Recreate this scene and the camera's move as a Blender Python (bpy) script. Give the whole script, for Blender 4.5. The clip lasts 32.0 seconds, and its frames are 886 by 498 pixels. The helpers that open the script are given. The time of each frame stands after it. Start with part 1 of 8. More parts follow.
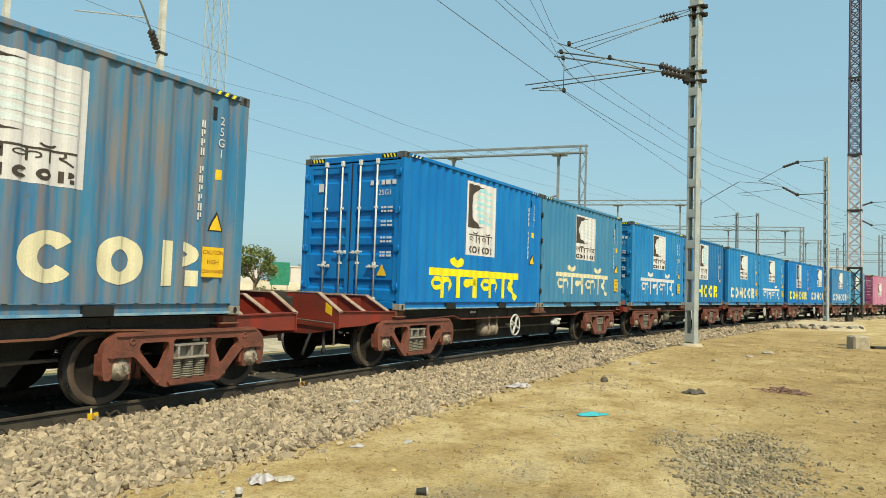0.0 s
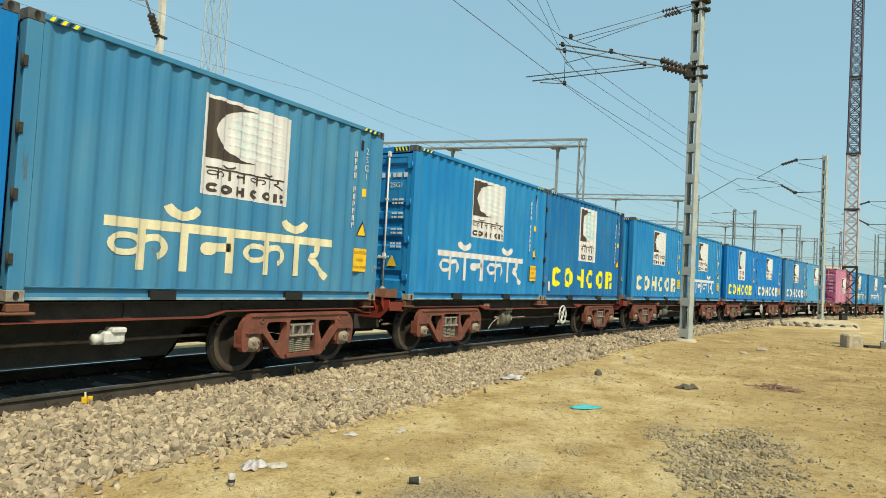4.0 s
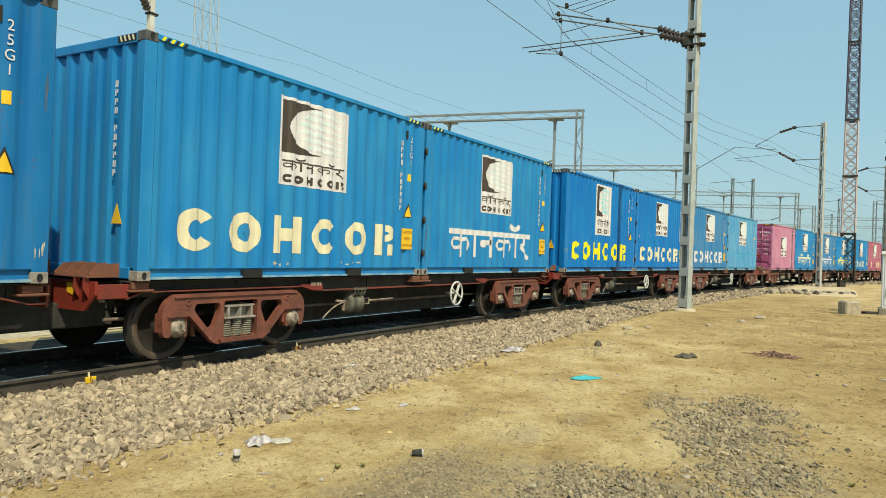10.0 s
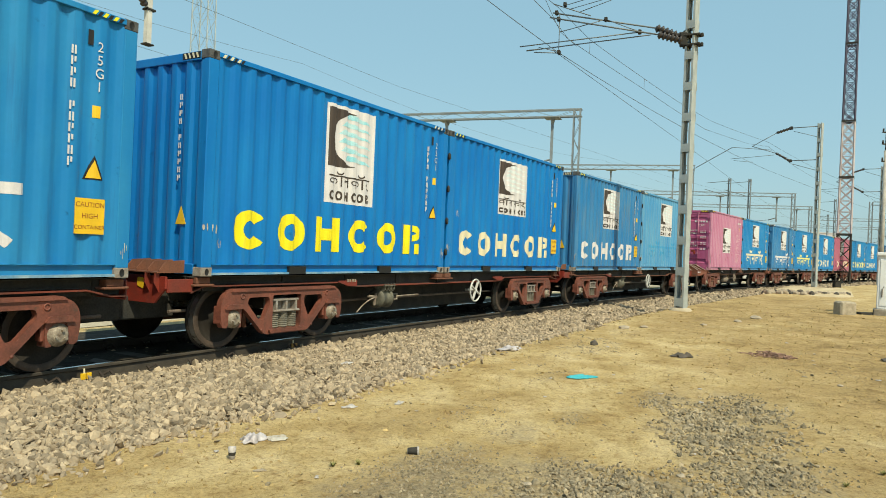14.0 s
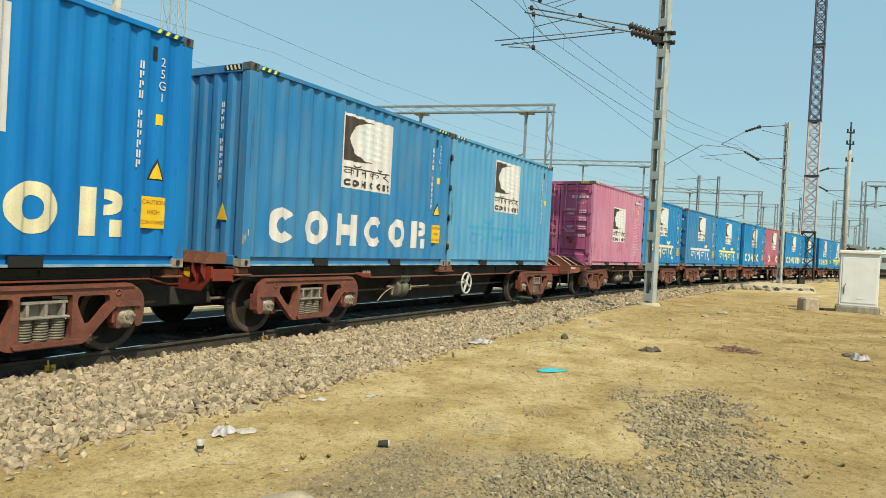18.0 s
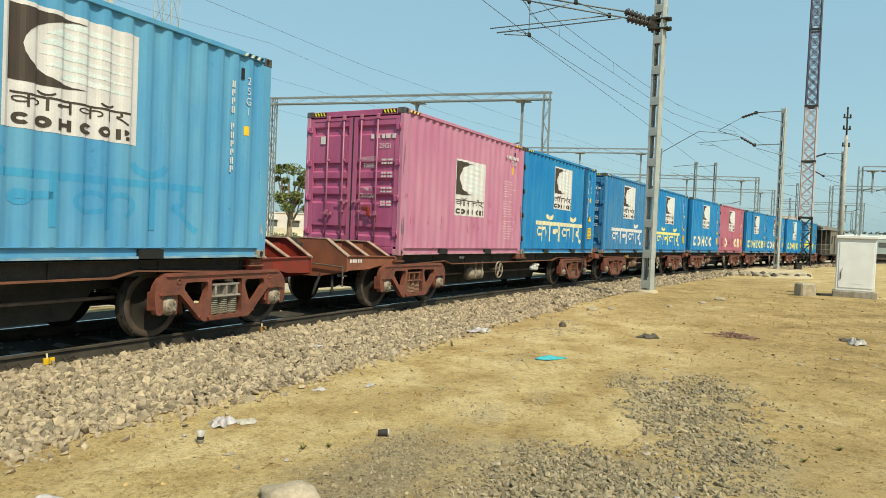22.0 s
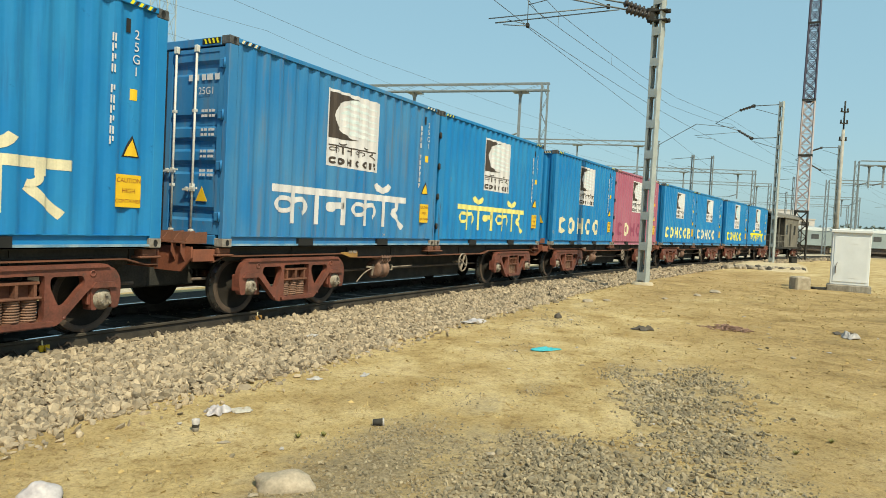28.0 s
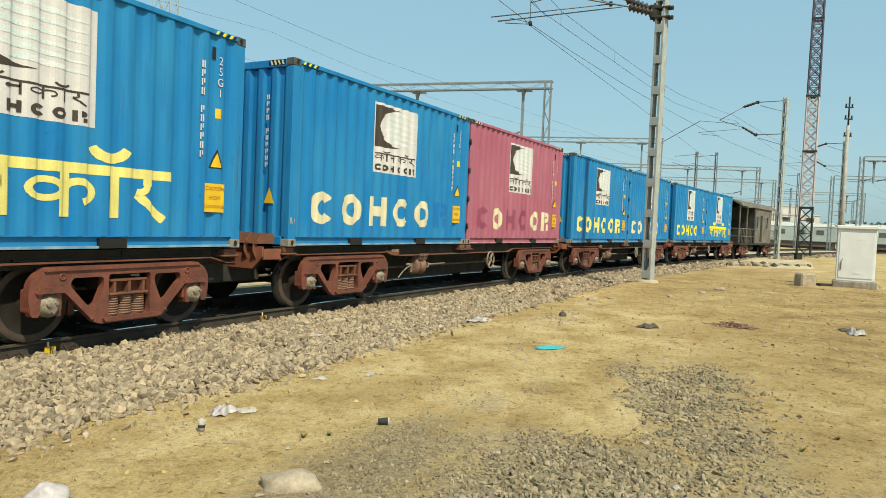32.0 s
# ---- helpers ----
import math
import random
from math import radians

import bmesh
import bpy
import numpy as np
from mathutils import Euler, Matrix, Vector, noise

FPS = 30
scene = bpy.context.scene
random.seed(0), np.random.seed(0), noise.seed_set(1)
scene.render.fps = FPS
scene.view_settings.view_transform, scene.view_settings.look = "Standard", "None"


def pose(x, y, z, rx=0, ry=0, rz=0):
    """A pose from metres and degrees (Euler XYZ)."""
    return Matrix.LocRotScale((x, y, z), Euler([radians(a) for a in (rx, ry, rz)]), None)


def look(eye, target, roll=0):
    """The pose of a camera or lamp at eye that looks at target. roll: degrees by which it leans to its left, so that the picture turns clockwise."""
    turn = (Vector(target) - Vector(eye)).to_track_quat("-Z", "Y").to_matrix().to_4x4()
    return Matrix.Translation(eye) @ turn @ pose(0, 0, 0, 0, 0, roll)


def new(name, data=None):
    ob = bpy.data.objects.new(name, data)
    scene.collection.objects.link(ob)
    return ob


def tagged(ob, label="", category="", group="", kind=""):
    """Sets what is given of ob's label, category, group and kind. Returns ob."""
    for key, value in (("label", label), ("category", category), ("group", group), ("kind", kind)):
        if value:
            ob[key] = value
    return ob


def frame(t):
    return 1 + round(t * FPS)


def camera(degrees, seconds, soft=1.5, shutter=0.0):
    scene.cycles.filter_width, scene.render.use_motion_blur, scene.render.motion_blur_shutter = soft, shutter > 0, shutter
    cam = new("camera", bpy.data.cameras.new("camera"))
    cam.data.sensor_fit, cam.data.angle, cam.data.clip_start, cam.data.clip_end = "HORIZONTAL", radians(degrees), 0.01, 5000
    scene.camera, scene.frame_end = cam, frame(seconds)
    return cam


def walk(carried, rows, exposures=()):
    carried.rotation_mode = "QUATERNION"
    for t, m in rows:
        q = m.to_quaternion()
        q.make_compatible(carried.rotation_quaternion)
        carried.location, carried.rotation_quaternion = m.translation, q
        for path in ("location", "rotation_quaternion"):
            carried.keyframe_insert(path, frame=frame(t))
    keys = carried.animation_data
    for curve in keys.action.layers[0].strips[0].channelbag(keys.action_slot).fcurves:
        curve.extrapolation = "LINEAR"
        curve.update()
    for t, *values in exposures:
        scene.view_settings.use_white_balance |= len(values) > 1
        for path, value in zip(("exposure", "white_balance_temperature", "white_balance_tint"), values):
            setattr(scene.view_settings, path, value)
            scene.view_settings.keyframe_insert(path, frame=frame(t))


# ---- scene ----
# ---- camera: held by hand on one spot, 1.8 m over the ground ----
EYE = (0.0, 0.0, 1.8)
RAIL_Z = 0.325          # top of the rails
FLOOR_Z = 1.325         # underside of the containers
cam = camera(65.25, 32.0, soft=0.9)
# seconds, yaw to the right of +y, pitch, lean
AIM = """
0.0 61.087 3.025 1.959
0.5 61.035 2.474 2.038
1.0 60.576 2.335 1.963
1.5 61.115 2.005 2.276
2.0 61.209 1.938 2.227
2.5 61.359 2.024 2.379
4.5 61.307 2.241 3.207
5.0 61.205 2.039 3.127
5.5 61.379 1.502 2.666
6.0 61.877 1.259 2.308
6.5 61.523 0.953 2.521
7.0 62.209 1.080 2.373
7.5 62.041 1.143 2.619
8.0 62.025 1.463 2.393
8.5 61.566 1.397 2.301
9.0 61.666 1.280 1.916
9.5 61.172 0.335 1.947
10.0 61.568 0.156 2.034
10.5 61.731 0.003 2.245
11.0 61.913 0.194 2.169
11.5 61.801 -0.206 2.403
12.0 61.768 -0.132 2.411
12.5 61.374 -0.171 2.427
13.0 61.411 -0.015 2.591
13.5 61.798 0.352 2.440
14.0 61.836 0.022 2.383
14.5 62.749 -0.134 2.603
16.5 64.013 -0.695 3.005
17.0 63.584 -0.374 2.529
17.5 63.962 -0.338 2.763
18.0 64.125 -0.422 2.976
18.5 64.378 -0.556 3.250
19.0 64.549 -0.563 3.228
19.5 64.418 -0.678 3.364
20.0 64.258 -0.833 3.467
20.5 64.436 -0.807 3.247
21.0 64.815 -1.293 2.890
21.5 64.768 -1.346 2.392
22.0 64.368 -1.311 2.404
22.5 64.423 -1.523 2.577
23.0 64.481 -2.156 2.740
23.5 64.035 -2.474 2.570
24.0 63.745 -2.670 2.485
24.5 63.803 -2.546 2.409
25.0 63.885 -2.643 2.179
25.5 63.479 -2.698 2.212
27.5 63.731 -1.994 2.534
28.0 64.711 -2.077 2.918
28.5 64.856 -2.191 2.632
29.0 64.999 -2.106 2.557
29.5 64.858 -2.313 2.503
30.0 64.838 -2.506 2.581
30.5 64.731 -2.403 2.476
31.0 64.265 -2.315 2.478
31.5 64.324 -2.190 2.317
32.0 64.380 -2.178 2.504
"""
rows = []
for line in AIM.split("\n"):
    if line.strip():
        t, yaw, pitch, lean = [float(v) for v in line.split()]
        rows.append((t, pose(*EYE, 90 + pitch, 0, -yaw) @ pose(0, 0, 0, 0, 0, lean)))
walk(cam, rows, [(0.0, 0.17, 6800.0, -1.0), (32.0, 0.17, 6800.0, -1.0)])

# ---- daylight ----
SUN_AZ = math.atan2(-0.58, -0.815)      # from +y towards +x
SUN_EL = radians(50)
world = bpy.data.worlds.new("world")
scene.world = world
world.use_nodes = True
wn = world.node_tree
sky = wn.nodes.new("ShaderNodeTexSky")
sky.sky_type = "NISHITA"
sky.sun_disc = False
sky.sun_elevation = SUN_EL
sky.sun_rotation = SUN_AZ
sky.dust_density = 2.4
sky.air_density = 1.0
sky.ozone_density = 2.0
flat = wn.nodes.new("ShaderNodeGamma")      # hazy air: an evener sky
flat.inputs[1].default_value = 0.62
wn.links.new(sky.outputs[0], flat.inputs[0])
rich = wn.nodes.new("ShaderNodeHueSaturation")
rich.inputs["Saturation"].default_value = 1.38
rich.inputs["Value"].default_value = 1.0
wn.links.new(flat.outputs[0], rich.inputs["Color"])
haze = wn.nodes.new("ShaderNodeMix")            # pale dust haze through the whole sky
haze.data_type = "RGBA"
haze.inputs["Factor"].default_value = 0.5
haze.inputs["B"].default_value = (1.71, 2.84, 3.60, 1.0)
wn.links.new(rich.outputs[0], haze.inputs["A"])
wn.links.new(haze.outputs["Result"], wn.nodes["Background"].inputs[0])
wn.nodes["Background"].inputs[1].default_value = 0.221
lamp = bpy.data.lights.new("sun", "SUN")
lamp.energy, lamp.angle, lamp.color = 4.55, radians(0.6), (1.0, 0.885, 0.70)
sun = new("sun", lamp)
sun.matrix_world = look((60 * math.sin(SUN_AZ), 60 * math.cos(SUN_AZ), 60 * math.tan(SUN_EL)), (0, 0, 0))

# ---- materials ----
def mat(name, col, rough=0.7, metal=0.0, var=0.25, scale=3.0, fine=40.0, bump=0.15, col2=None, streak=0.0, streak_col=(0.16, 0.07, 0.03), spec=0.4, randomise=0.0, scuff=None, scuff_scale=2.6, scuff_at=0.63, grain=1.0, tall=False):
    """A surface with two scales of variation, an optional second colour in patches and vertical streaks."""
    m = bpy.data.materials.new(name)
    m.use_nodes = True
    n, l = m.node_tree.nodes, m.node_tree.links
    b = n["Principled BSDF"]
    tc = n.new("ShaderNodeTexCoord")
    big = n.new("ShaderNodeTexNoise")
    big.inputs["Scale"].default_value, big.inputs["Detail"].default_value = scale, 6
    small = n.new("ShaderNodeTexNoise")
    small.inputs["Scale"].default_value, small.inputs["Detail"].default_value = fine, 4
    for k in (big, small):
        l.new(tc.outputs["Object"], k.inputs["Vector"])
    if tall:
        up = n.new("ShaderNodeMapping")
        up.inputs["Scale"].default_value = (1.5, 1.5, 0.4)
        l.new(tc.outputs["Object"], up.inputs["Vector"])
        l.new(up.outputs["Vector"], big.inputs["Vector"])
    ramp = n.new("ShaderNodeValToRGB")
    c2 = col2 or [c * (1 - var) for c in col]
    ramp.color_ramp.elements[0].position, ramp.color_ramp.elements[1].position = 0.36, 0.66
    ramp.color_ramp.elements[0].color, ramp.color_ramp.elements[1].color = (*c2, 1), (*col, 1)
    l.new(big.outputs["Fac"], ramp.inputs["Fac"])
    mix = n.new("ShaderNodeMix")
    mix.data_type, mix.blend_type = "RGBA", "MULTIPLY"
    mix.inputs["Factor"].default_value = 1.0
    fr = n.new("ShaderNodeMapRange")
    fr.inputs["From Min"].default_value, fr.inputs["From Max"].default_value = 0.3, 0.7
    fr.inputs["To Min"].default_value, fr.inputs["To Max"].default_value = 1 - var * 0.6 * grain, 1 + var * 0.3 * grain
    l.new(small.outputs["Fac"], fr.inputs["Value"])
    l.new(ramp.outputs["Color"], mix.inputs["A"])
    l.new(fr.outputs["Result"], mix.inputs["B"])
    out = mix.outputs["Result"]
    if streak > 0:
        mp = n.new("ShaderNodeMapping")
        mp.inputs["Scale"].default_value = (5.0, 5.0, 0.35)
        sn = n.new("ShaderNodeTexNoise")
        sn.inputs["Scale"].default_value, sn.inputs["Detail"].default_value, sn.inputs["Roughness"].default_value = 2.2, 7, 0.62
        l.new(tc.outputs["Object"], mp.inputs["Vector"])
        l.new(mp.outputs["Vector"], sn.inputs["Vector"])
        sr = n.new("ShaderNodeMapRange")
        sr.inputs["From Min"].default_value, sr.inputs["From Max"].default_value = 0.68 - 0.22 * streak, 0.80
        sr.inputs["To Max"].default_value = min(1.0, 0.45 + streak * 0.5)
        l.new(sn.outputs["Fac"], sr.inputs["Value"])
        m2 = n.new("ShaderNodeMix")
        m2.data_type = "RGBA"
        l.new(sr.outputs["Result"], m2.inputs["Factor"])
        l.new(out, m2.inputs["A"])
        m2.inputs["B"].default_value = (*streak_col, 1)
        out = m2.outputs["Result"]
    if scuff:
        cn = n.new("ShaderNodeTexNoise")
        cn.inputs["Scale"].default_value, cn.inputs["Detail"].default_value, cn.inputs["Roughness"].default_value = scuff_scale, 12, 0.72
        l.new(tc.outputs["Object"], cn.inputs["Vector"])
        cr = n.new("ShaderNodeMapRange")
        cr.inputs["From Min"].default_value, cr.inputs["From Max"].default_value = scuff_at, scuff_at + 0.07
        cr.inputs["To Max"].default_value = 0.75
        l.new(cn.outputs["Fac"], cr.inputs["Value"])
        m4 = n.new("ShaderNodeMix")
        m4.data_type = "RGBA"
        l.new(cr.outputs["Result"], m4.inputs["Factor"])
        l.new(out, m4.inputs["A"])
        m4.inputs["B"].default_value = (*scuff, 1)
        out = m4.outputs["Result"]
    if randomise > 0:
        oi = n.new("ShaderNodeObjectInfo")
        rr = n.new("ShaderNodeMapRange")
        rr.inputs["To Min"].default_value, rr.inputs["To Max"].default_value = 1 - randomise, 1 + randomise
        l.new(oi.outputs["Random"], rr.inputs["Value"])
        m3 = n.new("ShaderNodeMix")
        m3.data_type, m3.blend_type = "RGBA", "MULTIPLY"
        m3.inputs["Factor"].default_value = 1.0
        l.new(out, m3.inputs["A"])
        l.new(rr.outputs["Result"], m3.inputs["B"])
        out = m3.outputs["Result"]
    l.new(out, b.inputs["Base Color"])
    rm = n.new("ShaderNodeMapRange")
    rm.inputs["To Min"].default_value, rm.inputs["To Max"].default_value = max(0.05, rough - 0.12), min(1, rough + 0.12)
    l.new(big.outputs["Fac"], rm.inputs["Value"])
    l.new(rm.outputs["Result"], b.inputs["Roughness"])
    b.inputs["Metallic"].default_value = metal
    b.inputs["Specular IOR Level"].default_value = spec
    if bump > 0:
        bp = n.new("ShaderNodeBump")
        bp.inputs["Strength"].default_value, bp.inputs["Distance"].default_value = bump, 0.01
        l.new(small.outputs["Fac"], bp.inputs["Height"])
        l.new(bp.outputs["Normal"], b.inputs["Normal"])
    return m


def paint(name, col, fade, streak, grime=(0.10, 0.07, 0.05)):
    """Sun-bleached container paint: patches of a paler tone, vertical streaks of dirt."""
    return mat(name, col, 0.42, 0, 0.24, 1.6, 18, 0.015, fade, streak, grime, 0.24, grain=0.22, tall=True, scuff=(0.13, 0.085, 0.06) if col[2] < 0.4 else tuple(0.45 * c for c in col))


BLUES = {
    "worn": paint("blue_paint_worn", (0.005, 0.112, 0.33), (0.014, 0.15, 0.365), 0.8, (0.05, 0.12, 0.19)),
    "dusty": paint("blue_paint_dusty", (0.02, 0.16, 0.39), (0.055, 0.20, 0.39), 0.7, (0.14, 0.15, 0.16)),
    "bright": paint("blue_paint_bright", (0.004, 0.134, 0.43), (0.009, 0.172, 0.47), 0.4, (0.02, 0.13, 0.31)),
    "mid": paint("blue_paint", (0.010, 0.165, 0.43), (0.026, 0.21, 0.45), 0.55, (0.02, 0.10, 0.25)),
    "faded": paint("blue_paint_faded", (0.038, 0.175, 0.345), (0.065, 0.21, 0.35), 0.5, (0.09, 0.17, 0.26)),
    "light": paint("blue_paint_bleached", (0.07, 0.255, 0.48), (0.115, 0.31, 0.49), 0.5, (0.06, 0.20, 0.38)),
    "rusty": paint("blue_paint_rusty", (0.026, 0.15, 0.31), (0.06, 0.19, 0.31), 1.25, (0.26, 0.165, 0.09)),
    "pink": paint("pink_paint", (0.41, 0.155, 0.262), (0.465, 0.215, 0.315), 0.45, (0.27, 0.09, 0.15)),
    "maroon": paint("maroon_paint", (0.33, 0.095, 0.15), (0.37, 0.13, 0.185), 0.3, (0.19, 0.05, 0.08)),
}
M_PINK_DOOR = paint("plum_paint", (0.33, 0.075, 0.18), (0.40, 0.11, 0.22), 0.35, (0.17, 0.04, 0.09))
M_WHITE = mat("white_sign_paint", (0.62, 0.60, 0.615), 0.6, 0, 0.12, 3, 50, 0.05, streak=0.2, streak_col=(0.45, 0.42, 0.38))
M_CREAM = mat("cream_sign_paint", (0.68, 0.62, 0.43), 0.6, 0, 0.15, 3, 50, 0.05, streak=0.3, streak_col=(0.42, 0.38, 0.28))
M_YELLOW = mat("yellow_sign_paint", (0.80, 0.68, 0.015), 0.55, 0, 0.12, 3, 50, 0.05, streak=0.15, streak_col=(0.5, 0.42, 0.1))
M_PALE_YELLOW = mat("pale_yellow_sign_paint", (0.76, 0.68, 0.22), 0.6, 0, 0.15, 3, 50, 0.05, streak=0.25, streak_col=(0.4, 0.38, 0.2))
M_LOGO_DARK = mat("dark_brown_sign_paint", (0.055, 0.04, 0.032), 0.6, 0, 0.2, 4, 50, 0.05)
M_LOGO_BLUE = mat("sky_blue_sign_paint", (0.24, 0.55, 0.64), 0.6, 0, 0.3, 5, 50, 0.05, (0.48, 0.66, 0.70))
M_LOGO_PALE = mat("washed_out_blue_sign_paint", (0.53, 0.62, 0.64), 0.6, 0, 0.25, 4, 50, 0.05, (0.66, 0.68, 0.70))
M_ORANGE = mat("amber_plate", (0.74, 0.46, 0.02), 0.5, 0, 0.1, 6, 60, 0.02)
M_CAUTION = mat("red_brown_lettering", (0.24, 0.055, 0.012), 0.6, 0, 0.2, 6, 60, 0.02)
M_BLACK = mat("black_paint", (0.012, 0.012, 0.012), 0.6, 0, 0.2, 6, 60, 0.05)
M_GASKET = mat("black_rubber", (0.02, 0.02, 0.022), 0.8, 0, 0.2, 6, 60, 0.05)
M_GALV = mat("galvanised_bar", (0.70, 0.70, 0.67), 0.5, 0.1, 0.2, 5, 60, 0.05, (0.55, 0.52, 0.46))
M_CAST = mat("grimy_casting", (0.105, 0.11, 0.115), 0.75, 0.1, 0.4, 7, 50, 0.25, (0.055, 0.055, 0.055))
M_RAIL_DUST = mat("dusty_blue_flange", (0.28, 0.38, 0.44), 0.7, 0, 0.3, 4, 40, 0.1, (0.10, 0.25, 0.40), 0.4, (0.20, 0.17, 0.13))
M_RAIL_DUST_PINK = mat("dusty_pink_flange", (0.46, 0.30, 0.33), 0.7, 0, 0.3, 4, 40, 0.1, (0.38, 0.16, 0.22), 0.4, (0.2, 0.13, 0.11))
M_DUSTY_CAST = mat("dusty_casting", (0.29, 0.275, 0.25), 0.8, 0, 0.35, 9, 50, 0.25, (0.20, 0.16, 0.13))
M_RED = mat("red_oxide_paint", (0.25, 0.024, 0.013), 0.6, 0, 0.3, 2.5, 45, 0.12, (0.14, 0.028, 0.018), 0.5, (0.09, 0.04, 0.028))
M_SOLE = mat("dull_red_oxide_paint", (0.20, 0.04, 0.022), 0.7, 0, 0.35, 1.2, 45, 0.15, (0.085, 0.035, 0.025), 0.5, (0.06, 0.04, 0.03))
M_RUST = mat("rusty_brown_steel", (0.19, 0.075, 0.042), 0.85, 0, 0.35, 3, 40, 0.3, (0.12, 0.052, 0.033), 0.5, (0.085, 0.05, 0.035))
M_BOGIE = mat("red_brown_cast_steel", (0.205, 0.066, 0.044), 0.55, 0, 0.4, 4.5, 45, 0.2, (0.115, 0.043, 0.031), 0.6, (0.075, 0.05, 0.038), scuff=(0.06, 0.045, 0.035), scuff_scale=5.0, scuff_at=0.60)
M_SPRING = mat("spring_steel", (0.25, 0.225, 0.175), 0.7, 0.2, 0.3, 8, 60, 0.2)
M_SPRING_RED = mat("rusty_spring_steel", (0.30, 0.17, 0.115), 0.75, 0.1, 0.3, 8, 60, 0.2)
# grimy black parts, and steel blackened to stand for shade
M_UNDER = mat("greasy_shade_black_steel", (0.034, 0.034, 0.032), 0.9, 0, 0.4, 4, 40, 0.3, (0.05, 0.046, 0.040), spec=0.2)
# plate coloured near black for the bogie's shade, rim in the sunlit brown
M_WHEEL = mat("greasy_shaded_wheel_steel", (0.036, 0.031, 0.027), 0.85, 0, 0.35, 3, 50, 0.2, (0.020, 0.018, 0.016), spec=0.12)
M_RIM = mat("rusty_sunlit_rim", (0.105, 0.074, 0.055), 0.7, 0, 0.35, 5, 50, 0.2, (0.06, 0.045, 0.036), spec=0.3)
M_TREAD = mat("polished_tread", (0.42, 0.41, 0.40), 0.3, 0.9, 0.2, 9, 70, 0.05)
M_CAP = mat("axle_cap_steel", (0.36, 0.315, 0.25), 0.65, 0.2, 0.4, 14, 60, 0.3, (0.16, 0.12, 0.09))
M_GREYPAINT = mat("grey_handwheel_paint", (0.62, 0.62, 0.60), 0.55, 0, 0.25, 8, 60, 0.1)
M_TANK = mat("dusty_tank_paint", (0.17, 0.13, 0.10), 0.7, 0, 0.4, 5, 50, 0.15, (0.09, 0.07, 0.06))
M_GEAR = mat("dusty_brake_gear", (0.34, 0.29, 0.23), 0.75, 0, 0.4, 7, 50, 0.2, (0.17, 0.13, 0.10))
M_FLANGE = mat("dusty_flange", (0.40, 0.31, 0.25), 0.85, 0, 0.35, 5, 50, 0.2, (0.26, 0.16, 0.12))
M_PALEARM = mat("pale_arm_paint", (0.60, 0.59, 0.54), 0.7, 0, 0.2, 3, 40, 0.1, (0.48, 0.46, 0.41), 0.3, (0.3, 0.28, 0.24))
M_RAIL = mat("rusty_rail", (0.078, 0.064, 0.048), 0.8, 0.1, 0.35, 4, 60, 0.15, (0.045, 0.037, 0.029))
M_SLEEPER = mat("oil_stained_sleeper", (0.11, 0.10, 0.088), 0.9, 0, 0.3, 5, 60, 0.3, (0.06, 0.054, 0.047), randomise=0.15)
M_STEEL = mat("galvanised_mast_steel", (0.42, 0.45, 0.44), 0.65, 0.1, 0.25, 2.5, 40, 0.1, (0.32, 0.345, 0.34))
# blue of distance haze is mixed into this steel's colour
M_FARSTEEL = mat("weathered_haze_blue_steel", (0.23, 0.265, 0.29), 0.7, 0.1, 0.2, 2, 30, 0.1)
M_WIRE = mat("dull_wire", (0.17, 0.19, 0.20), 0.6, 0.5, 0.2, 5, 40, 0.0)
M_INSUL = mat("brown_porcelain", (0.035, 0.026, 0.022), 0.35, 0, 0.2, 8, 50, 0.02, spec=0.6)
M_CONC = mat("pale_concrete", (0.42, 0.40, 0.36), 0.9, 0, 0.25, 4, 50, 0.3, (0.30, 0.28, 0.25))
M_TOWER_W = mat("tower_white_paint", (0.50, 0.455, 0.47), 0.7, 0.1, 0.25, 1.5, 30, 0.1, (0.40, 0.33, 0.34))
M_TOWER_R = mat("tower_faded_red_paint", (0.09, 0.085, 0.13), 0.75, 0.1, 0.25, 1.5, 30, 0.1, (0.07, 0.065, 0.10))

# ---- mesh helpers ----
def box(bm, x0, x1, y0, y1, z0, z1, bevel=0.0):
    v = [bm.verts.new((x, y, z)) for x in (x0, x1) for y in (y0, y1) for z in (z0, z1)]
    fs = [bm.faces.new([v[i] for i in q]) for q in ((0, 1, 3, 2), (4, 6, 7, 5), (0, 4, 5, 1), (2, 3, 7, 6), (0, 2, 6, 4), (1, 5, 7, 3))]
    if bevel > 0:
        es = list({e for f in fs for e in f.edges})
        bmesh.ops.bevel(bm, geom=es, offset=bevel, segments=1, affect="EDGES")


def prism(bm, pts, a, b, axis="y"):
    """Extrude a closed outline of 2D points between a and b along an axis (x: outline y,z; y: x,z; z: x,y)."""
    def at(p, d):
        return {"x": (d, p[0], p[1]), "y": (p[0], d, p[1]), "z": (p[0], p[1], d)}[axis]
    lo, hi = [bm.verts.new(at(p, a)) for p in pts], [bm.verts.new(at(p, b)) for p in pts]
    n = len(pts)
    fs = [bm.faces.new(lo), bm.faces.new(hi[::-1])]
    fs += [bm.faces.new((lo[i], hi[i], hi[(i + 1) % n], lo[(i + 1) % n])) for i in range(n)]
    return fs


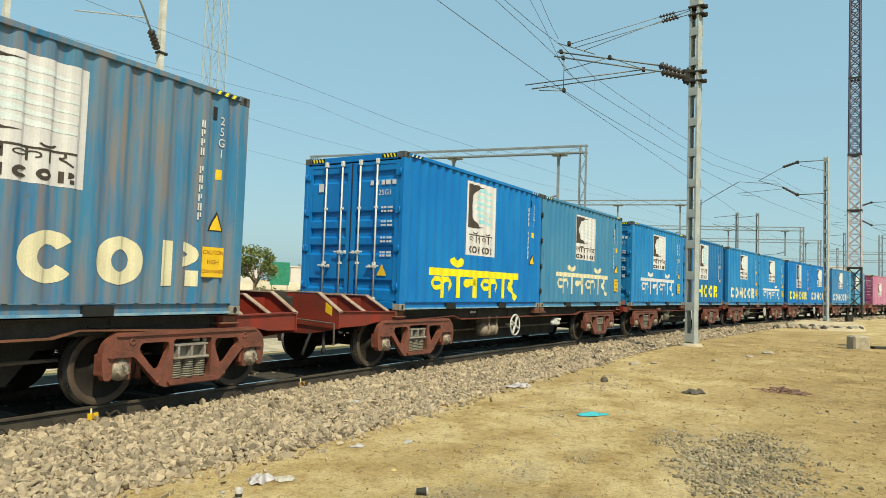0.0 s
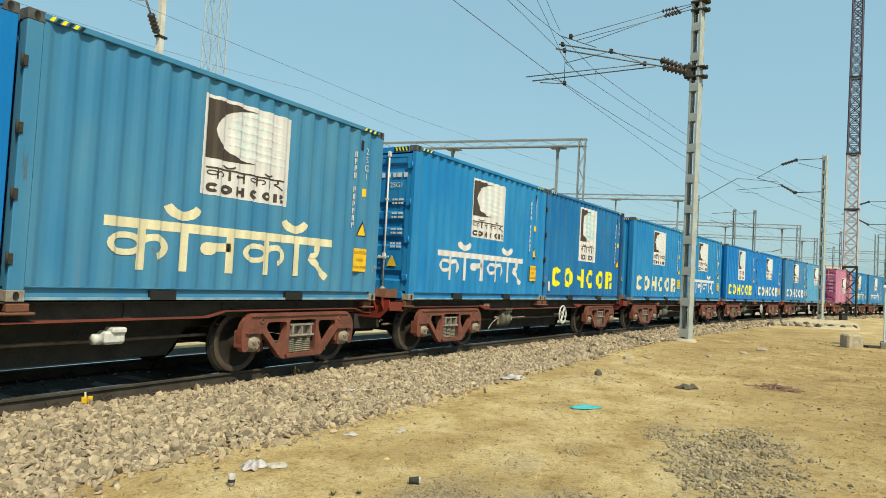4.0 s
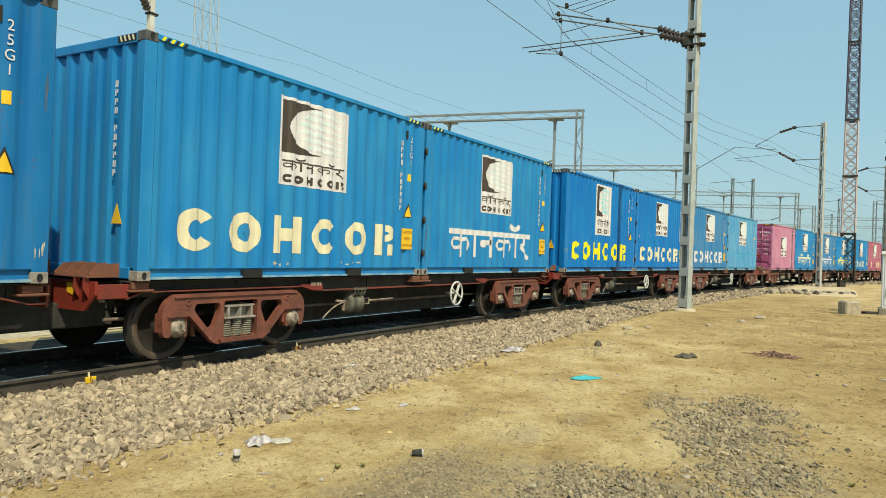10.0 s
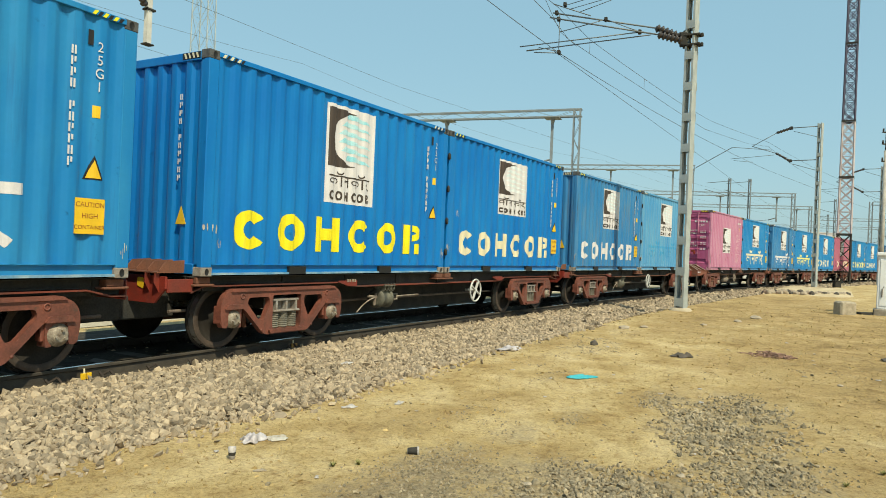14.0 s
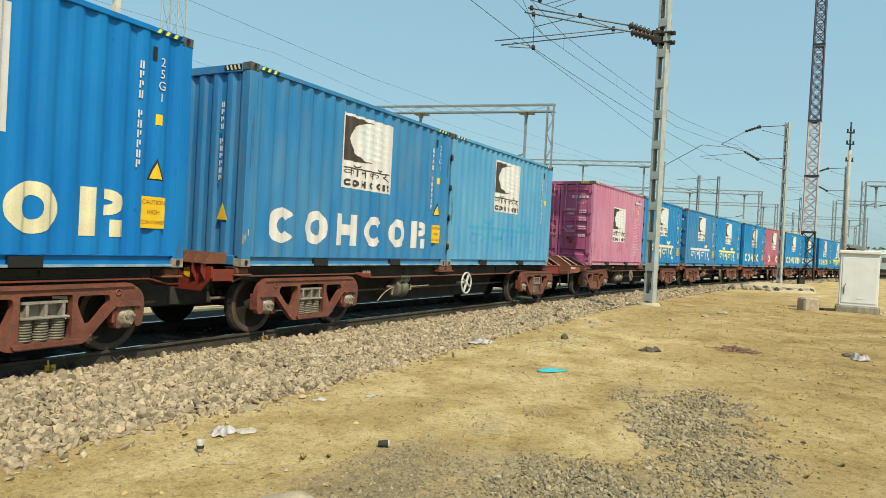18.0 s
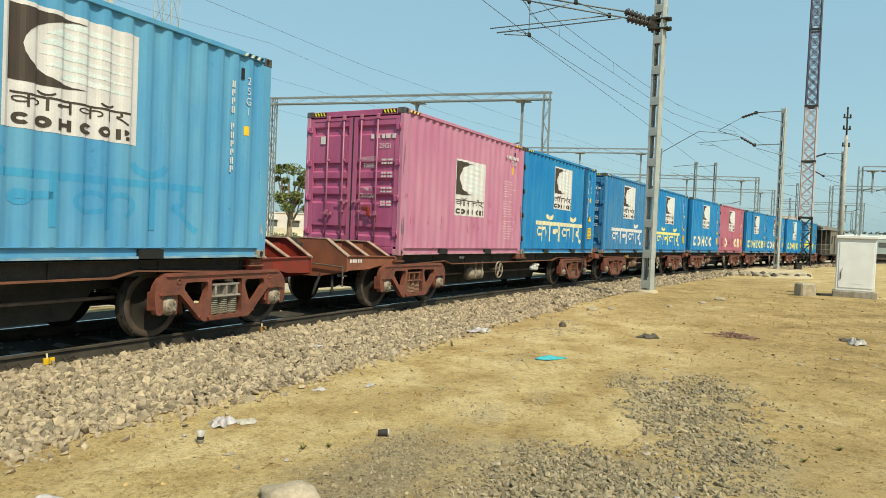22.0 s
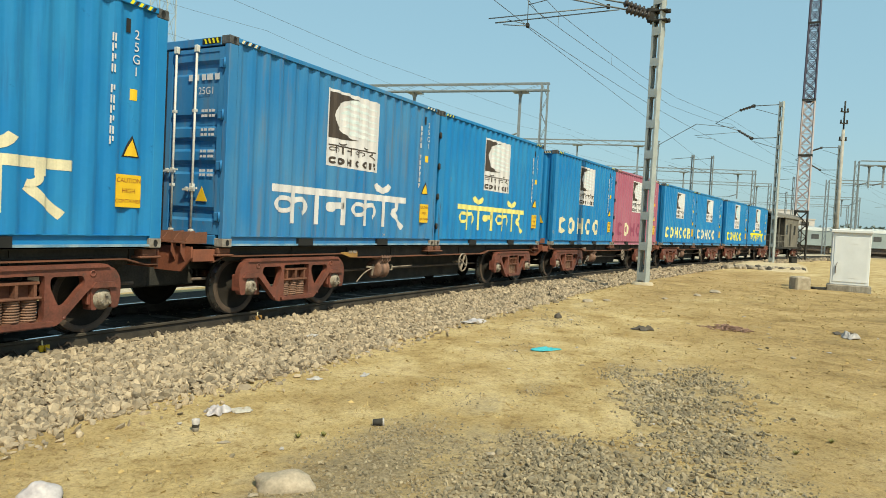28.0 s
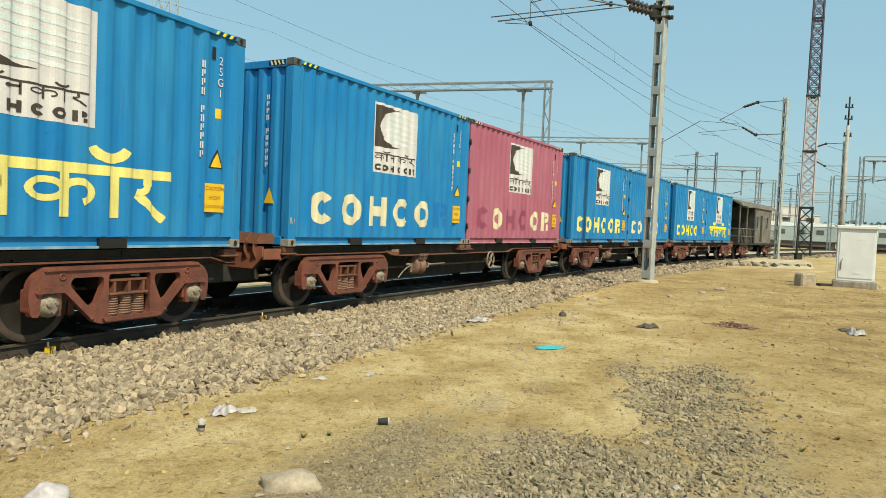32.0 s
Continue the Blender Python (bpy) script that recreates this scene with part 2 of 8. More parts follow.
def rod(bm, p, q, r, n=8, r2=None):
    """A capped round bar from p to q."""
    p, q = Vector(p), Vector(q)
    d = (q - p).normalized()
    u = d.orthogonal().normalized()
    w = d.cross(u)
    rings = []
    for c, rr in ((p, r), (q, r if r2 is None else r2)):
        rings.append([bm.verts.new(c + (u * math.cos(2 * math.pi * i / n) + w * math.sin(2 * math.pi * i / n)) * rr) for i in range(n)])
    for i in range(n):
        bm.faces.new((rings[0][i], rings[0][(i + 1) % n], rings[1][(i + 1) % n], rings[1][i])).smooth = n > 6
    bm.faces.new(rings[0][::-1])
    bm.faces.new(rings[1])


def beam(bm, p, q, w, h=None, up=(0, 0, 1)):
    """A bar of rectangular section from p to q."""
    p, q, h = Vector(p), Vector(q), h or w
    d = (q - p).normalized()
    u = d.cross(Vector(up))
    u = u.normalized() if u.length > 1e-4 else d.orthogonal().normalized()
    o = u.cross(d)
    c = [(-w / 2, -h / 2), (w / 2, -h / 2), (w / 2, h / 2), (-w / 2, h / 2)]
    a, b = [bm.verts.new(p + u * i + o * j) for i, j in c], [bm.verts.new(q + u * i + o * j) for i, j in c]
    for i in range(4):
        bm.faces.new((a[i], a[(i + 1) % 4], b[(i + 1) % 4], b[i]))
    bm.faces.new(a[::-1])
    bm.faces.new(b)


def lathe(bm, prof, axis_p, axis_d, n=20, smooth=True):
    """Turn a profile of (distance along, radius) round an axis."""
    p, d = Vector(axis_p), Vector(axis_d).normalized()
    u = d.orthogonal().normalized()
    w = d.cross(u)
    rings = []
    for a, r in prof:
        if r < 1e-5:
            rings.append([bm.verts.new(p + d * a)])
        else:
            rings.append([bm.verts.new(p + d * a + (u * math.cos(2 * math.pi * i / n) + w * math.sin(2 * math.pi * i / n)) * r) for i in range(n)])
    for A, B in zip(rings, rings[1:]):
        for i in range(n):
            j = (i + 1) % n
            q = [A[i % len(A)], A[j % len(A)], B[j % len(B)], B[i % len(B)]]
            q = list(dict.fromkeys(q))
            if len(q) > 2:
                bm.faces.new(q).smooth = smooth


def to_mesh(name, bm):
    bmesh.ops.recalc_face_normals(bm, faces=bm.faces)
    me = bpy.data.meshes.new(name)
    bm.to_mesh(me)
    bm.free()
    return me


KEPT = {}


def part(name, make, material, parent, label="", key=None, m=None, kind=""):
    """One mesh object under a thing. make: a function that fills a bmesh; with a key the mesh is built once and shared."""
    if key is not None and key in KEPT:
        me = KEPT[key]
    else:
        bm = bmesh.new()
        make(bm)
        me = to_mesh(name, bm)
        me.materials.append(material)
        if key is not None:
            KEPT[key] = me
    ob = new(name, me)
    if me.materials[0] != material:
        ob.material_slots[0].link = "OBJECT"
        ob.material_slots[0].material = material
    if parent is not None:
        ob.parent = parent
    if m is not None:
        ob.matrix_basis = m
    if label or kind:
        tagged(ob, label, kind=kind)
    return ob


def thing(name, label, category, m=None, group="", kind=""):
    ob = new(name)
    ob.empty_display_size = 0.2
    if m is not None:
        ob.matrix_basis = m
    return tagged(ob, label, category, group, kind)


# ---- the line of the track: it bends to the right into the distance ----
S = np.arange(-130.0, 420.0, 0.25)
BEND = np.where(S < -12, 0.0, np.where(S < 0, 0.004576 * (1 + S / 12), np.maximum(0.004576 - 0.000038 * S, 0.0)))
HEAD = -np.concatenate([[0], np.cumsum((BEND[1:] + BEND[:-1]) / 2 * 0.25)])
HEAD = HEAD - np.interp(0, S, HEAD) + radians(0.12)
FX = np.concatenate([[0], np.cumsum(np.cos((HEAD[1:] + HEAD[:-1]) / 2) * 0.25)])
FY = np.concatenate([[0], np.cumsum(np.sin((HEAD[1:] + HEAD[:-1]) / 2) * 0.25)])
FX, FY = FX - np.interp(0, S, FX), FY - np.interp(0, S, FY) + 6.885


def on_line(s, off=1.219):
    """Place and heading on the track at arc length s, off metres behind the line of the container faces (1.219: the centre line)."""
    h = float(np.interp(s, S, HEAD))
    return float(np.interp(s, S, FX)) - math.sin(h) * off, float(np.interp(s, S, FY)) + math.cos(h) * off, h


def chord(sa, sb, z):
    """Pose of a rigid body whose pivots ride the centre line at sa and sb; its origin lies midway."""
    xa, ya, _ = on_line(sa)
    xb, yb, _ = on_line(sb)
    return pose((xa + xb) / 2, (ya + yb) / 2, z, 0, 0, math.degrees(math.atan2(yb - ya, xb - xa)))


def ground_z(x, y):
    u = min(max((x - 6) / 14, 0), 1)
    z = 0.3 * u * u * (3 - 2 * u)
    d = (float(np.interp(x, FX, FY)) + 1.219 - y - 2.3) / 1.3       # the track lies in a shallow cut
    d = min(max(d, 0), 1)
    z *= d * d * (3 - 2 * d)
    return z + 0.035 * noise.noise((x * 0.35, y * 0.35, 0)) * (1 if math.hypot(x, y) < 60 else 0)

# ---- ground ----
M_GROUND = bpy.data.materials.new("dry_grass_and_grit")
M_GROUND.use_nodes = True


def ground_material():
    n, l = M_GROUND.node_tree.nodes, M_GROUND.node_tree.links
    b = n["Principled BSDF"]
    tc = n.new("ShaderNodeTexCoord")

    def tex(scale, detail=6, rough=0.55, dist=0.0):
        k = n.new("ShaderNodeTexNoise")
        k.inputs["Scale"].default_value, k.inputs["Detail"].default_value = scale, detail
        k.inputs["Roughness"].default_value, k.inputs["Distortion"].default_value = rough, dist
        l.new(tc.outputs["Object"], k.inputs["Vector"])
        return k

    def ramp(src, stops):
        r = n.new("ShaderNodeValToRGB")
        while len(r.color_ramp.elements) < len(stops):
            r.color_ramp.elements.new(0.5)
        for e, (p, c) in zip(r.color_ramp.elements, stops):
            e.position, e.color = p, (*c, 1)
        l.new(src, r.inputs["Fac"])
        return r.outputs["Color"]

    def mixed(f, a, c, mode="MIX", fac=None):
        k = n.new("ShaderNodeMix")
        k.data_type, k.blend_type = "RGBA", mode
        if fac is not None:
            k.inputs["Factor"].default_value = fac
        else:
            l.new(f, k.inputs["Factor"])
        l.new(a, k.inputs["A"])
        l.new(c, k.inputs["B"])
        return k.outputs["Result"]
    straw = ramp(tex(1.3).outputs["Fac"], [(0.28, (0.295, 0.20, 0.085)), (0.48, (0.455, 0.347, 0.178)), (0.72, (0.58, 0.468, 0.285))])
    trodden = ramp(tex(1.1, 8, 0.7).outputs["Fac"], [(0.32, (0.175, 0.118, 0.053)), (0.50, (0.35, 0.25, 0.12)), (0.70, (0.49, 0.37, 0.20))])
    br = n.new("ShaderNodeAttribute")
    br.attribute_name = "trodden"
    pat = n.new("ShaderNodeMath")
    pat.operation = "MULTIPLY_ADD"
    l.new(tex(0.55, 9, 0.7).outputs["Fac"], pat.inputs[0])
    pat.inputs[1].default_value = 2.2
    l.new(br.outputs["Fac"], pat.inputs[2])
    worn = n.new("ShaderNodeMapRange")
    worn.inputs["From Min"].default_value, worn.inputs["From Max"].default_value = 1.12, 1.52
    l.new(pat.outputs[0], worn.inputs["Value"])
    straw = mixed(worn.outputs["Result"], straw, trodden)
    blades = ramp(tex(34, 5, 0.7, 0.6).outputs["Fac"], [(0.34, (0.62, 0.57, 0.50)), (0.47, (0.95, 0.94, 0.91)), (0.66, (1.16, 1.14, 1.08))])
    straw = mixed(None, straw, blades, "MULTIPLY", 1.0)
    clumps = ramp(tex(7, 8, 0.72, 0.4).outputs["Fac"], [(0.34, (0.66, 0.59, 0.50)), (0.47, (0.98, 0.98, 0.97)), (0.66, (1.12, 1.10, 1.05))])
    straw = mixed(None, straw, clumps, "MULTIPLY", 1.0)
    grit = ramp(tex(26, 6, 0.75).outputs["Fac"], [(0.34, (0.15, 0.118, 0.073)), (0.5, (0.262, 0.208, 0.132)), (0.66, (0.365, 0.293, 0.19))])
    grit = mixed(None, grit, clumps, "MULTIPLY", 1.0)
    at = n.new("ShaderNodeAttribute")
    at.attribute_name = "grit"
    edge = tex(2.6, 12, 0.88)
    add = n.new("ShaderNodeMath")
    add.operation = "MULTIPLY_ADD"
    l.new(edge.outputs["Fac"], add.inputs[0])
    add.inputs[1].default_value = 2.8
    l.new(at.outputs["Fac"], add.inputs[2])
    cut = n.new("ShaderNodeMapRange")
    cut.inputs["From Min"].default_value, cut.inputs["From Max"].default_value = 1.66, 2.24
    l.new(add.outputs[0], cut.inputs["Value"])
    col = mixed(cut.outputs["Result"], straw, grit)
    l.new(col, b.inputs["Base Color"])
    b.inputs["Roughness"].default_value = 0.95
    b.inputs["Specular IOR Level"].default_value = 0.15
    bp = n.new("ShaderNodeBump")
    bp.inputs["Strength"].default_value, bp.inputs["Distance"].default_value = 0.8, 0.03
    l.new(tex(30, 6, 0.75).outputs["Fac"], bp.inputs["Height"])
    l.new(bp.outputs["Normal"], b.inputs["Normal"])


ground_material()


def grit_amount(x, y):
    """Where the bare grey grit lies among the dry grass."""
    a = 0.0
    for cx, cy, rx, ry, w in ((4.4, 2.55, 1.75, 0.72, 0.8), (4.7, 1.3, 1.75, 1.35, 0.85), (8.0, 0.78, 1.95, 0.85, 0.72), (6.4, 0.30, 1.0, 0.75, 0.7), (5.3, 0.15, 1.2, 0.9, 0.6), (9.1, 1.6, 0.7, 0.4, 0.6), (7.5, 2.25, 0.75, 0.22, 0.5), (6.3, 2.55, 0.7, 0.25, 0.5), (5.0, -1.0, 1.4, 0.7, 0.5), (13, 3.6, 3.5, 0.6, 0.30), (9.6, 3.2, 0.8, 0.32, 0.36)):
        d = ((x - cx) / rx) ** 2 + ((y - cy) / ry) ** 2
        a = max(a, w * min(1.0, max(0.0, 0.75 * (1.4 - d))))
    island = max(0.0, 1 - ((x - 6.5) / 0.85) ** 2 - ((y - 1.5) / 0.5) ** 2)
    return a - 0.7 * island


def coarse(x, y):
    """Where the grit is coarse gravel."""
    return max(0.0, 1 - ((x - 7.6) / 2.2) ** 2 - ((y - 0.8) / 1.2) ** 2, 1 - ((x - 4.9) / 1.5) ** 2 - ((y - 0.9) / 1.2) ** 2)


def trodden_amount(x, y):
    """Where the grass is trodden brown: the open ground towards the masts."""
    a = 0.0
    for cx, cy, rx, ry, w in ((17, -1.5, 9, 3.2, 0.62), (26, 1.0, 12, 3.0, 0.5), (12, -4, 6, 2.5, 0.55), (9.5, -1.2, 3.5, 1.8, 0.4), (6.5, 3.6, 2.0, 0.5, 0.2), (3.4, 4.6, 1.2, 0.5, 0.3)):
        d = ((x - cx) / rx) ** 2 + ((y - cy) / ry) ** 2
        a = max(a, w * max(0.0, 1 - d * 0.6))
    return a


def build_ground():
    def axis(lo, hi, near_lo, near_hi, step):
        a = list(np.arange(near_lo, near_hi, step))
        d, k = step, near_hi
        while k < hi:
            a.append(k)
            d *= 1.28
            k += d
        a.append(hi)
        d, k = step, near_lo
        while k > lo:
            d *= 1.28
            k -= d
            a.insert(0, max(k, lo))
        return a
    xs, ys = axis(-3000, 4000, -2, 40, 0.25), axis(-3000, 4000, -8, 6, 0.2)
    verts = [(x, y, ground_z(x, y)) for x in xs for y in ys]
    ny = len(ys)
    faces = [(i * ny + j, (i + 1) * ny + j, (i + 1) * ny + j + 1, i * ny + j + 1) for i in range(len(xs) - 1) for j in range(ny - 1)]
    me = bpy.data.meshes.new("ground")
    me.from_pydata(verts, [], faces)
    at = me.attributes.new("grit", "FLOAT", "POINT")
    at.data.foreach_set("value", [grit_amount(v[0], v[1]) for v in verts])
    bt = me.attributes.new("trodden", "FLOAT", "POINT")
    bt.data.foreach_set("value", [trodden_amount(v[0], v[1]) for v in verts])
    me.materials.append(M_GROUND)
    for p in me.polygons:
        p.use_smooth = True
    return tagged(new("ground", me), "dry yellow grass with patches of grey grit", "ground", kind="structure")


build_ground()

# ---- ballast bed and rails ----
M_BED = mat("ballast_bed", (0.24, 0.18, 0.125), 0.95, 0, 0.5, 9, 34, 0.9, (0.10, 0.075, 0.052))
M_STONE = mat("ballast_stone", (0.415, 0.34, 0.252), 0.92, 0, 0.2, 14, 60, 0.35, (0.315, 0.256, 0.188))


def stone_variation(m, lo, hi):
    """Tone by stone, on pieces joined in one mesh."""
    n, l = m.node_tree.nodes, m.node_tree.links
    b = n["Principled BSDF"]
    src = b.inputs["Base Color"].links[0].from_socket
    g = n.new("ShaderNodeNewGeometry")
    r = n.new("ShaderNodeValToRGB")
    r.color_ramp.elements[0].color, r.color_ramp.elements[1].color = (lo, lo, lo * 0.98, 1), (hi, hi * 0.97, hi * 0.9, 1)
    l.new(g.outputs["Random Per Island"], r.inputs["Fac"])
    k = n.new("ShaderNodeMix")
    k.data_type, k.blend_type = "RGBA", "MULTIPLY"
    k.inputs["Factor"].default_value = 1.0
    l.new(src, k.inputs["A"])
    l.new(r.outputs["Color"], k.inputs["B"])
    l.new(k.outputs["Result"], b.inputs["Base Color"])


stone_variation(M_STONE, 0.52, 1.22)
# across the bed, from the centre line towards the camera (negative) and away
BED = [(-3.3, -0.04), (-2.75, 0.03), (-2.25, 0.10), (-1.8, 0.145), (-1.45, 0.165), (-0.9, 0.15), (0, 0.11), (0.9, 0.15), (1.45, 0.165), (2.0, 0.12), (3.2, -0.04)]


def sweep(name, prof, s_list, material, centre, closed=False, wobble=0.0):
    """Sweep a cross-section along the track; centre: offset of its middle behind the near container face."""
    verts, faces, n = [], [], len(prof)
    for i, s in enumerate(s_list):
        x, y, h = on_line(s, centre)
        for j, (o, z) in enumerate(prof):
            g = ground_z(x, y) if wobble else 0
            w = wobble * noise.noise((s * 0.8, o * 1.5, 3)) if wobble else 0
            verts.append((x - math.sin(h) * (o + w * 2), y + math.cos(h) * (o + w * 2), z + (g * min(1, abs(o) / 3.0) ** 4 if wobble else 0) + w))
        if i:
            for j in range(n if closed else n - 1):
                k = (j + 1) % n
                faces.append(((i - 1) * n + j, i * n + j, i * n + k, (i - 1) * n + k))
    me = bpy.data.meshes.new(name)
    me.from_pydata(verts, [], faces)
    me.materials.append(material)
    return new(name, me)


near_s = list(np.arange(-30, 60, 0.4)) + list(np.arange(60, 300, 3.0))
tagged(sweep("ballast_bed", BED, near_s, M_BED, 1.219, wobble=0.03), "grey-brown crushed stone bed under the running track", "ballast", kind="structure")
# serves the oily stone and the painted shade strip beside it
M_OILY_SHADE = mat("oily_shade_black_bed", (0.075, 0.068, 0.057), 0.97, 0, 0.5, 7, 30, 0.9, (0.045, 0.041, 0.035), spec=0.05)
tagged(sweep("track_bed", [(-1.02, 0.1665), (-0.9, 0.172), (-0.5, 0.165), (0.5, 0.165), (1.2, 0.172), (1.6, 0.17)], near_s, M_OILY_SHADE, 1.219, wobble=0.004), "oil-blackened stone between the rails", "ballast", kind="structure")
M_RAILHEAD = mat("polished_rail_head", (0.60, 0.61, 0.63), 0.2, 1.0, 0.12, 9, 70, 0.0)
RAILP = [(-0.075, 0), (0.075, 0), (0.075, 0.012), (0.012, 0.03), (0.009, 0.125), (0.036, 0.14), (0.036, 0.165), (0.026, 0.172), (-0.026, 0.172), (-0.036, 0.165), (-0.036, 0.14), (-0.009, 0.125), (-0.012, 0.03), (-0.075, 0.012)]


def rails(name_s, centre, label):
    for o in (-0.838 - 0.036, 0.838 + 0.036):
        tagged(sweep("rail", [(a, b + RAIL_Z - 0.172) for a, b in RAILP], near_s, M_RAIL, centre + o, True), label, "rail", "rails of the " + name_s, "structure")
        tagged(sweep("rail_head", [(-0.025, RAIL_Z + 0.001), (0.025, RAIL_Z + 0.001)], near_s, M_RAILHEAD, centre + o), "bright worn running band on the rail", "rail", kind="structure")


rails("running track", 1.219, "rusty steel rail with a bright worn head")
# black strip puts the train's shadow into the ground colour
tagged(sweep("trackside", [(-1.9, 0.045), (-0.5, 0.02), (0.55, 0.03), (0.75, 0.045)], near_s, M_OILY_SHADE, 4.0, wobble=0.004), "ground beside the track, blackened as the train's shadow", "ground", kind="structure")
M_DUST = mat("pale_dusty_ballast", (0.46, 0.40, 0.30), 0.95, 0, 0.35, 3, 30, 0.8, (0.33, 0.28, 0.20))
# second track beyond, seen through the gaps between wagons
tagged(sweep("ballast_bed_far", [(-2.6, 0.0), (-1.7, 0.15), (1.7, 0.15), (2.6, 0.0)], near_s, M_DUST, 8.2, wobble=0.02), "dusty pale ballast of the track beyond the train", "ballast", kind="structure")
rails("second track", 8.2, "rusty steel rail of the second track")

# ---- containers ----
from mathutils.geometry import tessellate_polygon

CL, CW, CH = 6.058, 2.438, 2.896
POST, WAVES = 0.165, 20
PITCH = (CL - 2 * POST) / WAVES
WAVE = [(0.0, 0.0), (0.18, 0.0), (0.27, 0.12), (0.41, 0.88), (0.50, 1.0), (0.68, 1.0), (0.77, 0.88), (0.91, 0.12), (1.0, 0.0)]
DEPTH = 0.038
WALL_Z0, WALL_Z1 = 0.145, CH - 0.075


def ripple(lx):
    """How far the near wall lies behind the outer plane, lx metres from the container's front end."""
    u = (lx - POST) / PITCH
    if u < 0 or u >= WAVES:
        return 0.0
    u -= math.floor(u)
    for (a, p), (b, q) in zip(WAVE, WAVE[1:]):
        if a <= u <= b:
            return 0.006 + DEPTH * (p + (q - p) * (u - a) / (b - a))
    return 0.006


CUTS = [POST + (i + a) * PITCH for i in range(WAVES) for a, _ in WAVE[:-1]] + [CL - POST]


def side_wall(bm):
    cols = [(x, ripple(min(x, CL - POST - 1e-6))) for x in CUTS]
    prev = None
    for x, d in cols:
        cur = [bm.verts.new((x - CL / 2, -CW / 2 + d, z)) for z in (WALL_Z0, WALL_Z1)]
        if prev:
            bm.faces.new((prev[0], cur[0], cur[1], prev[1])).smooth = True
        prev = cur


def end_wall(bm):
    """Corrugated blank end, at the front."""
    n, y0, y1 = 8, -CW / 2 + 0.095, CW / 2 - 0.095
    prev = None
    for i in range(n):
        for a, d in WAVE[:-1]:
            y = y0 + (i + a) / n * (y1 - y0)
            cur = [bm.verts.new((-CL / 2 + 0.012 + 0.045 * d, y, z)) for z in (0.15, CH - 0.12)]
            if prev:
                bm.faces.new((prev[0], cur[0], cur[1], prev[1]))
            prev = cur
    cur = [bm.verts.new((-CL / 2 + 0.012, y1, z)) for z in (0.15, CH - 0.12)]
    bm.faces.new((prev[0], cur[0], cur[1], prev[1]))


def roof_sheet(bm):
    n, prev = 26, None
    for i in range(n):
        for a, d in WAVE[:-1]:
            x = -CL / 2 + 0.06 + (i + a) / n * (CL - 0.12)
            cur = [bm.verts.new((x, y, CH - 0.035 + 0.018 * d)) for y in (-CW / 2 + 0.05, CW / 2 - 0.05)]
            if prev:
                bm.faces.new((prev[0], cur[0], cur[1], prev[1]))
            prev = cur


def casting(bm):
    """Corner casting with oval holes suggested by recessed black inserts."""
    box(bm, 0, 0.178, 0, 0.162, 0, 0.118, 0.008)


def slices(poly):
    """Cut a convex outline of (lx, z) at every fold of the wall."""
    out = []
    lo, hi = min(p[0] for p in poly), max(p[0] for p in poly)
    xs = [lo] + [c for c in CUTS if lo < c < hi] + [hi]
    for a, b in zip(xs, xs[1:]):
        pts = poly
        for lim, sgn in ((a, 1), (b, -1)):
            res = []
            for i, p in enumerate(pts):
                q = pts[(i + 1) % len(pts)]
                ip, iq = (p[0] - lim) * sgn >= -1e-7, (q[0] - lim) * sgn >= -1e-7
                if ip:
                    res.append(p)
                if ip != iq:
                    f = (lim - p[0]) / (q[0] - p[0])
                    res.append((lim, p[1] + f * (q[1] - p[1])))
            pts = res
        clean = [p for i, p in enumerate(pts) if math.dist(p, pts[i - 1]) > 1e-5]
        if len(clean) > 2:
            out.append((clean, (a + b) / 2))
    return out


def painted(polys, lift):
    """Paint on the near wall: it follows the folds of the steel."""
    def make(bm):
        for poly in polys:
            for pts, mid in slices(poly):
                try:
                    bm.faces.new([bm.verts.new((x - CL / 2, -CW / 2 + ripple(min(max(x, mid - 0.2), mid + 0.2)) - lift, z)) for x, z in pts])
                except ValueError:
                    pass
        bmesh.ops.remove_doubles(bm, verts=bm.verts, dist=2e-4)
        bmesh.ops.recalc_face_normals(bm, faces=bm.faces)
        for f in bm.faces:
            if f.normal.y > 0:
                f.normal_flip()
    return make


def bar(x0, z0, x1, z1, w):
    """A stroke as a convex outline."""
    d = Vector((x1 - x0, z1 - z0))
    n = Vector((-d.y, d.x)).normalized() * w / 2
    return [(x0 + n.x, z0 + n.y), (x0 - n.x, z0 - n.y), (x1 - n.x, z1 - n.y), (x1 + n.x, z1 + n.y)]


def ring(cx, cz, rx, rz, w, a0=0, a1=360, n=16, wz=None):
    wz = wz or w
    out = []
    for i in range(n):
        a, b = radians(a0 + (a1 - a0) * i / n), radians(a0 + (a1 - a0) * (i + 1) / n)
        out.append([(cx + rx * math.cos(a), cz + rz * math.sin(a)), (cx + rx * math.cos(b), cz + rz * math.sin(b)),
                    (cx + (rx - w) * math.cos(b), cz + (rz - wz) * math.sin(b)), (cx + (rx - w) * math.cos(a), cz + (rz - wz) * math.sin(a))])
    return out


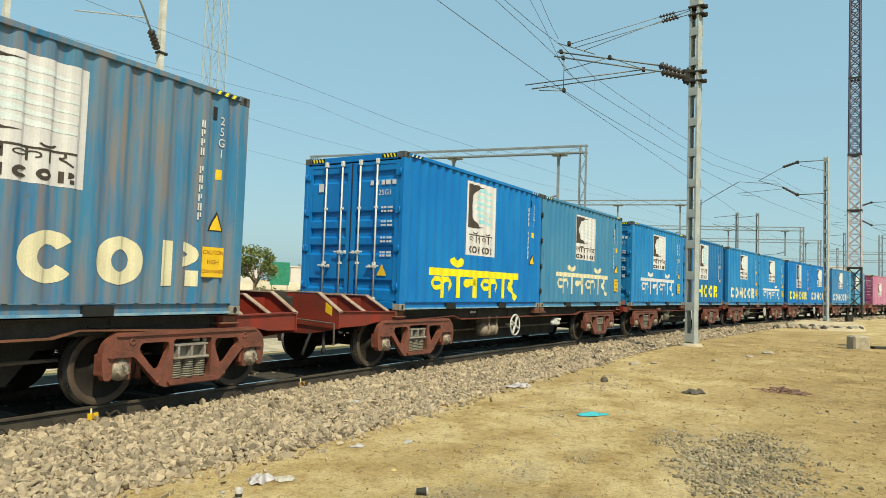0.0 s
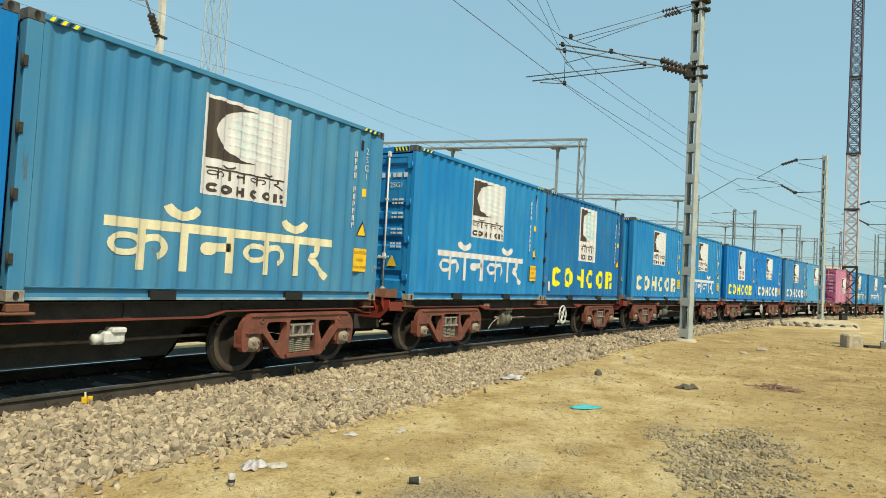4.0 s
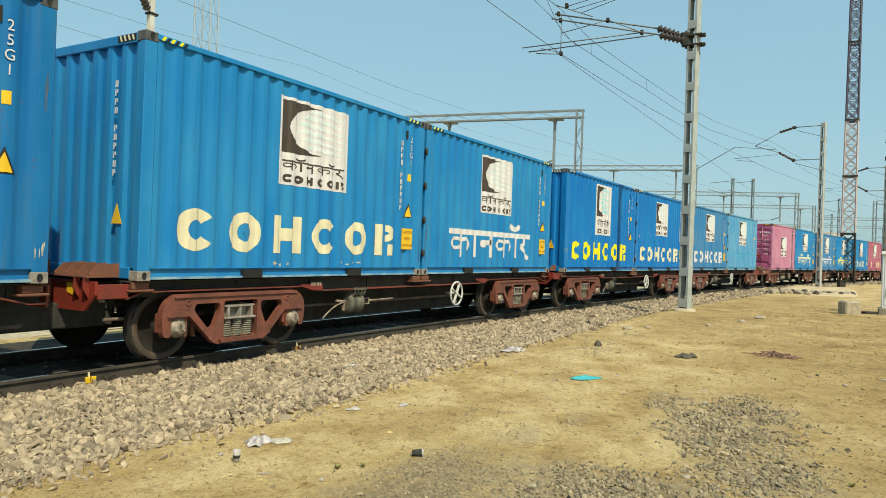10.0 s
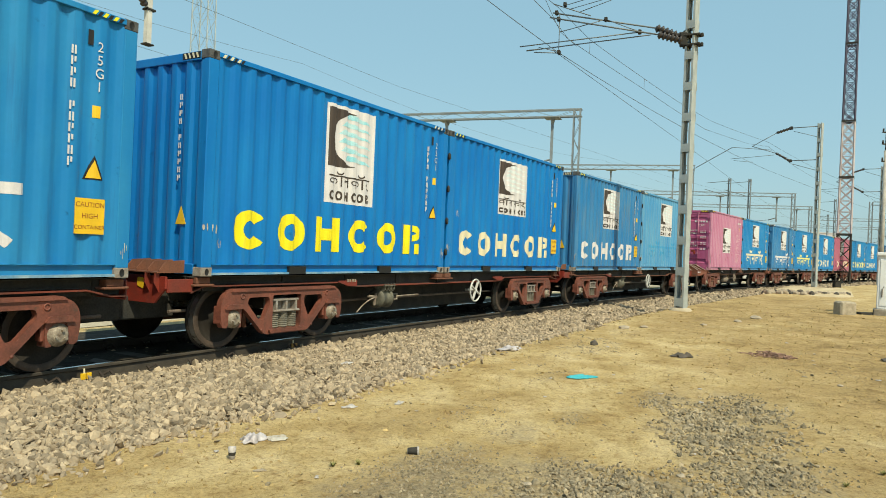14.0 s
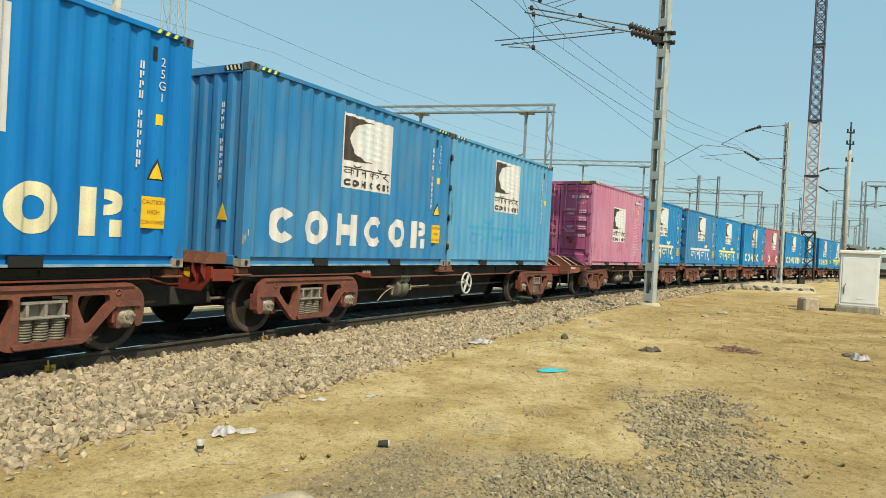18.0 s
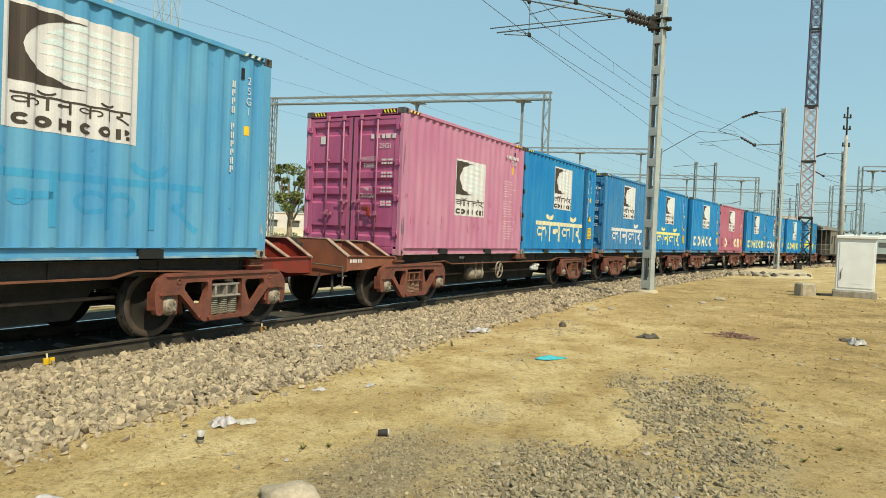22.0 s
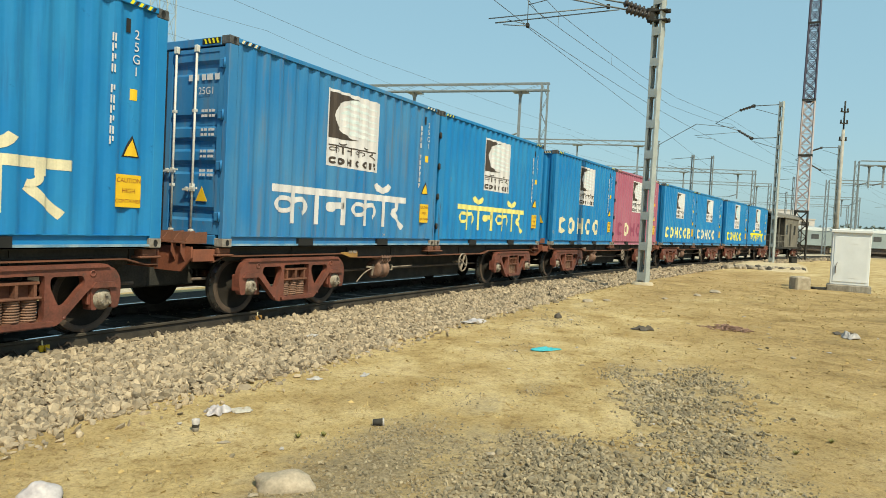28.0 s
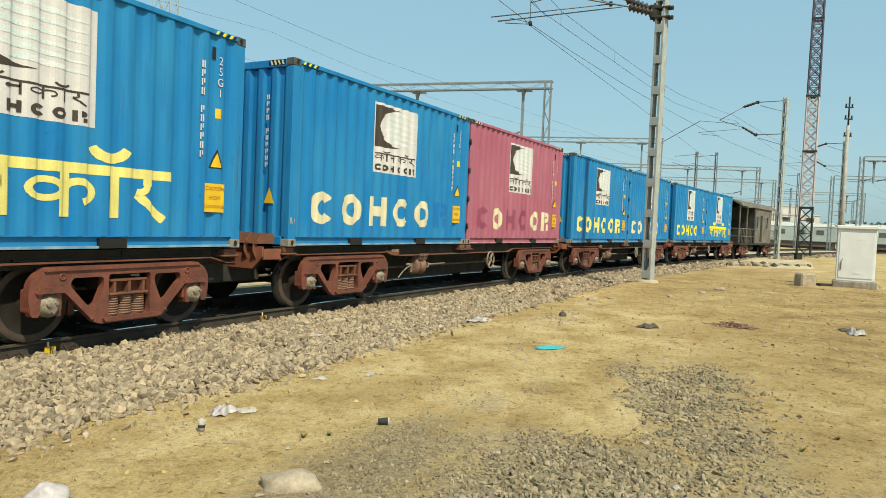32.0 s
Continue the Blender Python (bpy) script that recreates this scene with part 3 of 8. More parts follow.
def round_marks(x0, x1, z0, z1, keep="111111", w=None):
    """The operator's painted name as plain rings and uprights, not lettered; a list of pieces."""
    out, step, h = [], (x1 - x0) / 5.75, z1 - z0
    lw = step * 0.70
    w = w or lw * 0.30
    for i, k in enumerate(keep):
        if k == "0":
            continue
        c = x0 + lw / 2 + i * (x1 - x0 - lw) / 5
        if i in (0, 3):
            out.append(ring(c + lw * 0.02, (z0 + z1) / 2, lw * 0.52, h / 2, w * 1.05, 38, 322, 28, w * 0.85))
        elif i in (1, 4):
            out.append(ring(c, (z0 + z1) / 2, lw / 2, h / 2, w, 0, 360, 30, w * 0.85))
        elif i == 2 and k == "h":
            out.append([bar(c + lw / 2 - w / 2, z0, c + lw / 2 - w / 2, z1, w), bar(c - lw * 0.3, (z0 + z1) / 2 + h * 0.08, c + lw / 2 - w, (z0 + z1) / 2 - h * 0.06, h * 0.22)])
        elif i == 2:
            out.append([bar(c - lw / 2 + w / 2, z0, c - lw / 2 + w / 2, z1, w), bar(c + lw / 2 - w / 2, z0, c + lw / 2 - w / 2, z1, w), bar(c - lw / 2 + w, (z0 + z1) / 2, c + lw / 2 - w, (z0 + z1) / 2, h * 0.34)])
        else:
            out.append([bar(c - lw / 2 + w / 2, z0, c - lw / 2 + w / 2, z1, w)] + ring(c + lw * 0.02, z1 - h * 0.28, lw * 0.42, h * 0.28, w * 0.85, -90, 90, 10, w * 0.7) + [bar(c + lw * 0.3, z0, c + lw * 0.3, z0 + h * 0.36, w)])
    return out


def hung_marks(x0, x1, z0, z1, thick=0.09, hats=(0.27, 0.78)):
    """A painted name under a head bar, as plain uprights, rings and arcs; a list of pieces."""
    out, d, h, zt = [], x1 - x0, z1 - z0, z1
    k = d / 3.88
    out.append([bar(x0, zt - thick / 2, x1, zt - thick / 2, thick)])
    for f in (0.122, 0.276, 0.463, 0.634, 0.792):
        x = x0 + f * d
        out.append([bar(x, zt - thick, x, zt - h * 1.03, thick * 1.15)])
    for f in (0.122, 0.634):
        x = x0 + f * d
        out.append(ring(x - 0.21 * k, zt - h * 0.52, 0.23 * k, h * 0.235, thick * 0.75, 0, 360, 16, thick * 0.62))
        out.append(ring(x + 0.17 * k, zt - h * 0.55, 0.21 * k, h * 0.27, thick * 0.85, -75, 150, 12, thick * 0.7))
    xn = x0 + 0.463 * d
    out.append([bar(xn - 0.42 * k, zt - h * 0.47, xn, zt - h * 0.44, thick * 0.95)])
    out.append(ring(xn - 0.35 * k, zt - h * 0.50, 0.12 * k, h * 0.15, thick * 0.7, 0, 360, 10, thick * 0.6))
    xr = x0 + 0.905 * d
    out.append([bar(xr, zt - thick, xr, zt - h * 0.34, thick)])
    out.append(ring(xr - 0.10 * k, zt - h * 0.36, 0.14 * k, h * 0.19, thick * 0.8, -110, 20, 8, thick * 0.7))
    out.append([bar(xr - 0.13 * k, zt - h * 0.52, xr + 0.25 * k, zt - h * 1.05, thick * 0.9)])
    for f in hats:
        out.append(ring(x0 + f * d, zt + 0.285 * h / 0.57, 0.30 * k, 0.26 * h / 0.57, thick * 1.0, 205, 335, 8))
    return out


def logo_parts(box_thing, tall, low, keep_bars=True):
    """White signboard with a dark corner, a pale disc and sky-blue bands, over two rows of dark bars."""
    x0, x1, z0, z1 = (2.35, 3.58, 1.14, 2.70) if tall else (2.21, 3.79, 1.35, 2.62)
    z0, z1 = z0 - low, z1 - low
    w, h = x1 - x0, z1 - z0
    k = ("logo", tall, low)
    part("signboard", painted([[(x0, z0), (x1, z0), (x1, z1), (x0, z1)]], 0.003), M_WHITE, box_thing, "white painted signboard", k + (0,))
    b0, b1 = z0 + h * 0.37, z1 - h * 0.035
    cx, cz, rx, rz = x0 + w * 0.58, (b0 + b1) / 2, w * 0.45, (b1 - b0) * 0.46
    dark = []
    for i in range(14):
        a, b = radians(90 + 180 * i / 14), radians(90 + 180 * (i + 1) / 14)
        pa, pb = (cx + rx * math.cos(a), cz + rz * math.sin(a)), (cx + rx * math.cos(b), cz + rz * math.sin(b))
        dark.append([(x0 + w * 0.04, pa[1]), pa, pb, (x0 + w * 0.04, pb[1])])
    dark += [[(x0 + w * 0.04, cz + rz), (cx, cz + rz), (x0 + w * 0.34, b1), (x0 + w * 0.04, b1)], [(x0 + w * 0.04, b0), (x0 + w * 0.34, b0), (cx, cz - rz), (x0 + w * 0.04, cz - rz)]]
    part("sign_dark_field", painted(dark, 0.006), M_LOGO_DARK, box_thing, "dark brown field of the signboard", k + (1,))
    blue = []
    for i in range(6):
        z = b0 + (b1 - b0) * (0.14 + 0.145 * i)
        lean = (1 - ((z - cz) / rz) ** 2)
        xa = cx - rx * 0.75 * math.sqrt(max(lean, 0.05))
        blue.append([(xa, z), (x1 - w * 0.07, z - 0.030), (x1 - w * 0.07, z - 0.016), (xa + w * 0.30, z + h * 0.036), (xa + w * 0.08, z + h * 0.055)])
    for j, band in enumerate(blue):
        part("sign_blue_band", painted([band], 0.006), M_LOGO_BLUE if tall else M_LOGO_PALE, box_thing, "sky-blue band of the signboard" if tall else "washed-out blue band of the signboard", k + (2, j))
    if keep_bars:
        marks = hung_marks(x0 + w * 0.06, x1 - w * 0.06, z0 + h * 0.175, z0 + h * 0.285, 0.024, (0.265, 0.775))
        marks += round_marks(x0 + w * 0.07, x1 - w * 0.07, z0 + h * 0.03, z0 + h * 0.125)
        for j, piece in enumerate(marks):
            part("sign_mark", painted(piece, 0.006 + 0.0006 * (j % 7)), M_LOGO_DARK, box_thing, "", k + (3, j))


def flat_text(words, size, material, parent, m, name="lettering"):
    """Words in the built-in font, as a flat mesh."""
    key = ("text", words, size)
    if key not in KEPT:
        cu = bpy.data.curves.new("lettering", "FONT")
        cu.body, cu.size, cu.align_x, cu.align_y, cu.fill_mode = words, size, "CENTER", "CENTER", "FRONT"
        tmp = new("lettering", cu)
        dg = bpy.context.evaluated_depsgraph_get()
        KEPT[key] = bpy.data.meshes.new_from_object(tmp.evaluated_get(dg))
        KEPT[key].materials.clear()
        KEPT[key].materials.append(material)
        bpy.data.objects.remove(tmp)
        bpy.data.curves.remove(cu)
    ob = new(name, KEPT[key])
    ob.parent, ob.matrix_basis = parent, m
    return ob


def near_text(words, size, material, parent, lx, z, lift=0.008, turn=0):
    return flat_text(words, size, material, parent, pose(lx - CL / 2, -CW / 2 - lift, z, 90, 0, 0) @ pose(0, 0, 0, 0, 0, turn))



def door_leaf(bm):
    """One leaf, hinged at y = 0 and reaching to y = 1.11; ribs are pressed inwards."""
    prof = [(0.0, 0.0)]
    for z in (0.28, 0.93, 1.25, 1.57, 2.31):
        prof += [(0.0, z - 0.10), (0.045, z - 0.06), (0.045, z + 0.05), (0.0, z + 0.10)]
    prof += [(0.0, 2.58)]
    a, b = 0.10, 1.01
    prev = None
    for d, z in prof:
        cur = [bm.verts.new((0.012 + d, y, z)) for y in (a, b)]
        if prev:
            bm.faces.new((prev[0], cur[0], cur[1], prev[1]))
        prev = cur
    box(bm, 0, 0.05, 0.0, a, 0, 2.58)
    box(bm, 0, 0.05, b, 1.11, 0, 2.58)
    box(bm, 0.002, 0.05, a, b, -0.0, 0.06)
    box(bm, 0.002, 0.05, a, b, 2.52, 2.58)


def lock_bar(bm):
    rod(bm, (-0.03, 0, 0.02), (-0.03, 0, 2.66), 0.017, 8)
    for z in (0.03, 2.60):
        box(bm, -0.055, 0.0, -0.032, 0.032, z - 0.03, z + 0.07, 0.006)
    for z in (0.72, 1.76):
        box(bm, -0.045, 0.0, -0.024, 0.045, z - 0.022, z + 0.022, 0.005)


def lock_handle(bm):
    beam(bm, (-0.055, -0.12, 0.012), (-0.06, 0.16, -0.012), 0.016, 0.026)
    box(bm, -0.06, 0.0, -0.03, 0.03, -0.035, 0.035, 0.006)
    box(bm, -0.045, 0.0, 0.10, 0.14, -0.035, 0.03, 0.006)


def hinge(bm):
    box(bm, -0.03, 0.0, -0.06, 0.04, -0.06, 0.06, 0.006)
    rod(bm, (-0.03, -0.06, -0.07), (-0.03, -0.06, 0.07), 0.016, 8)


def hazard(bm):
    """Short run of slanted yellow bars on the header."""
    for i in range(4):
        y = i * 0.075
        bm.faces.new([bm.verts.new((0, y + a, z)) for a, z in ((0, 0), (0.035, 0), (0.065, 0.07), (0.03, 0.07))])


def bars_table(cols, rows, w, h, gap):
    def make(bm):
        rnd = random.Random(cols * 31 + rows)
        for r in range(rows):
            y = 0.0
            for c in range(cols):
                ww = w * rnd.uniform(0.6, 1.1)
                box(bm, -0.003, 0, y, y + ww, -r * gap, -r * gap + h)
                y += w * 1.3
    return make


def marks_column(n, h, w, gap):
    """A column of small upright stencil bars."""
    def make(bm):
        z = 0
        for i in range(n):
            if i != 4:
                box(bm, -w / 2, -w / 2 + w * 0.36, -0.004, 0, z - h, z)
                box(bm, w / 2 - w * 0.36, w / 2, -0.004, 0, z - h * (0.6 if i % 3 else 1.0), z)
            z -= h + gap
    return make


def add_doors(c, body, bars, col):
    for side in (-1, 1):
        leaf = part("door", door_leaf, body, c, "ribbed steel door leaf", ("door_leaf", side), pose(-CL / 2 + 0.012, side * 1.119, 0.165) @ Matrix.Diagonal((1, -side, 1, 1)))
        for i, y in enumerate((0.50, 0.90)):
            b = part("locking_bar", lock_bar, bars, leaf, "galvanised locking bar", "lock_bar", pose(-0.002, y, -0.045))
            part("locking_handle", lock_handle, M_GALV if col != "pink" else bars, leaf, "locking handle", "lock_handle", pose(-0.002, y, 0.62 + 0.26 * i))
        for z in (0.25, 0.95, 1.65, 2.35):
            part("hinge", hinge, body, leaf, "", "hinge", pose(0, 0.03, z))
    part("door_gasket", lambda bm: box(bm, -CL / 2 + 0.006, -CL / 2 + 0.03, -0.014, 0.014, 0.17, 2.74), M_GASKET, c, "black rubber door seal", "gasket")
    for y in (-1.02, 0.72):
        part("hazard_strip", hazard, M_YELLOW, c, "yellow and black warning strip", "hazard", pose(-CL / 2 - 0.007, y, CH - 0.098))
        part("hazard_backing", lambda bm: box(bm, -0.003, 0, -0.02, 0.32, -0.006, 0.076), M_BLACK, c, "", "hazard_back", pose(-CL / 2 - 0.002, y, CH - 0.098))
    part("number_mark", bars_table(5, 1, 0.10, 0.085, 0.14), M_WHITE, c, "white stencilled bars", "door_no", pose(-CL / 2 + 0.006, -1.04, 2.30), "stuff")
    flat_text("25G1", 0.14, M_WHITE, c, pose(-CL / 2 + 0.004, -0.80, 2.15, 90, 0, -90))
    for z in (1.86, 1.79, 1.60, 1.53, 1.30, 1.23, 1.03, 0.97):
        part("weight_mark", bars_table(4, 1, 0.055, 0.036, 0.1), M_WHITE, c, "white stencilled bars", "door_wt", pose(-CL / 2 + 0.004, -0.98, z), "stuff")
    if col == "pink":
        for words, z in (("MAX.GR.", 1.90), ("TARE", 1.76), ("NET", 1.30), ("CU.CAP.", 1.16)):
            flat_text(words, 0.115, M_WHITE, c, pose(-CL / 2 - 0.002, -0.42, z, 90, 0, -90))
        part("seal_tag", lambda bm: (box(bm, -0.03, 0, -0.10, 0.10, 0, 0.10, 0.02), box(bm, -0.035, 0, -0.12, -0.02, -0.12, 0.03, 0.02)), M_RED, c, "red seal tag on the lock", "seal", pose(-CL / 2 - 0.045, -0.42, 0.86))
    if col != "pink":
        part("warning_triangle", lambda bm: prism(bm, [(-0.11, 0), (0.11, 0), (0, 0.21)], -0.004, 0, "x"), M_ORANGE, c, "amber warning triangle", "door_tri", pose(-CL / 2 + 0.006, -0.78, 0.62))
    part("door_label", lambda bm: box(bm, -0.003, 0, 0, 0.13, 0, 0.16), M_WHITE, c, "small white label", "door_label", pose(-CL / 2 + 0.008, 0.70, 2.22))


# colour, sign (style, colour, kept marks), tall signboard, doors towards the front, words for the label
M_PINK_STAIN = mat("dark_pink_drip", (0.27, 0.075, 0.13), 0.7, 0, 0.3, 6, 40, 0.05, (0.36, 0.12, 0.19))
M_PINK_BAR = paint("pink_bar_paint", (0.30, 0.09, 0.17), (0.38, 0.15, 0.23), 0.4, (0.18, 0.06, 0.10))
M_PRINT = mat("faded_print", (0.60, 0.42, 0.47), 0.6, 0, 0.3, 9, 60, 0.0, (0.50, 0.26, 0.33))
CARGO = [
    ("rusty", ("round", M_CREAM, "111111"), False, False, "rust-streaked dull blue steel container with cream marks"),
    ("bright", ("hung", M_YELLOW, (0.265,)), True, True, "bright blue steel container with bold yellow marks and doors"),
    ("faded", ("hung", M_CREAM, (0.265, 0.775)), False, False, "faded grey-blue steel container with cream marks"),
    ("mid", ("hung", M_WHITE, (0.265, 0.775)), False, True, "blue steel container with white marks and barred doors"),
    ("worn", ("round", M_YELLOW, "11h111"), True, False, "blue steel container with worn yellow marks"),
    ("mid", ("round", M_CREAM, "111111"), False, False, "blue steel container with cream round marks"),
    ("mid", ("hung", M_WHITE, (0.775,)), False, False, "dusty blue steel container with white hanging marks"),
    ("bright", ("round", M_YELLOW, "111111"), True, False, "bright blue steel container with yellow round marks"),
    ("bright", ("round", M_CREAM, "111111"), False, False, "bright blue steel container with pale cream marks"),
    ("dusty", ("round", M_WHITE, "111111"), False, False, "worn blue steel container with white round marks"),
    ("light", None, False, False, "sun-bleached light blue steel container without a painted name"),
    ("pink", None, False, True, "faded pink steel container with plum doors"),
    ("mid", ("hung", M_CREAM, (0.265, 0.775)), False, False, "blue steel container with cream hanging marks"),
    ("dusty", ("hung", M_WHITE, (0.775,)), False, True, "dust-streaked blue steel container with white hanging marks and doors"),
    ("mid", ("hung", M_PALE_YELLOW, (0.265, 0.775)), False, False, "blue steel container with yellow hanging marks"),
    ("mid", ("round", M_CREAM, "111110"), False, False, "blue steel container with five cream marks"),
    ("maroon", ("round", M_CREAM, "010011"), False, False, "dull maroon steel container with half-worn cream marks"),
    ("mid", ("round", M_PALE_YELLOW, "111111"), False, False, "blue steel container with pale yellow round marks"),
    ("mid", ("round", M_CREAM, "111110"), False, False, "blue steel container with cream marks, one worn off"),
    ("mid", ("round", M_YELLOW, "111110"), True, False, "blue steel container with yellow marks near the brake van"),
    ("mid", ("hung", M_YELLOW, (0.265, 0.775)), True, False, "blue steel container with bold yellow hanging marks"),
]
GAP_IN, GAP_B, GAP_A = 0.078, 1.027, 3.738


def front_of(i):
    """Arc length of a container's front end behind that of the second one shown."""
    s = 0.0
    if i == 0:
        return -GAP_A - CL
    for k in range(1, i):
        s += CL + (GAP_IN if k % 2 else (GAP_A if k == 10 else GAP_B))
    return s


GHOST = {"light": paint("worn_mark_bleached_blue", (0.045, 0.24, 0.47), (0.06, 0.29, 0.50), 0.3, (0.06, 0.2, 0.36)), "mid": paint("worn_mark_blue", (0.008, 0.12, 0.38), (0.012, 0.16, 0.46), 0.3, (0.03, 0.12, 0.3)), "maroon": paint("worn_mark_maroon", (0.20, 0.045, 0.09), (0.28, 0.07, 0.125), 0.3, (0.16, 0.04, 0.07))}


M_SCRAPE = mat("bare_primer", (0.50, 0.47, 0.41), 0.8, 0, 0.3, 12, 50, 0.1, (0.32, 0.26, 0.20))
M_GRIME = mat("rusty_run", (0.13, 0.12, 0.11), 0.8, 0, 0.4, 7, 40, 0.1, (0.05, 0.10, 0.17))
# worn places by container: along, up, width, height
SCRAPES = {
    2: ((5.98, 0.55, 0.10, 0.16), (0.08, 1.4, 0.06, 0.5)),
    4: ((0.10, 0.55, 0.09, 0.26), (5.97, 1.9, 0.05, 0.7), (5.96, 0.35, 0.10, 0.2)),
    5: ((5.97, 0.6, 0.05, 0.9), (3.9, 0.22, 0.5, 0.10), (2.3, 0.20, 0.3, 0.08)),
    6: ((0.08, 0.7, 0.06, 1.0), (5.98, 0.3, 0.08, 0.2)),
    7: ((0.12, 0.60, 0.20, 0.22), (5.97, 0.42, 0.07, 0.28), (0.30, 0.42, 0.06, 0.2)),
    8: ((0.06, 0.52, 0.10, 0.28), (0.42, 1.25, 0.04, 0.24), (5.97, 0.3, 0.07, 0.5)),
    9: ((0.05, 0.45, 0.10, 0.28), (0.10, 1.9, 0.06, 1.1), (5.97, 0.5, 0.10, 0.26), (5.96, 2.2, 0.06, 0.8)),
    10: ((0.09, 0.48, 0.11, 0.28), (0.05, 2.3, 0.05, 0.25), (0.10, 1.3, 0.08, 0.9), (5.95, 0.4, 0.05, 0.25)),
    11: ((0.09, 0.5, 0.10, 0.9), (5.96, 0.9, 0.08, 1.2), (0.06, 1.9, 0.05, 0.8)),
    13: ((5.97, 0.6, 0.06, 1.2), (4.1, 0.20, 0.06, 0.12)),
    14: ((0.10, 0.55, 0.10, 0.9), (5.97, 1.2, 0.05, 0.9), (0.62, 1.50, 0.03, 0.2)),
    15: ((0.08, 0.4, 0.10, 0.2),),
}


def worn_shapes(r, lx, z, w, hh):
    """A few thin ragged runs, or for a small place a handful of slivers of bared metal."""
    spots = [(lx + (j - 1) * w * 0.32, z + r.uniform(-0.25, 0.25) * hh, w * r.uniform(0.10, 0.30), hh * r.uniform(0.35, 0.9)) for j in range(3)]
    if hh < 0.3:
        spots = [(lx + (j - 1.5) * w * 0.30 + r.uniform(-0.1, 0.1) * w, z + r.uniform(-0.25, 0.25) * hh, w * r.uniform(0.12, 0.26), hh * r.uniform(0.3, 0.75)) for j in range(4)]
    return [[(x + b / 2 * r.uniform(0.6, 1.1) * math.cos(a * 0.698), y + h / 2 * r.uniform(0.6, 1.1) * math.sin(a * 0.698)) for a in range(9)] for x, y, b, h in spots]


def container(i):
    col, sign, tall, doors, label = CARGO[i]
    body = BLUES[col]
    c = thing("container", label, "container", group="containers on the train")
    for side in (0, 1):
        flip = None if side == 0 else pose(0, 0, 0, 0, 0, 180)
        part("side_wall", side_wall, body, c, "corrugated steel side", "side_wall", flip)
        part("top_rail", lambda bm: box(bm, -CL / 2 + 0.16, CL / 2 - 0.16, -CW / 2 - 0.010, -CW / 2 + 0.06, CH - 0.078, CH - 0.012, 0.006), body, c, "", "top_rail", flip)

        def bottom(bm):
            box(bm, -CL / 2 + 0.17, CL / 2 - 0.17, -CW / 2 + 0.046, -CW / 2 + 0.056, 0.03, 0.155)
            box(bm, -CL / 2 + 0.17, CL / 2 - 0.17, -CW / 2 + 0.006, -CW / 2 + 0.046, 0.147, 0.157)
        part("bottom_rail", bottom, body, c, "channel-section bottom rail", "bottom_rail", flip)
        part("bottom_flange", lambda bm: box(bm, -CL / 2 + 0.17, CL / 2 - 0.17, -CW / 2 + 0.004, -CW / 2 + 0.13, 0.018, 0.046), M_RAIL_DUST if col not in ("pink", "maroon") else M_RAIL_DUST_PINK, c, "dusty bottom flange", "bottom_flange", flip)
    part("roof", roof_sheet, body, c, "corrugated roof sheet", "roof")
    part("floor", lambda bm: box(bm, -CL / 2 + 0.1, CL / 2 - 0.1, -CW / 2 + 0.15, CW / 2 - 0.15, 0.05, 0.12), M_UNDER, c, "dark floor", "floor")
    # solid black blocks stand for the shaded hollows of the pockets
    for x in (1.78, 4.03):
        part("fork_pocket", lambda bm: box(bm, -0.18, 0.18, -CW / 2 - 0.002, -CW / 2 + 0.10, 0.018, 0.13), M_BLACK, c, "black fork pocket", "pocket", pose(x - CL / 2, 0, 0))
    end = M_PINK_DOOR if col == "pink" else body
    for x in (0, 1):
        for y in (0, 1):
            part("corner_post", lambda bm: box(bm, -CL / 2 + 0.004, -CL / 2 + POST + 0.004, -CW / 2 + 0.003, -CW / 2 + 0.10, 0.11, CH - 0.11, 0.01), body, c, "", "post",
                 pose(0, 0, 0, 0, 0, 180 * x) @ (Matrix.Diagonal((1, -1 if (y != x) else 1, 1, 1)) if y != x else Matrix.Identity(4)))
            for z in (0, CH - 0.118):
                part("corner_casting", casting, M_CAST if z else M_RAIL_DUST_PINK if col == "pink" else M_DUSTY_CAST, c, "", "casting", pose((-CL / 2) if x == 0 else (CL / 2 - 0.178), (-CW / 2) if y == 0 else (CW / 2 - 0.162), z))
                if y == 0:
                    part("casting_hole", lambda bm: lathe(bm, [(0, 0), (0, 0.03), (0.002, 0.032)], (0, 0, 0), (0, -1, 0), 12), M_BLACK, c, "", "hole", pose((-CL / 2 + 0.09) if x == 0 else (CL / 2 - 0.09), -CW / 2 - 0.002, z + 0.06) @ Matrix.Diagonal((1, 1, 1.4, 1)))
    for x, k in ((0, -1), (1, 1)):
        part("end_header", lambda bm: box(bm, -CL / 2 + 0.0, -CL / 2 + 0.07, -CW / 2 + 0.16, CW / 2 - 0.16, CH - 0.13, CH - 0.014, 0.008), end, c, "", "header", pose(0, 0, 0, 0, 0, 180 * x))
        part("end_sill", lambda bm: box(bm, -CL / 2 + 0.0, -CL / 2 + 0.08, -CW / 2 + 0.16, CW / 2 - 0.16, 0.02, 0.155, 0.008), end, c, "", "sill", pose(0, 0, 0, 0, 0, 180 * x))
        if x == 1 or not doors:
            part("end_wall", end_wall, body, c, "corrugated end wall", "end_wall", pose(0, 0, 0, 0, 0, 180 * x))
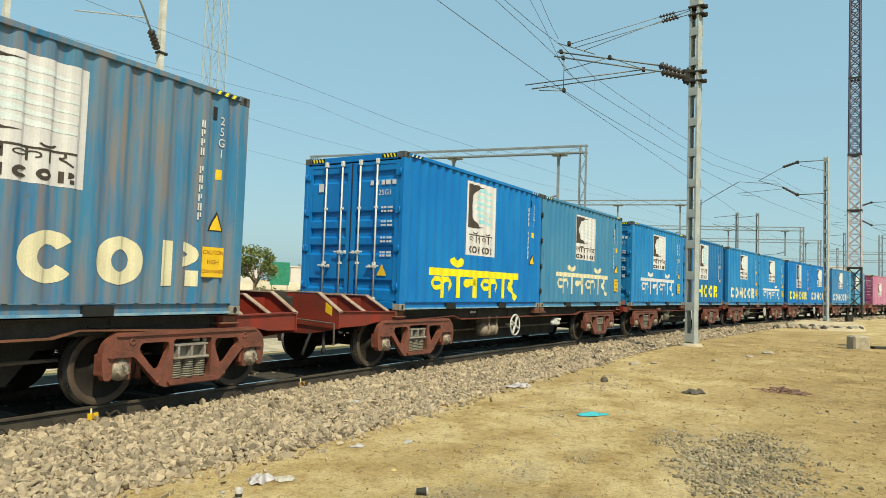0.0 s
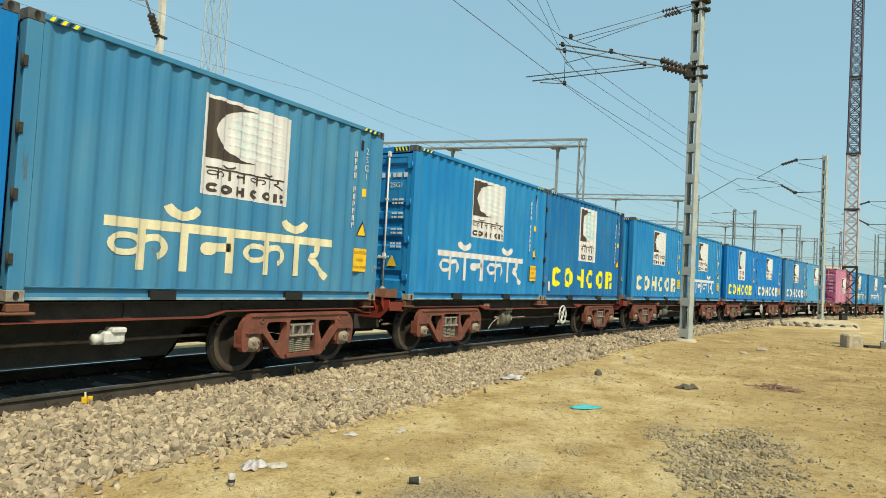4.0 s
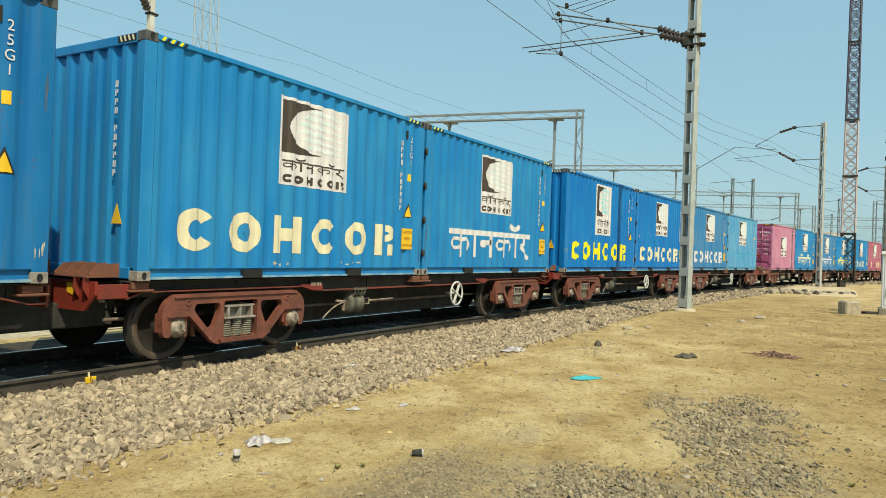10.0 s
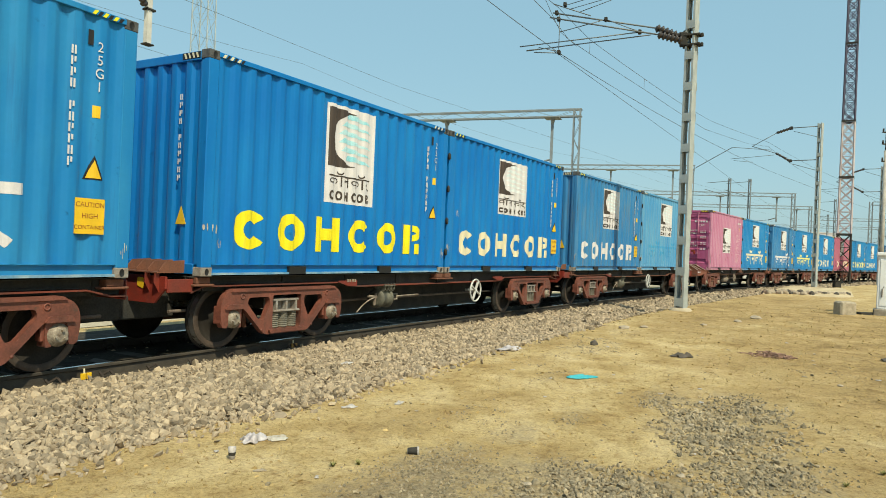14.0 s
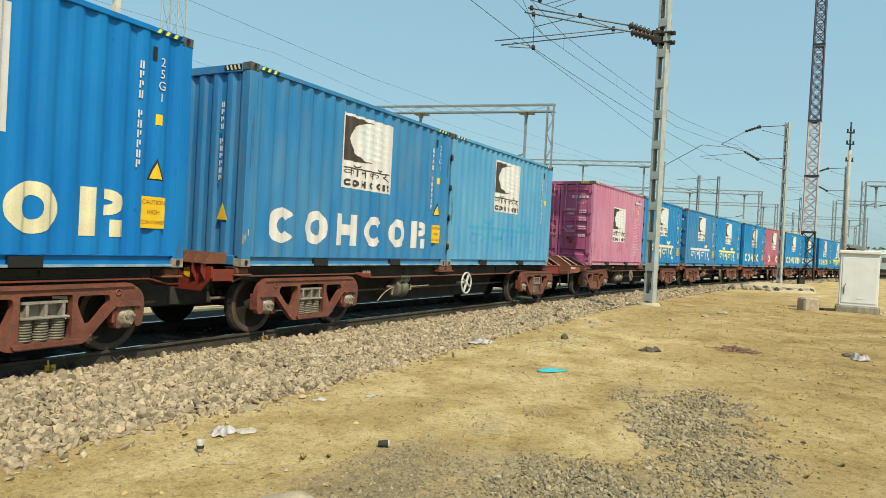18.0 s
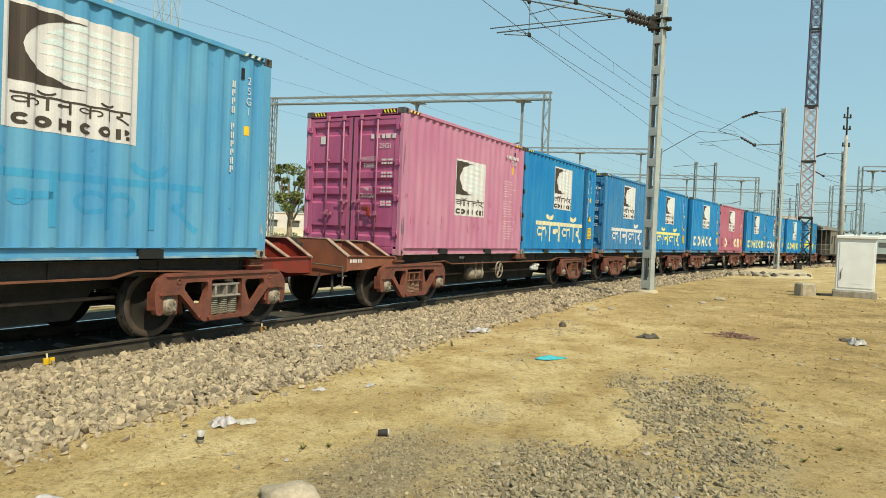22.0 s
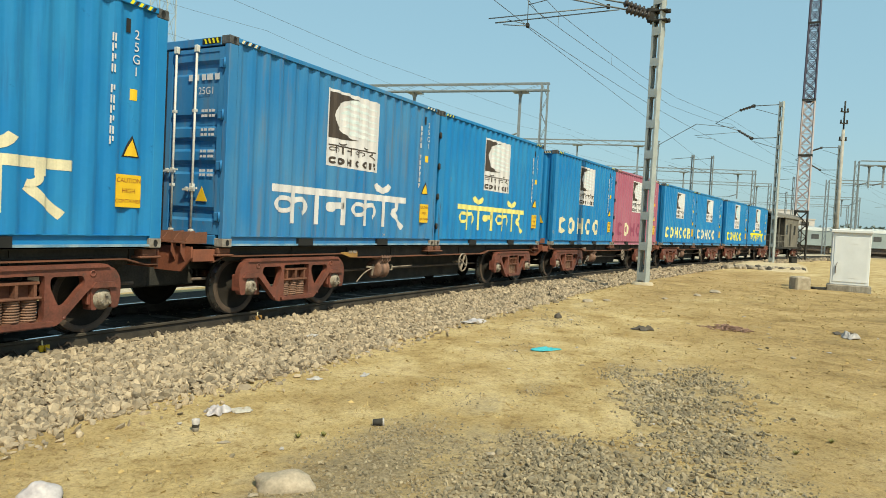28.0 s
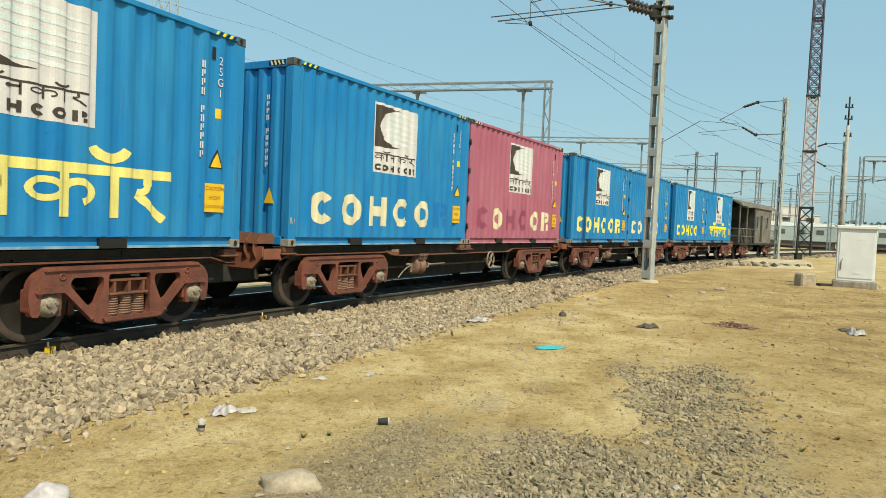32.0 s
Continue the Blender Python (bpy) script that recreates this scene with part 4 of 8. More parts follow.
    if doors:
        add_doors(c, end, M_GALV if col != "pink" else M_PINK_BAR, col)
    else:
        part("number_column", marks_column(11, 0.075, 0.05, 0.03), M_WHITE, c, "white stencilled bars", "end_no", pose(-CL / 2 - 0.001, -0.72, 2.35, 0, 0, -90), "stuff")
        part("warning_triangle", lambda bm: prism(bm, [(-0.10, 0), (0.10, 0), (0, 0.24)], -0.004, 0, "x"), M_ORANGE, c, "amber warning triangle", "end_tri", pose(-CL / 2 - 0.001, -0.80, 0.66))
    logo_parts(c, tall, 0.46 if col == "pink" else 0.0)
    if sign:
        style, m, keep = sign
        dx, dz = {0: (0.18, 0.0), 1: (0.0, -0.13), 3: (0.0, 0.05)}.get(i, (0.0, 0.0))
        pieces = round_marks(0.52 + dx, 5.18 + dx, 0.36, 0.90, keep) if style == "round" else hung_marks(0.97, 4.85, 0.38 + dz, 0.95 + dz, 0.15 if m == M_YELLOW else 0.115, keep)
        for j, piece in enumerate(pieces):
            part("painted_mark", painted(piece, 0.003 + 0.0008 * (j % 7)), m, c, "plain painted stroke or ring", (style, keep, m == M_YELLOW, dx, dz, j))
    # worn-off marks that still show as a tone in the paint
    gone = {8: None, 10: ("hung", (0.265, 0.775)), 15: ("round", "000001"), 16: ("round", "101100"), 18: ("round", "000001"), 19: ("round", "000001")}.get(i)
    if gone:
        pieces = round_marks(0.52, 5.18, 0.36, 0.90, gone[1]) if gone[0] == "round" else hung_marks(0.97, 4.85, 0.38, 0.95, 0.085, gone[1])
        for j, piece in enumerate(pieces):
            part("worn_mark", painted(piece, 0.0015 + 0.0006 * (j % 7)), GHOST[col], c, "worn-off mark in a darker tone", ("gone", gone, j))
    part("air_vent", painted([[(5.475, 2.50), (5.535, 2.50), (5.535, 2.66), (5.475, 2.66)]], 0.012), M_BLACK, c, "small dark air vent", "vent")
    if i % 2 == 0 and i:
        for z in (0.42, 1.05, 1.70, 2.36):
            part("hinge_lug", lambda bm: (box(bm, -0.022, 0.035, -0.014, 0.03, -0.055, 0.055, 0.005), rod(bm, (-0.022, -0.008, -0.07), (-0.022, -0.008, 0.07), 0.014, 8)), M_UNDER, c, "dark door hinge at the corner post", "hinge_lug", pose(-CL / 2 - 0.004, -CW / 2, z))
    for lx, z, w, hh in SCRAPES.get(i, ()):
        r = random.Random(int(lx * 100 + z * 1000))
        part("paint_scrape", painted(worn_shapes(r, lx, z, w, hh), 0.0018), M_SCRAPE if hh < 0.3 else M_GRIME, c, "bare scrape in the paint" if hh < 0.3 else "long rusty run in the paint", ("scrape", i, lx, z))
    # plates and stencils by the rear corner
    pd = -0.14 if i == 3 else 0.0
    bars_m = M_WHITE
    if col != "pink":
        part("number_column", marks_column(11, 0.092, 0.055, 0.024), bars_m, c, "white stencilled bars", "side_no", pose(5.30 + pd - CL / 2, -CW / 2 - 0.001, 2.44), "stuff")
    if col == "pink":
        near_text("25G1", 0.15, M_WHITE, c, 5.40, 2.36, 0.004)
    else:
        for j, sign_ch in enumerate("25G1"):
            near_text(sign_ch, 0.15, M_WHITE, c, 5.60 + pd, 2.485 - 0.142 * j, 0.004)
    if col != "pink":
        part("small_plate", painted([[(5.55, 1.73), (5.63, 1.73), (5.63, 1.86), (5.55, 1.86)]], 0.004), M_ORANGE, c, "small amber plate", "plate_s", pose(pd, 0, 0))
    if col != "pink" and i != 10:
        part("triangle_border", painted([[(5.475, 1.065), (5.695, 1.065), (5.585, 1.325)]], 0.004), M_BLACK, c, "black border of the triangle", "plate_b", pose(pd, 0, 0))
        part("warning_triangle", painted([[(5.505, 1.08), (5.665, 1.08), (5.585, 1.275)]], 0.008), M_ORANGE, c, "amber warning triangle", "plate_t", pose(pd, 0, 0))
    if col != "pink" and i not in (1, 4, 7, 10):
        part("caution_plate", lambda bm: box(bm, -0.17, 0.17, -CW / 2 - 0.006, -CW / 2 + 0.004, -0.19, 0.19), M_ORANGE, c, "amber height caution plate", "plate_c", pose(5.55 + pd - CL / 2, 0, 0.67))
        for k, (words, size) in enumerate((("CAUTION", 0.074), ("HIGH", 0.078), ("CONTAINER", 0.062))):
            near_text(words, size, M_CAUTION, c, 5.55 + pd, 0.79 - 0.12 * k, 0.008)
    if i == 4:
        part("paper_label", lambda bm: box(bm, 0, 0.11, -CW / 2 - 0.004, -CW / 2 + 0.004, 0, 0.25), M_GALV, c, "small white paper label", "paper", pose(0.26 - CL / 2, 0, 0.25))
    if col == "pink":
        for lx, z, w, hh in ((0.46, 0.72, 0.09, 0.24), (1.09, 0.70, 0.10, 0.26), (1.42, 0.66, 0.05, 0.16), (1.68, 0.70, 0.13, 0.32), (0.02 + POST, 1.15, 0.10, 0.22), (4.05, 1.18, 0.20, 0.30), (4.10, 0.80, 0.10, 0.24), (5.66, 0.95, 0.12, 0.22), (2.95, 0.62, 0.05, 0.30), (3.25, 0.60, 0.06, 0.34), (3.50, 0.62, 0.05, 0.26)):
            part("drip_stain", painted(worn_shapes(random.Random(int(lx * 100)), lx, z, w, hh), 0.0015), M_PINK_STAIN, c, "dull dark drip in the paint", ("stain", lx, z))
        part("small_plate", painted([[(5.30, 2.07), (5.41, 2.07), (5.41, 2.27), (5.30, 2.27)]], 0.004), M_ORANGE, c, "small amber plate", "plate_p")
        part("number_row", bars_table(9, 1, 0.066, 0.085, 0.14), M_WHITE, c, "white stencilled bars", "pinkno", pose(4.92 - CL / 2, -CW / 2 - 0.004, 2.46, 0, 0, 90) @ Matrix.Diagonal((1, -1, 1, 1)), "stuff")
        r = random.Random(24)
        lines = [(4.80, 5.20 + r.uniform(0.0, 0.38), 1.86 - 0.064 * j) for j in range(24) if j not in (7, 15)]
        part("small_print", painted([[(xa, z), (xb, z), (xb, z + 0.024), (xa, z + 0.024)] for xa, xb, z in lines], 0.002), M_PRINT, c, "faded white print bars", "print", None, "stuff")
    for x in (0.40, 5.68):
        for k in range(6):
            part("hazard_mark", lambda bm: prism(bm, [(0, 0), (0.04, 0), (0.075, 0.05), (0.035, 0.05)], -CW / 2 - 0.0135, -CW / 2 - 0.009), M_BLACK if k % 2 else M_CREAM if i % 3 == 1 else M_YELLOW, c, "", "hz", pose(x - 0.2 + 0.062 * k - CL / 2, 0, CH - 0.075))
    if not doors:
        part("hazard_backing", lambda bm: box(bm, -0.003, 0, -0.02, 0.32, -0.006, 0.076), M_BLACK, c, "", "hazard_back", pose(-CL / 2 - 0.001, -1.03, CH - 0.098))
        part("hazard_strip", hazard, M_CREAM, c, "cream and black warning strip", "hazard", pose(-CL / 2 - 0.007, -1.03, CH - 0.098))
    return c


containers = [container(i) for i in range(len(CARGO))]

# ---- wagons ----
HALF = CL + GAP_IN / 2          # from a wagon's middle to its containers' ends


def holed(bm, outer, holes, y0, y1):
    """A plate with openings, between y0 and y1."""
    loops = [[Vector((x, 0, z)) for x, z in lp] for lp in (outer, *holes)]
    flat = [v for lp in loops for v in lp]
    tris = tessellate_polygon(loops)
    for y, turn in ((y0, 1), (y1, -1)):
        vs = [bm.verts.new((v.x, y, v.z)) for v in flat]
        for t in tris:
            try:
                bm.faces.new([vs[i] for i in t][::turn])
            except ValueError:
                pass
    for lp in loops:
        n = len(lp)
        a, b = [bm.verts.new((v.x, y0, v.z)) for v in lp], [bm.verts.new((v.x, y1, v.z)) for v in lp]
        for i in range(n):
            bm.faces.new((a[i], a[(i + 1) % n], b[(i + 1) % n], b[i]))
    bmesh.ops.remove_doubles(bm, verts=bm.verts, dist=1e-5)


def rounded(pts, r=0.03, n=3):
    """Round the corners of an outline."""
    out = []
    for i, p in enumerate(pts):
        a, b = Vector(pts[i - 1]), Vector(pts[(i + 1) % len(pts)])
        p = Vector(p)
        u, w = (a - p), (b - p)
        k = min(r, u.length * 0.45, w.length * 0.45)
        s, e = p + u.normalized() * k, p + w.normalized() * k
        for j in range(n + 1):
            t = j / n
            out.append(tuple(s * (1 - t) ** 2 + p * 2 * t * (1 - t) + e * t ** 2))
    return out


def side_frame(bm):
    outer = [(-1.02, 0.81), (1.02, 0.81), (1.15, 0.77), (1.225, 0.66), (1.235, 0.50), (1.20, 0.31), (1.105, 0.31), (1.10, 0.50), (1.06, 0.575), (0.92, 0.585), (0.83, 0.55),
             (0.44, 0.165), (-0.44, 0.165), (-0.83, 0.55), (-0.92, 0.585), (-1.06, 0.575), (-1.10, 0.50), (-1.105, 0.31), (-1.20, 0.31), (-1.235, 0.50), (-1.225, 0.66), (-1.15, 0.77)]
    win = [(-0.74, 0.70), (-0.36, 0.70), (-0.35, 0.60), (-0.45, 0.38), (-0.55, 0.38), (-0.77, 0.62)]
    mid = [(-0.29, 0.72), (0.29, 0.72), (0.29, 0.27), (0.26, 0.225), (-0.26, 0.225), (-0.29, 0.27)]
    holed(bm, rounded(outer, 0.08, 4), [rounded(win, 0.07, 4), rounded([(-x, z) for x, z in win][::-1], 0.07, 4), rounded(mid, 0.03)], -0.10, -0.01)
    rim = [e for e in bm.edges if len(e.link_faces) == 2 and e.calc_face_angle(0) > 1.0 and max(v.co.y for v in e.verts) < -0.09]
    bmesh.ops.bevel(bm, geom=rim, offset=0.024, segments=3, affect="EDGES", clamp_overlap=True)
    # top flange with a rolled edge, cast bosses, the spring seat lip
    prism(bm, rounded([(-1.08, 0.785), (1.08, 0.785), (1.02, 0.825), (-1.02, 0.825)], 0.02, 2), -0.125, 0.06)
    for s in (-1, 1):
        for x0, x1, z in ((1.10, 1.22, 0.36), (0.86, 0.93, 0.30)):       # pedestal jaws
            prism(bm, rounded([(s * x0, z), (s * x1, z), (s * x1, 0.60), (s * x0, 0.60)][::s], 0.02, 2), -0.085, 0.05)
        lathe(bm, [(0, 0.04), (0.010, 0.04), (0.010, 0.024), (0, 0.024)], (s * 0.86, -0.10, 0.72), (0, -1, 0), 14)
    for x, z in ((-0.50, 0.235), (0.52, 0.25)):
        lathe(bm, [(0, 0), (0.012, 0.0), (0.012, 0.018), (0, 0.018)], (x, -0.10, z), (0, -1, 0), 8)
    prism(bm, rounded([(-0.36, 0.185), (0.36, 0.185), (0.38, 0.235), (-0.38, 0.235)], 0.02, 2), -0.145, -0.09)


def coil_spring(bm):
    prof = [(0, 0)]
    for k in range(8):
        z = k * 0.0285
        prof += [(z, 0.064), (z + 0.006, 0.086), (z + 0.019, 0.086), (z + 0.025, 0.064)]
    lathe(bm, prof + [(0.228, 0)], (0, -0.01, 0.243), (0, 0, 1), 14)


def bolster_end(bm):
    box(bm, -0.27, 0.27, -0.12, 0.10, 0.472, 0.50, 0.008)
    box(bm, -0.26, 0.26, -0.02, 0.10, 0.50, 0.66)
    for x in (-0.22, -0.02, 0.18):
        box(bm, x, x + 0.035, -0.11, -0.02, 0.50, 0.64)
    box(bm, -0.26, 0.24, -0.115, -0.02, 0.635, 0.66)


def axle_box(bm):
    prism(bm, rounded([(-0.10, 0.37), (-0.125, 0.48), (-0.16, 0.575), (0.16, 0.575), (0.125, 0.48), (0.10, 0.37)], 0.03), -0.07, 0.05)
    for s in (-1, 1):
        box(bm, s * 0.150 - 0.02, s * 0.150 + 0.02, -0.05, 0.05, 0.36, 0.56, 0.008)
    prism(bm, rounded([(-0.17, 0.555), (0.17, 0.555), (0.12, 0.62), (-0.12, 0.62)], 0.015), -0.125, 0.05)


def axle_cap(bm):
    lathe(bm, [(0, 0), (0, 0.066), (-0.010, 0.086), (-0.04, 0.092), (-0.05, 0.122), (-0.11, 0.122), (-0.12, 0.10)], (0, -1.26, 0), (0, -1, 0), 18)
    for k in range(3):
        a = radians(90 + 120 * k)
        rod(bm, (0.056 * math.cos(a), -1.255, 0.056 * math.sin(a)), (0.056 * math.cos(a), -1.285, 0.056 * math.sin(a)), 0.018, 6)


def wheel(bm):
    lathe(bm, [(0, 0), (0, 0.10), (0.03, 0.115), (0.05, 0.15), (0.06, 0.26), (0.03, 0.335), (0.005, 0.345), (0.0, 0.40), (0.006, 0.415), (0.09, 0.425), (0.10, 0.452), (0.125, 0.452), (0.130, 0.345), (0.10, 0.335), (0.105, 0.15), (0.16, 0.12), (0.17, 0.0)], (0, -0.915, 0), (0, 1, 0), 40)


def wheel_rim(bm):
    lathe(bm, [(0.012, 0.338), (-0.003, 0.346), (-0.003, 0.40), (0.004, 0.4165)], (0, -0.915, 0), (0, 1, 0), 40)


def tread(bm):
    lathe(bm, [(0.010, 0.4175), (0.086, 0.4265)], (0, -0.915, 0), (0, 1, 0), 40)


def bogie(w, x, old=True):
    """A cast two-axle bogie under wagon w; returns its wheelsets."""
    b = part("bogie", lambda bm: (box(bm, -0.22, 0.22, -0.98, 0.98, 0.50, 0.74, 0.02), lathe(bm, [(0, 0), (0, 0.2), (0.07, 0.2), (0.07, 0)], (0, 0, 0.74), (0, 0, 1), 16)), M_UNDER, w, "cast-steel bogie with coil springs", "bolster", pose(x, 0, 0))
    for side in (0, 1):
        f = pose(0, 0, 0, 0, 0, 180 * side)
        part("side_frame", side_frame, M_BOGIE, b, "red-brown cast side frame", "side_frame", f @ pose(0, -1.12, 0))
        for x in (-0.182, 0.0, 0.182):
            part("coil_spring", coil_spring, M_SPRING_RED if old else M_SPRING, b, "rusty coil spring" if old else "dusty grey coil spring", "spring", f @ pose(x, -1.10, 0))
        part("spring_seat", lambda bm: box(bm, -0.28, 0.28, -0.08, 0.08, 0.222, 0.245), M_RUST, b, "", "spring_seat", f @ pose(0, -1.10, 0))
        part("bolster_end", bolster_end, M_RUST if old else M_DUSTY_CAST, b, "" if old else "dusty pale bolster end", "bolster_end", f @ pose(0, -1.10, 0))
        for a in (-1, 1):
            part("axle_box", axle_box, M_BOGIE, b, "", "axle_box", f @ pose(a, -1.13, 0))
    part("brake_beam", lambda bm: [beam(bm, (s * 0.42, -0.9, 0.36), (s * 0.42, 0.9, 0.36), 0.08, 0.1) for s in (-1, 1)], M_UNDER, b, "", "brake_beam")
    for sx in (-1, 1):
        for sy in (-1, 1):
            part("brake_block", lambda bm: prism(bm, rounded([(-0.03, -0.17), (0.05, -0.17), (0.02, 0), (0.05, 0.17), (-0.03, 0.17)], 0.02), -0.045, 0.045), M_RUST, b, "", "brake_block", pose(sx * 0.535, sy * 0.865, 0.42, 0, 0, 0 if sx < 0 else 180))
    sets = []
    for a in (-1, 1):
        ws = part("wheelset", lambda bm: rod(bm, (0, -1.25, 0), (0, 1.25, 0), 0.075, 14), M_WHEEL, b, "steel wheels on an axle", "axle", pose(a, 0, 0.42))
        for side in (0, 1):
            f = pose(0, 0, 0, 0, 0, 180 * side)
            KIDS.append((part("wheel", wheel, M_WHEEL, None, "", "wheel"), ws, f))
            KIDS.append((part("wheel_rim", wheel_rim, M_RIM, None, "rusty wheel rim in a lighter, sunlit brown", "wheel_rim"), ws, f))
            KIDS.append((part("tread", tread, M_TREAD, None, "bright worn tread", "tread"), ws, f))
            KIDS.append((part("axle_cap", axle_cap, M_CAP, None, "dusty axle cap with three bolts", "axle_cap"), ws, f))
        sets.append(ws)
    return sets


KIDS = []


def flange_line(bm, xa, xb, front_pivot, rear_pivot):
    """Sole bar: a web in the shade of the load and a bottom flange that steps up over the bogies."""
    pts = [(xa, 0.80)]
    for p in (front_pivot, rear_pivot):
        pts += [(p - 1.75, 0.80), (p - 1.45, 0.875), (p + 1.35, 0.875), (p + 1.65, 0.80)]
    pts += [(xb, 0.80)]
    pts = [p for p in pts if xa <= p[0] <= xb]
    pts = sorted(pts, key=lambda p: p[0])
    for (x0, z0), (x1, z1) in zip(pts, pts[1:]):
        prism(bm, [(x0, z0), (x1, z1), (x1, z1 - 0.018), (x0, z0 - 0.018)], -1.15, -0.98)


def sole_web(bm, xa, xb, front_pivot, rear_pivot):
    """Set-back web and top flange of the sole bar, coloured black as shade under the load."""
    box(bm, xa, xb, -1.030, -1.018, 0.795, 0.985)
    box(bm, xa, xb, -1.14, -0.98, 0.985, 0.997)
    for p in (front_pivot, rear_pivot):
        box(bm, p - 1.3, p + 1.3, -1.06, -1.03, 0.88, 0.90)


M_DECK = mat("brown_deck_paint", (0.25, 0.085, 0.047), 0.75, 0, 0.3, 3, 40, 0.25, (0.165, 0.06, 0.037), 0.5, (0.10, 0.055, 0.035))


def a_end_plate(bm):
    """Low side channel of the coupler deck; origin at the containers' end, growing to -x."""
    prism(bm, [(0.35, 0.80), (0.35, 0.965), (-1.42, 0.99), (-1.42, 0.735), (-0.75, 0.75), (-0.45, 0.80)], -1.13, -1.10)
    prism(bm, [(0.35, 0.965), (-1.42, 0.99), (-1.42, 1.005), (0.35, 0.98)], -1.16, -1.02)


def a_end_rib(bm):
    """Cross plate of the deck with cut corners and a flat top flange."""
    prism(bm, [(-1.10, 0.80), (-1.10, 0.99), (-0.62, 1.24), (0.62, 1.24), (1.10, 0.99), (1.10, 0.80)], -0.012, 0.012, "x")


def rib_flange(bm, y0=1.12, y1=0.62, z0=0.985, z1=1.245):
    """Flat top flange that follows the cut corners of a cross plate."""
    for s in (-1, 1):
        prism(bm, [(s * y0, z0), (s * y1, z1), (s * y1, z1 + 0.017), (s * y0, z0 + 0.017)][::s], -0.05, 0.05, "x")
    box(bm, -0.05, 0.05, -y1, y1, z1, z1 + 0.017)


def a_headstock(bm):
    prism(bm, [(-1.15, 0.72), (-1.15, 0.985), (-0.66, 1.28), (0.66, 1.28), (1.15, 0.985), (1.15, 0.72), (0.5, 0.60), (-0.5, 0.60)], -1.45, -1.42, "x")



def b_headstock(bm):
    prism(bm, [(-1.13, 0.85), (-1.13, 1.0), (1.13, 1.0), (1.13, 0.85), (0.93, 0.66), (-0.93, 0.66)], -0.375, -0.345, "x")


def striker(bm):
    box(bm, -0.64, -0.378, -0.30, 0.30, 0.64, 1.0, 0.015)
    for y in (-0.25, 0.25):
        for z in (0.72, 0.82, 0.92):
            rod(bm, (-0.67, y, z), (-0.64, y, z), 0.022, 6)


def coupler(bm):
    box(bm, -0.60, 0.5, -0.11, 0.11, 0.66, 0.88, 0.03)
    prism(bm, rounded([(-0.60, -0.18), (-0.60, 0.20), (-0.84, 0.22), (-0.92, 0.06), (-0.80, -0.02), (-0.84, -0.18)], 0.04), 0.62, 0.95, "z")


def hose(bm):
    """Rubber hose that hangs from the headstock in a narrow loop."""
    pts = [(-1.40 - 0.16 * math.sin(math.pi * j / 10), -0.55 + 0.012 * j, 0.72 - 0.46 * math.sin(math.pi * j / 12)) for j in range(11)]
    bent_rod(bm, pts, 0.024, 8)


def handwheel(bm):
    n, R = 28, 0.235
    for i in range(n):
        a, b = 2 * math.pi * i / n, 2 * math.pi * (i + 1) / n
        rod(bm, (R * math.cos(a), 0, R * math.sin(a)), (R * math.cos(b), 0, R * math.sin(b)), 0.019, 6)
    for k in range(4):
        a = radians(62 + 90 * k)
        beam(bm, (0, 0, 0), (R * math.cos(a), 0, R * math.sin(a)), 0.022, 0.045, (0, 1, 0))
    rod(bm, (0, -0.03, 0), (0, 0.25, 0), 0.03, 8)


M_CYL = mat("grey_green_cylinder_paint", (0.15, 0.145, 0.11), 0.7, 0, 0.4, 6, 50, 0.2, (0.08, 0.075, 0.06))
M_RUSTGEAR = mat("rusty_brake_gear", (0.27, 0.16, 0.12), 0.8, 0, 0.4, 6, 50, 0.25, (0.15, 0.085, 0.06))
M_OLDAMBER = mat("faded_amber_paint", (0.42, 0.24, 0.05), 0.7, 0, 0.3, 5, 50, 0.1, (0.28, 0.15, 0.05))


def brake_cylinder(bm):
    """Short drum with end flanges, hung from the sole bar by a bolted bracket."""
    lathe(bm, [(-0.17, 0), (-0.17, 0.10), (-0.15, 0.178), (-0.12, 0.178), (-0.12, 0.155), (0.12, 0.155), (0.12, 0.178), (0.15, 0.178), (0.165, 0.09), (0.17, 0)], (0, 0, 0), (1, 0, 0), 20)
    box(bm, -0.17, 0.17, -0.20, 0.10, 0.225, 0.245)
    for x in (-0.12, -0.03, 0.06, 0.15):
        prism(bm, [(x - 0.03, 0.225), (x + 0.03, 0.225), (x + 0.02, 0.13), (x - 0.02, 0.13)], -0.15, 0.05)
        rod(bm, (x, -0.17, 0.16), (x, -0.17, 0.27), 0.014, 6)


def brake_rod(bm):
    rod(bm, (0.16, 0, 0.02), (0.28, -0.02, 0.02), 0.03, 8)
    for z in (-0.035, 0.06):
        beam(bm, (0.26, -0.02, z), (0.46, -0.03, z), 0.03, 0.015)
    for x in (0.26, 0.46):
        beam(bm, (x, -0.025, -0.035), (x, -0.025, 0.06), 0.03, 0.02)
    rod(bm, (0.46, -0.03, 0.02), (1.15, -0.05, 0.03), 0.014, 6)


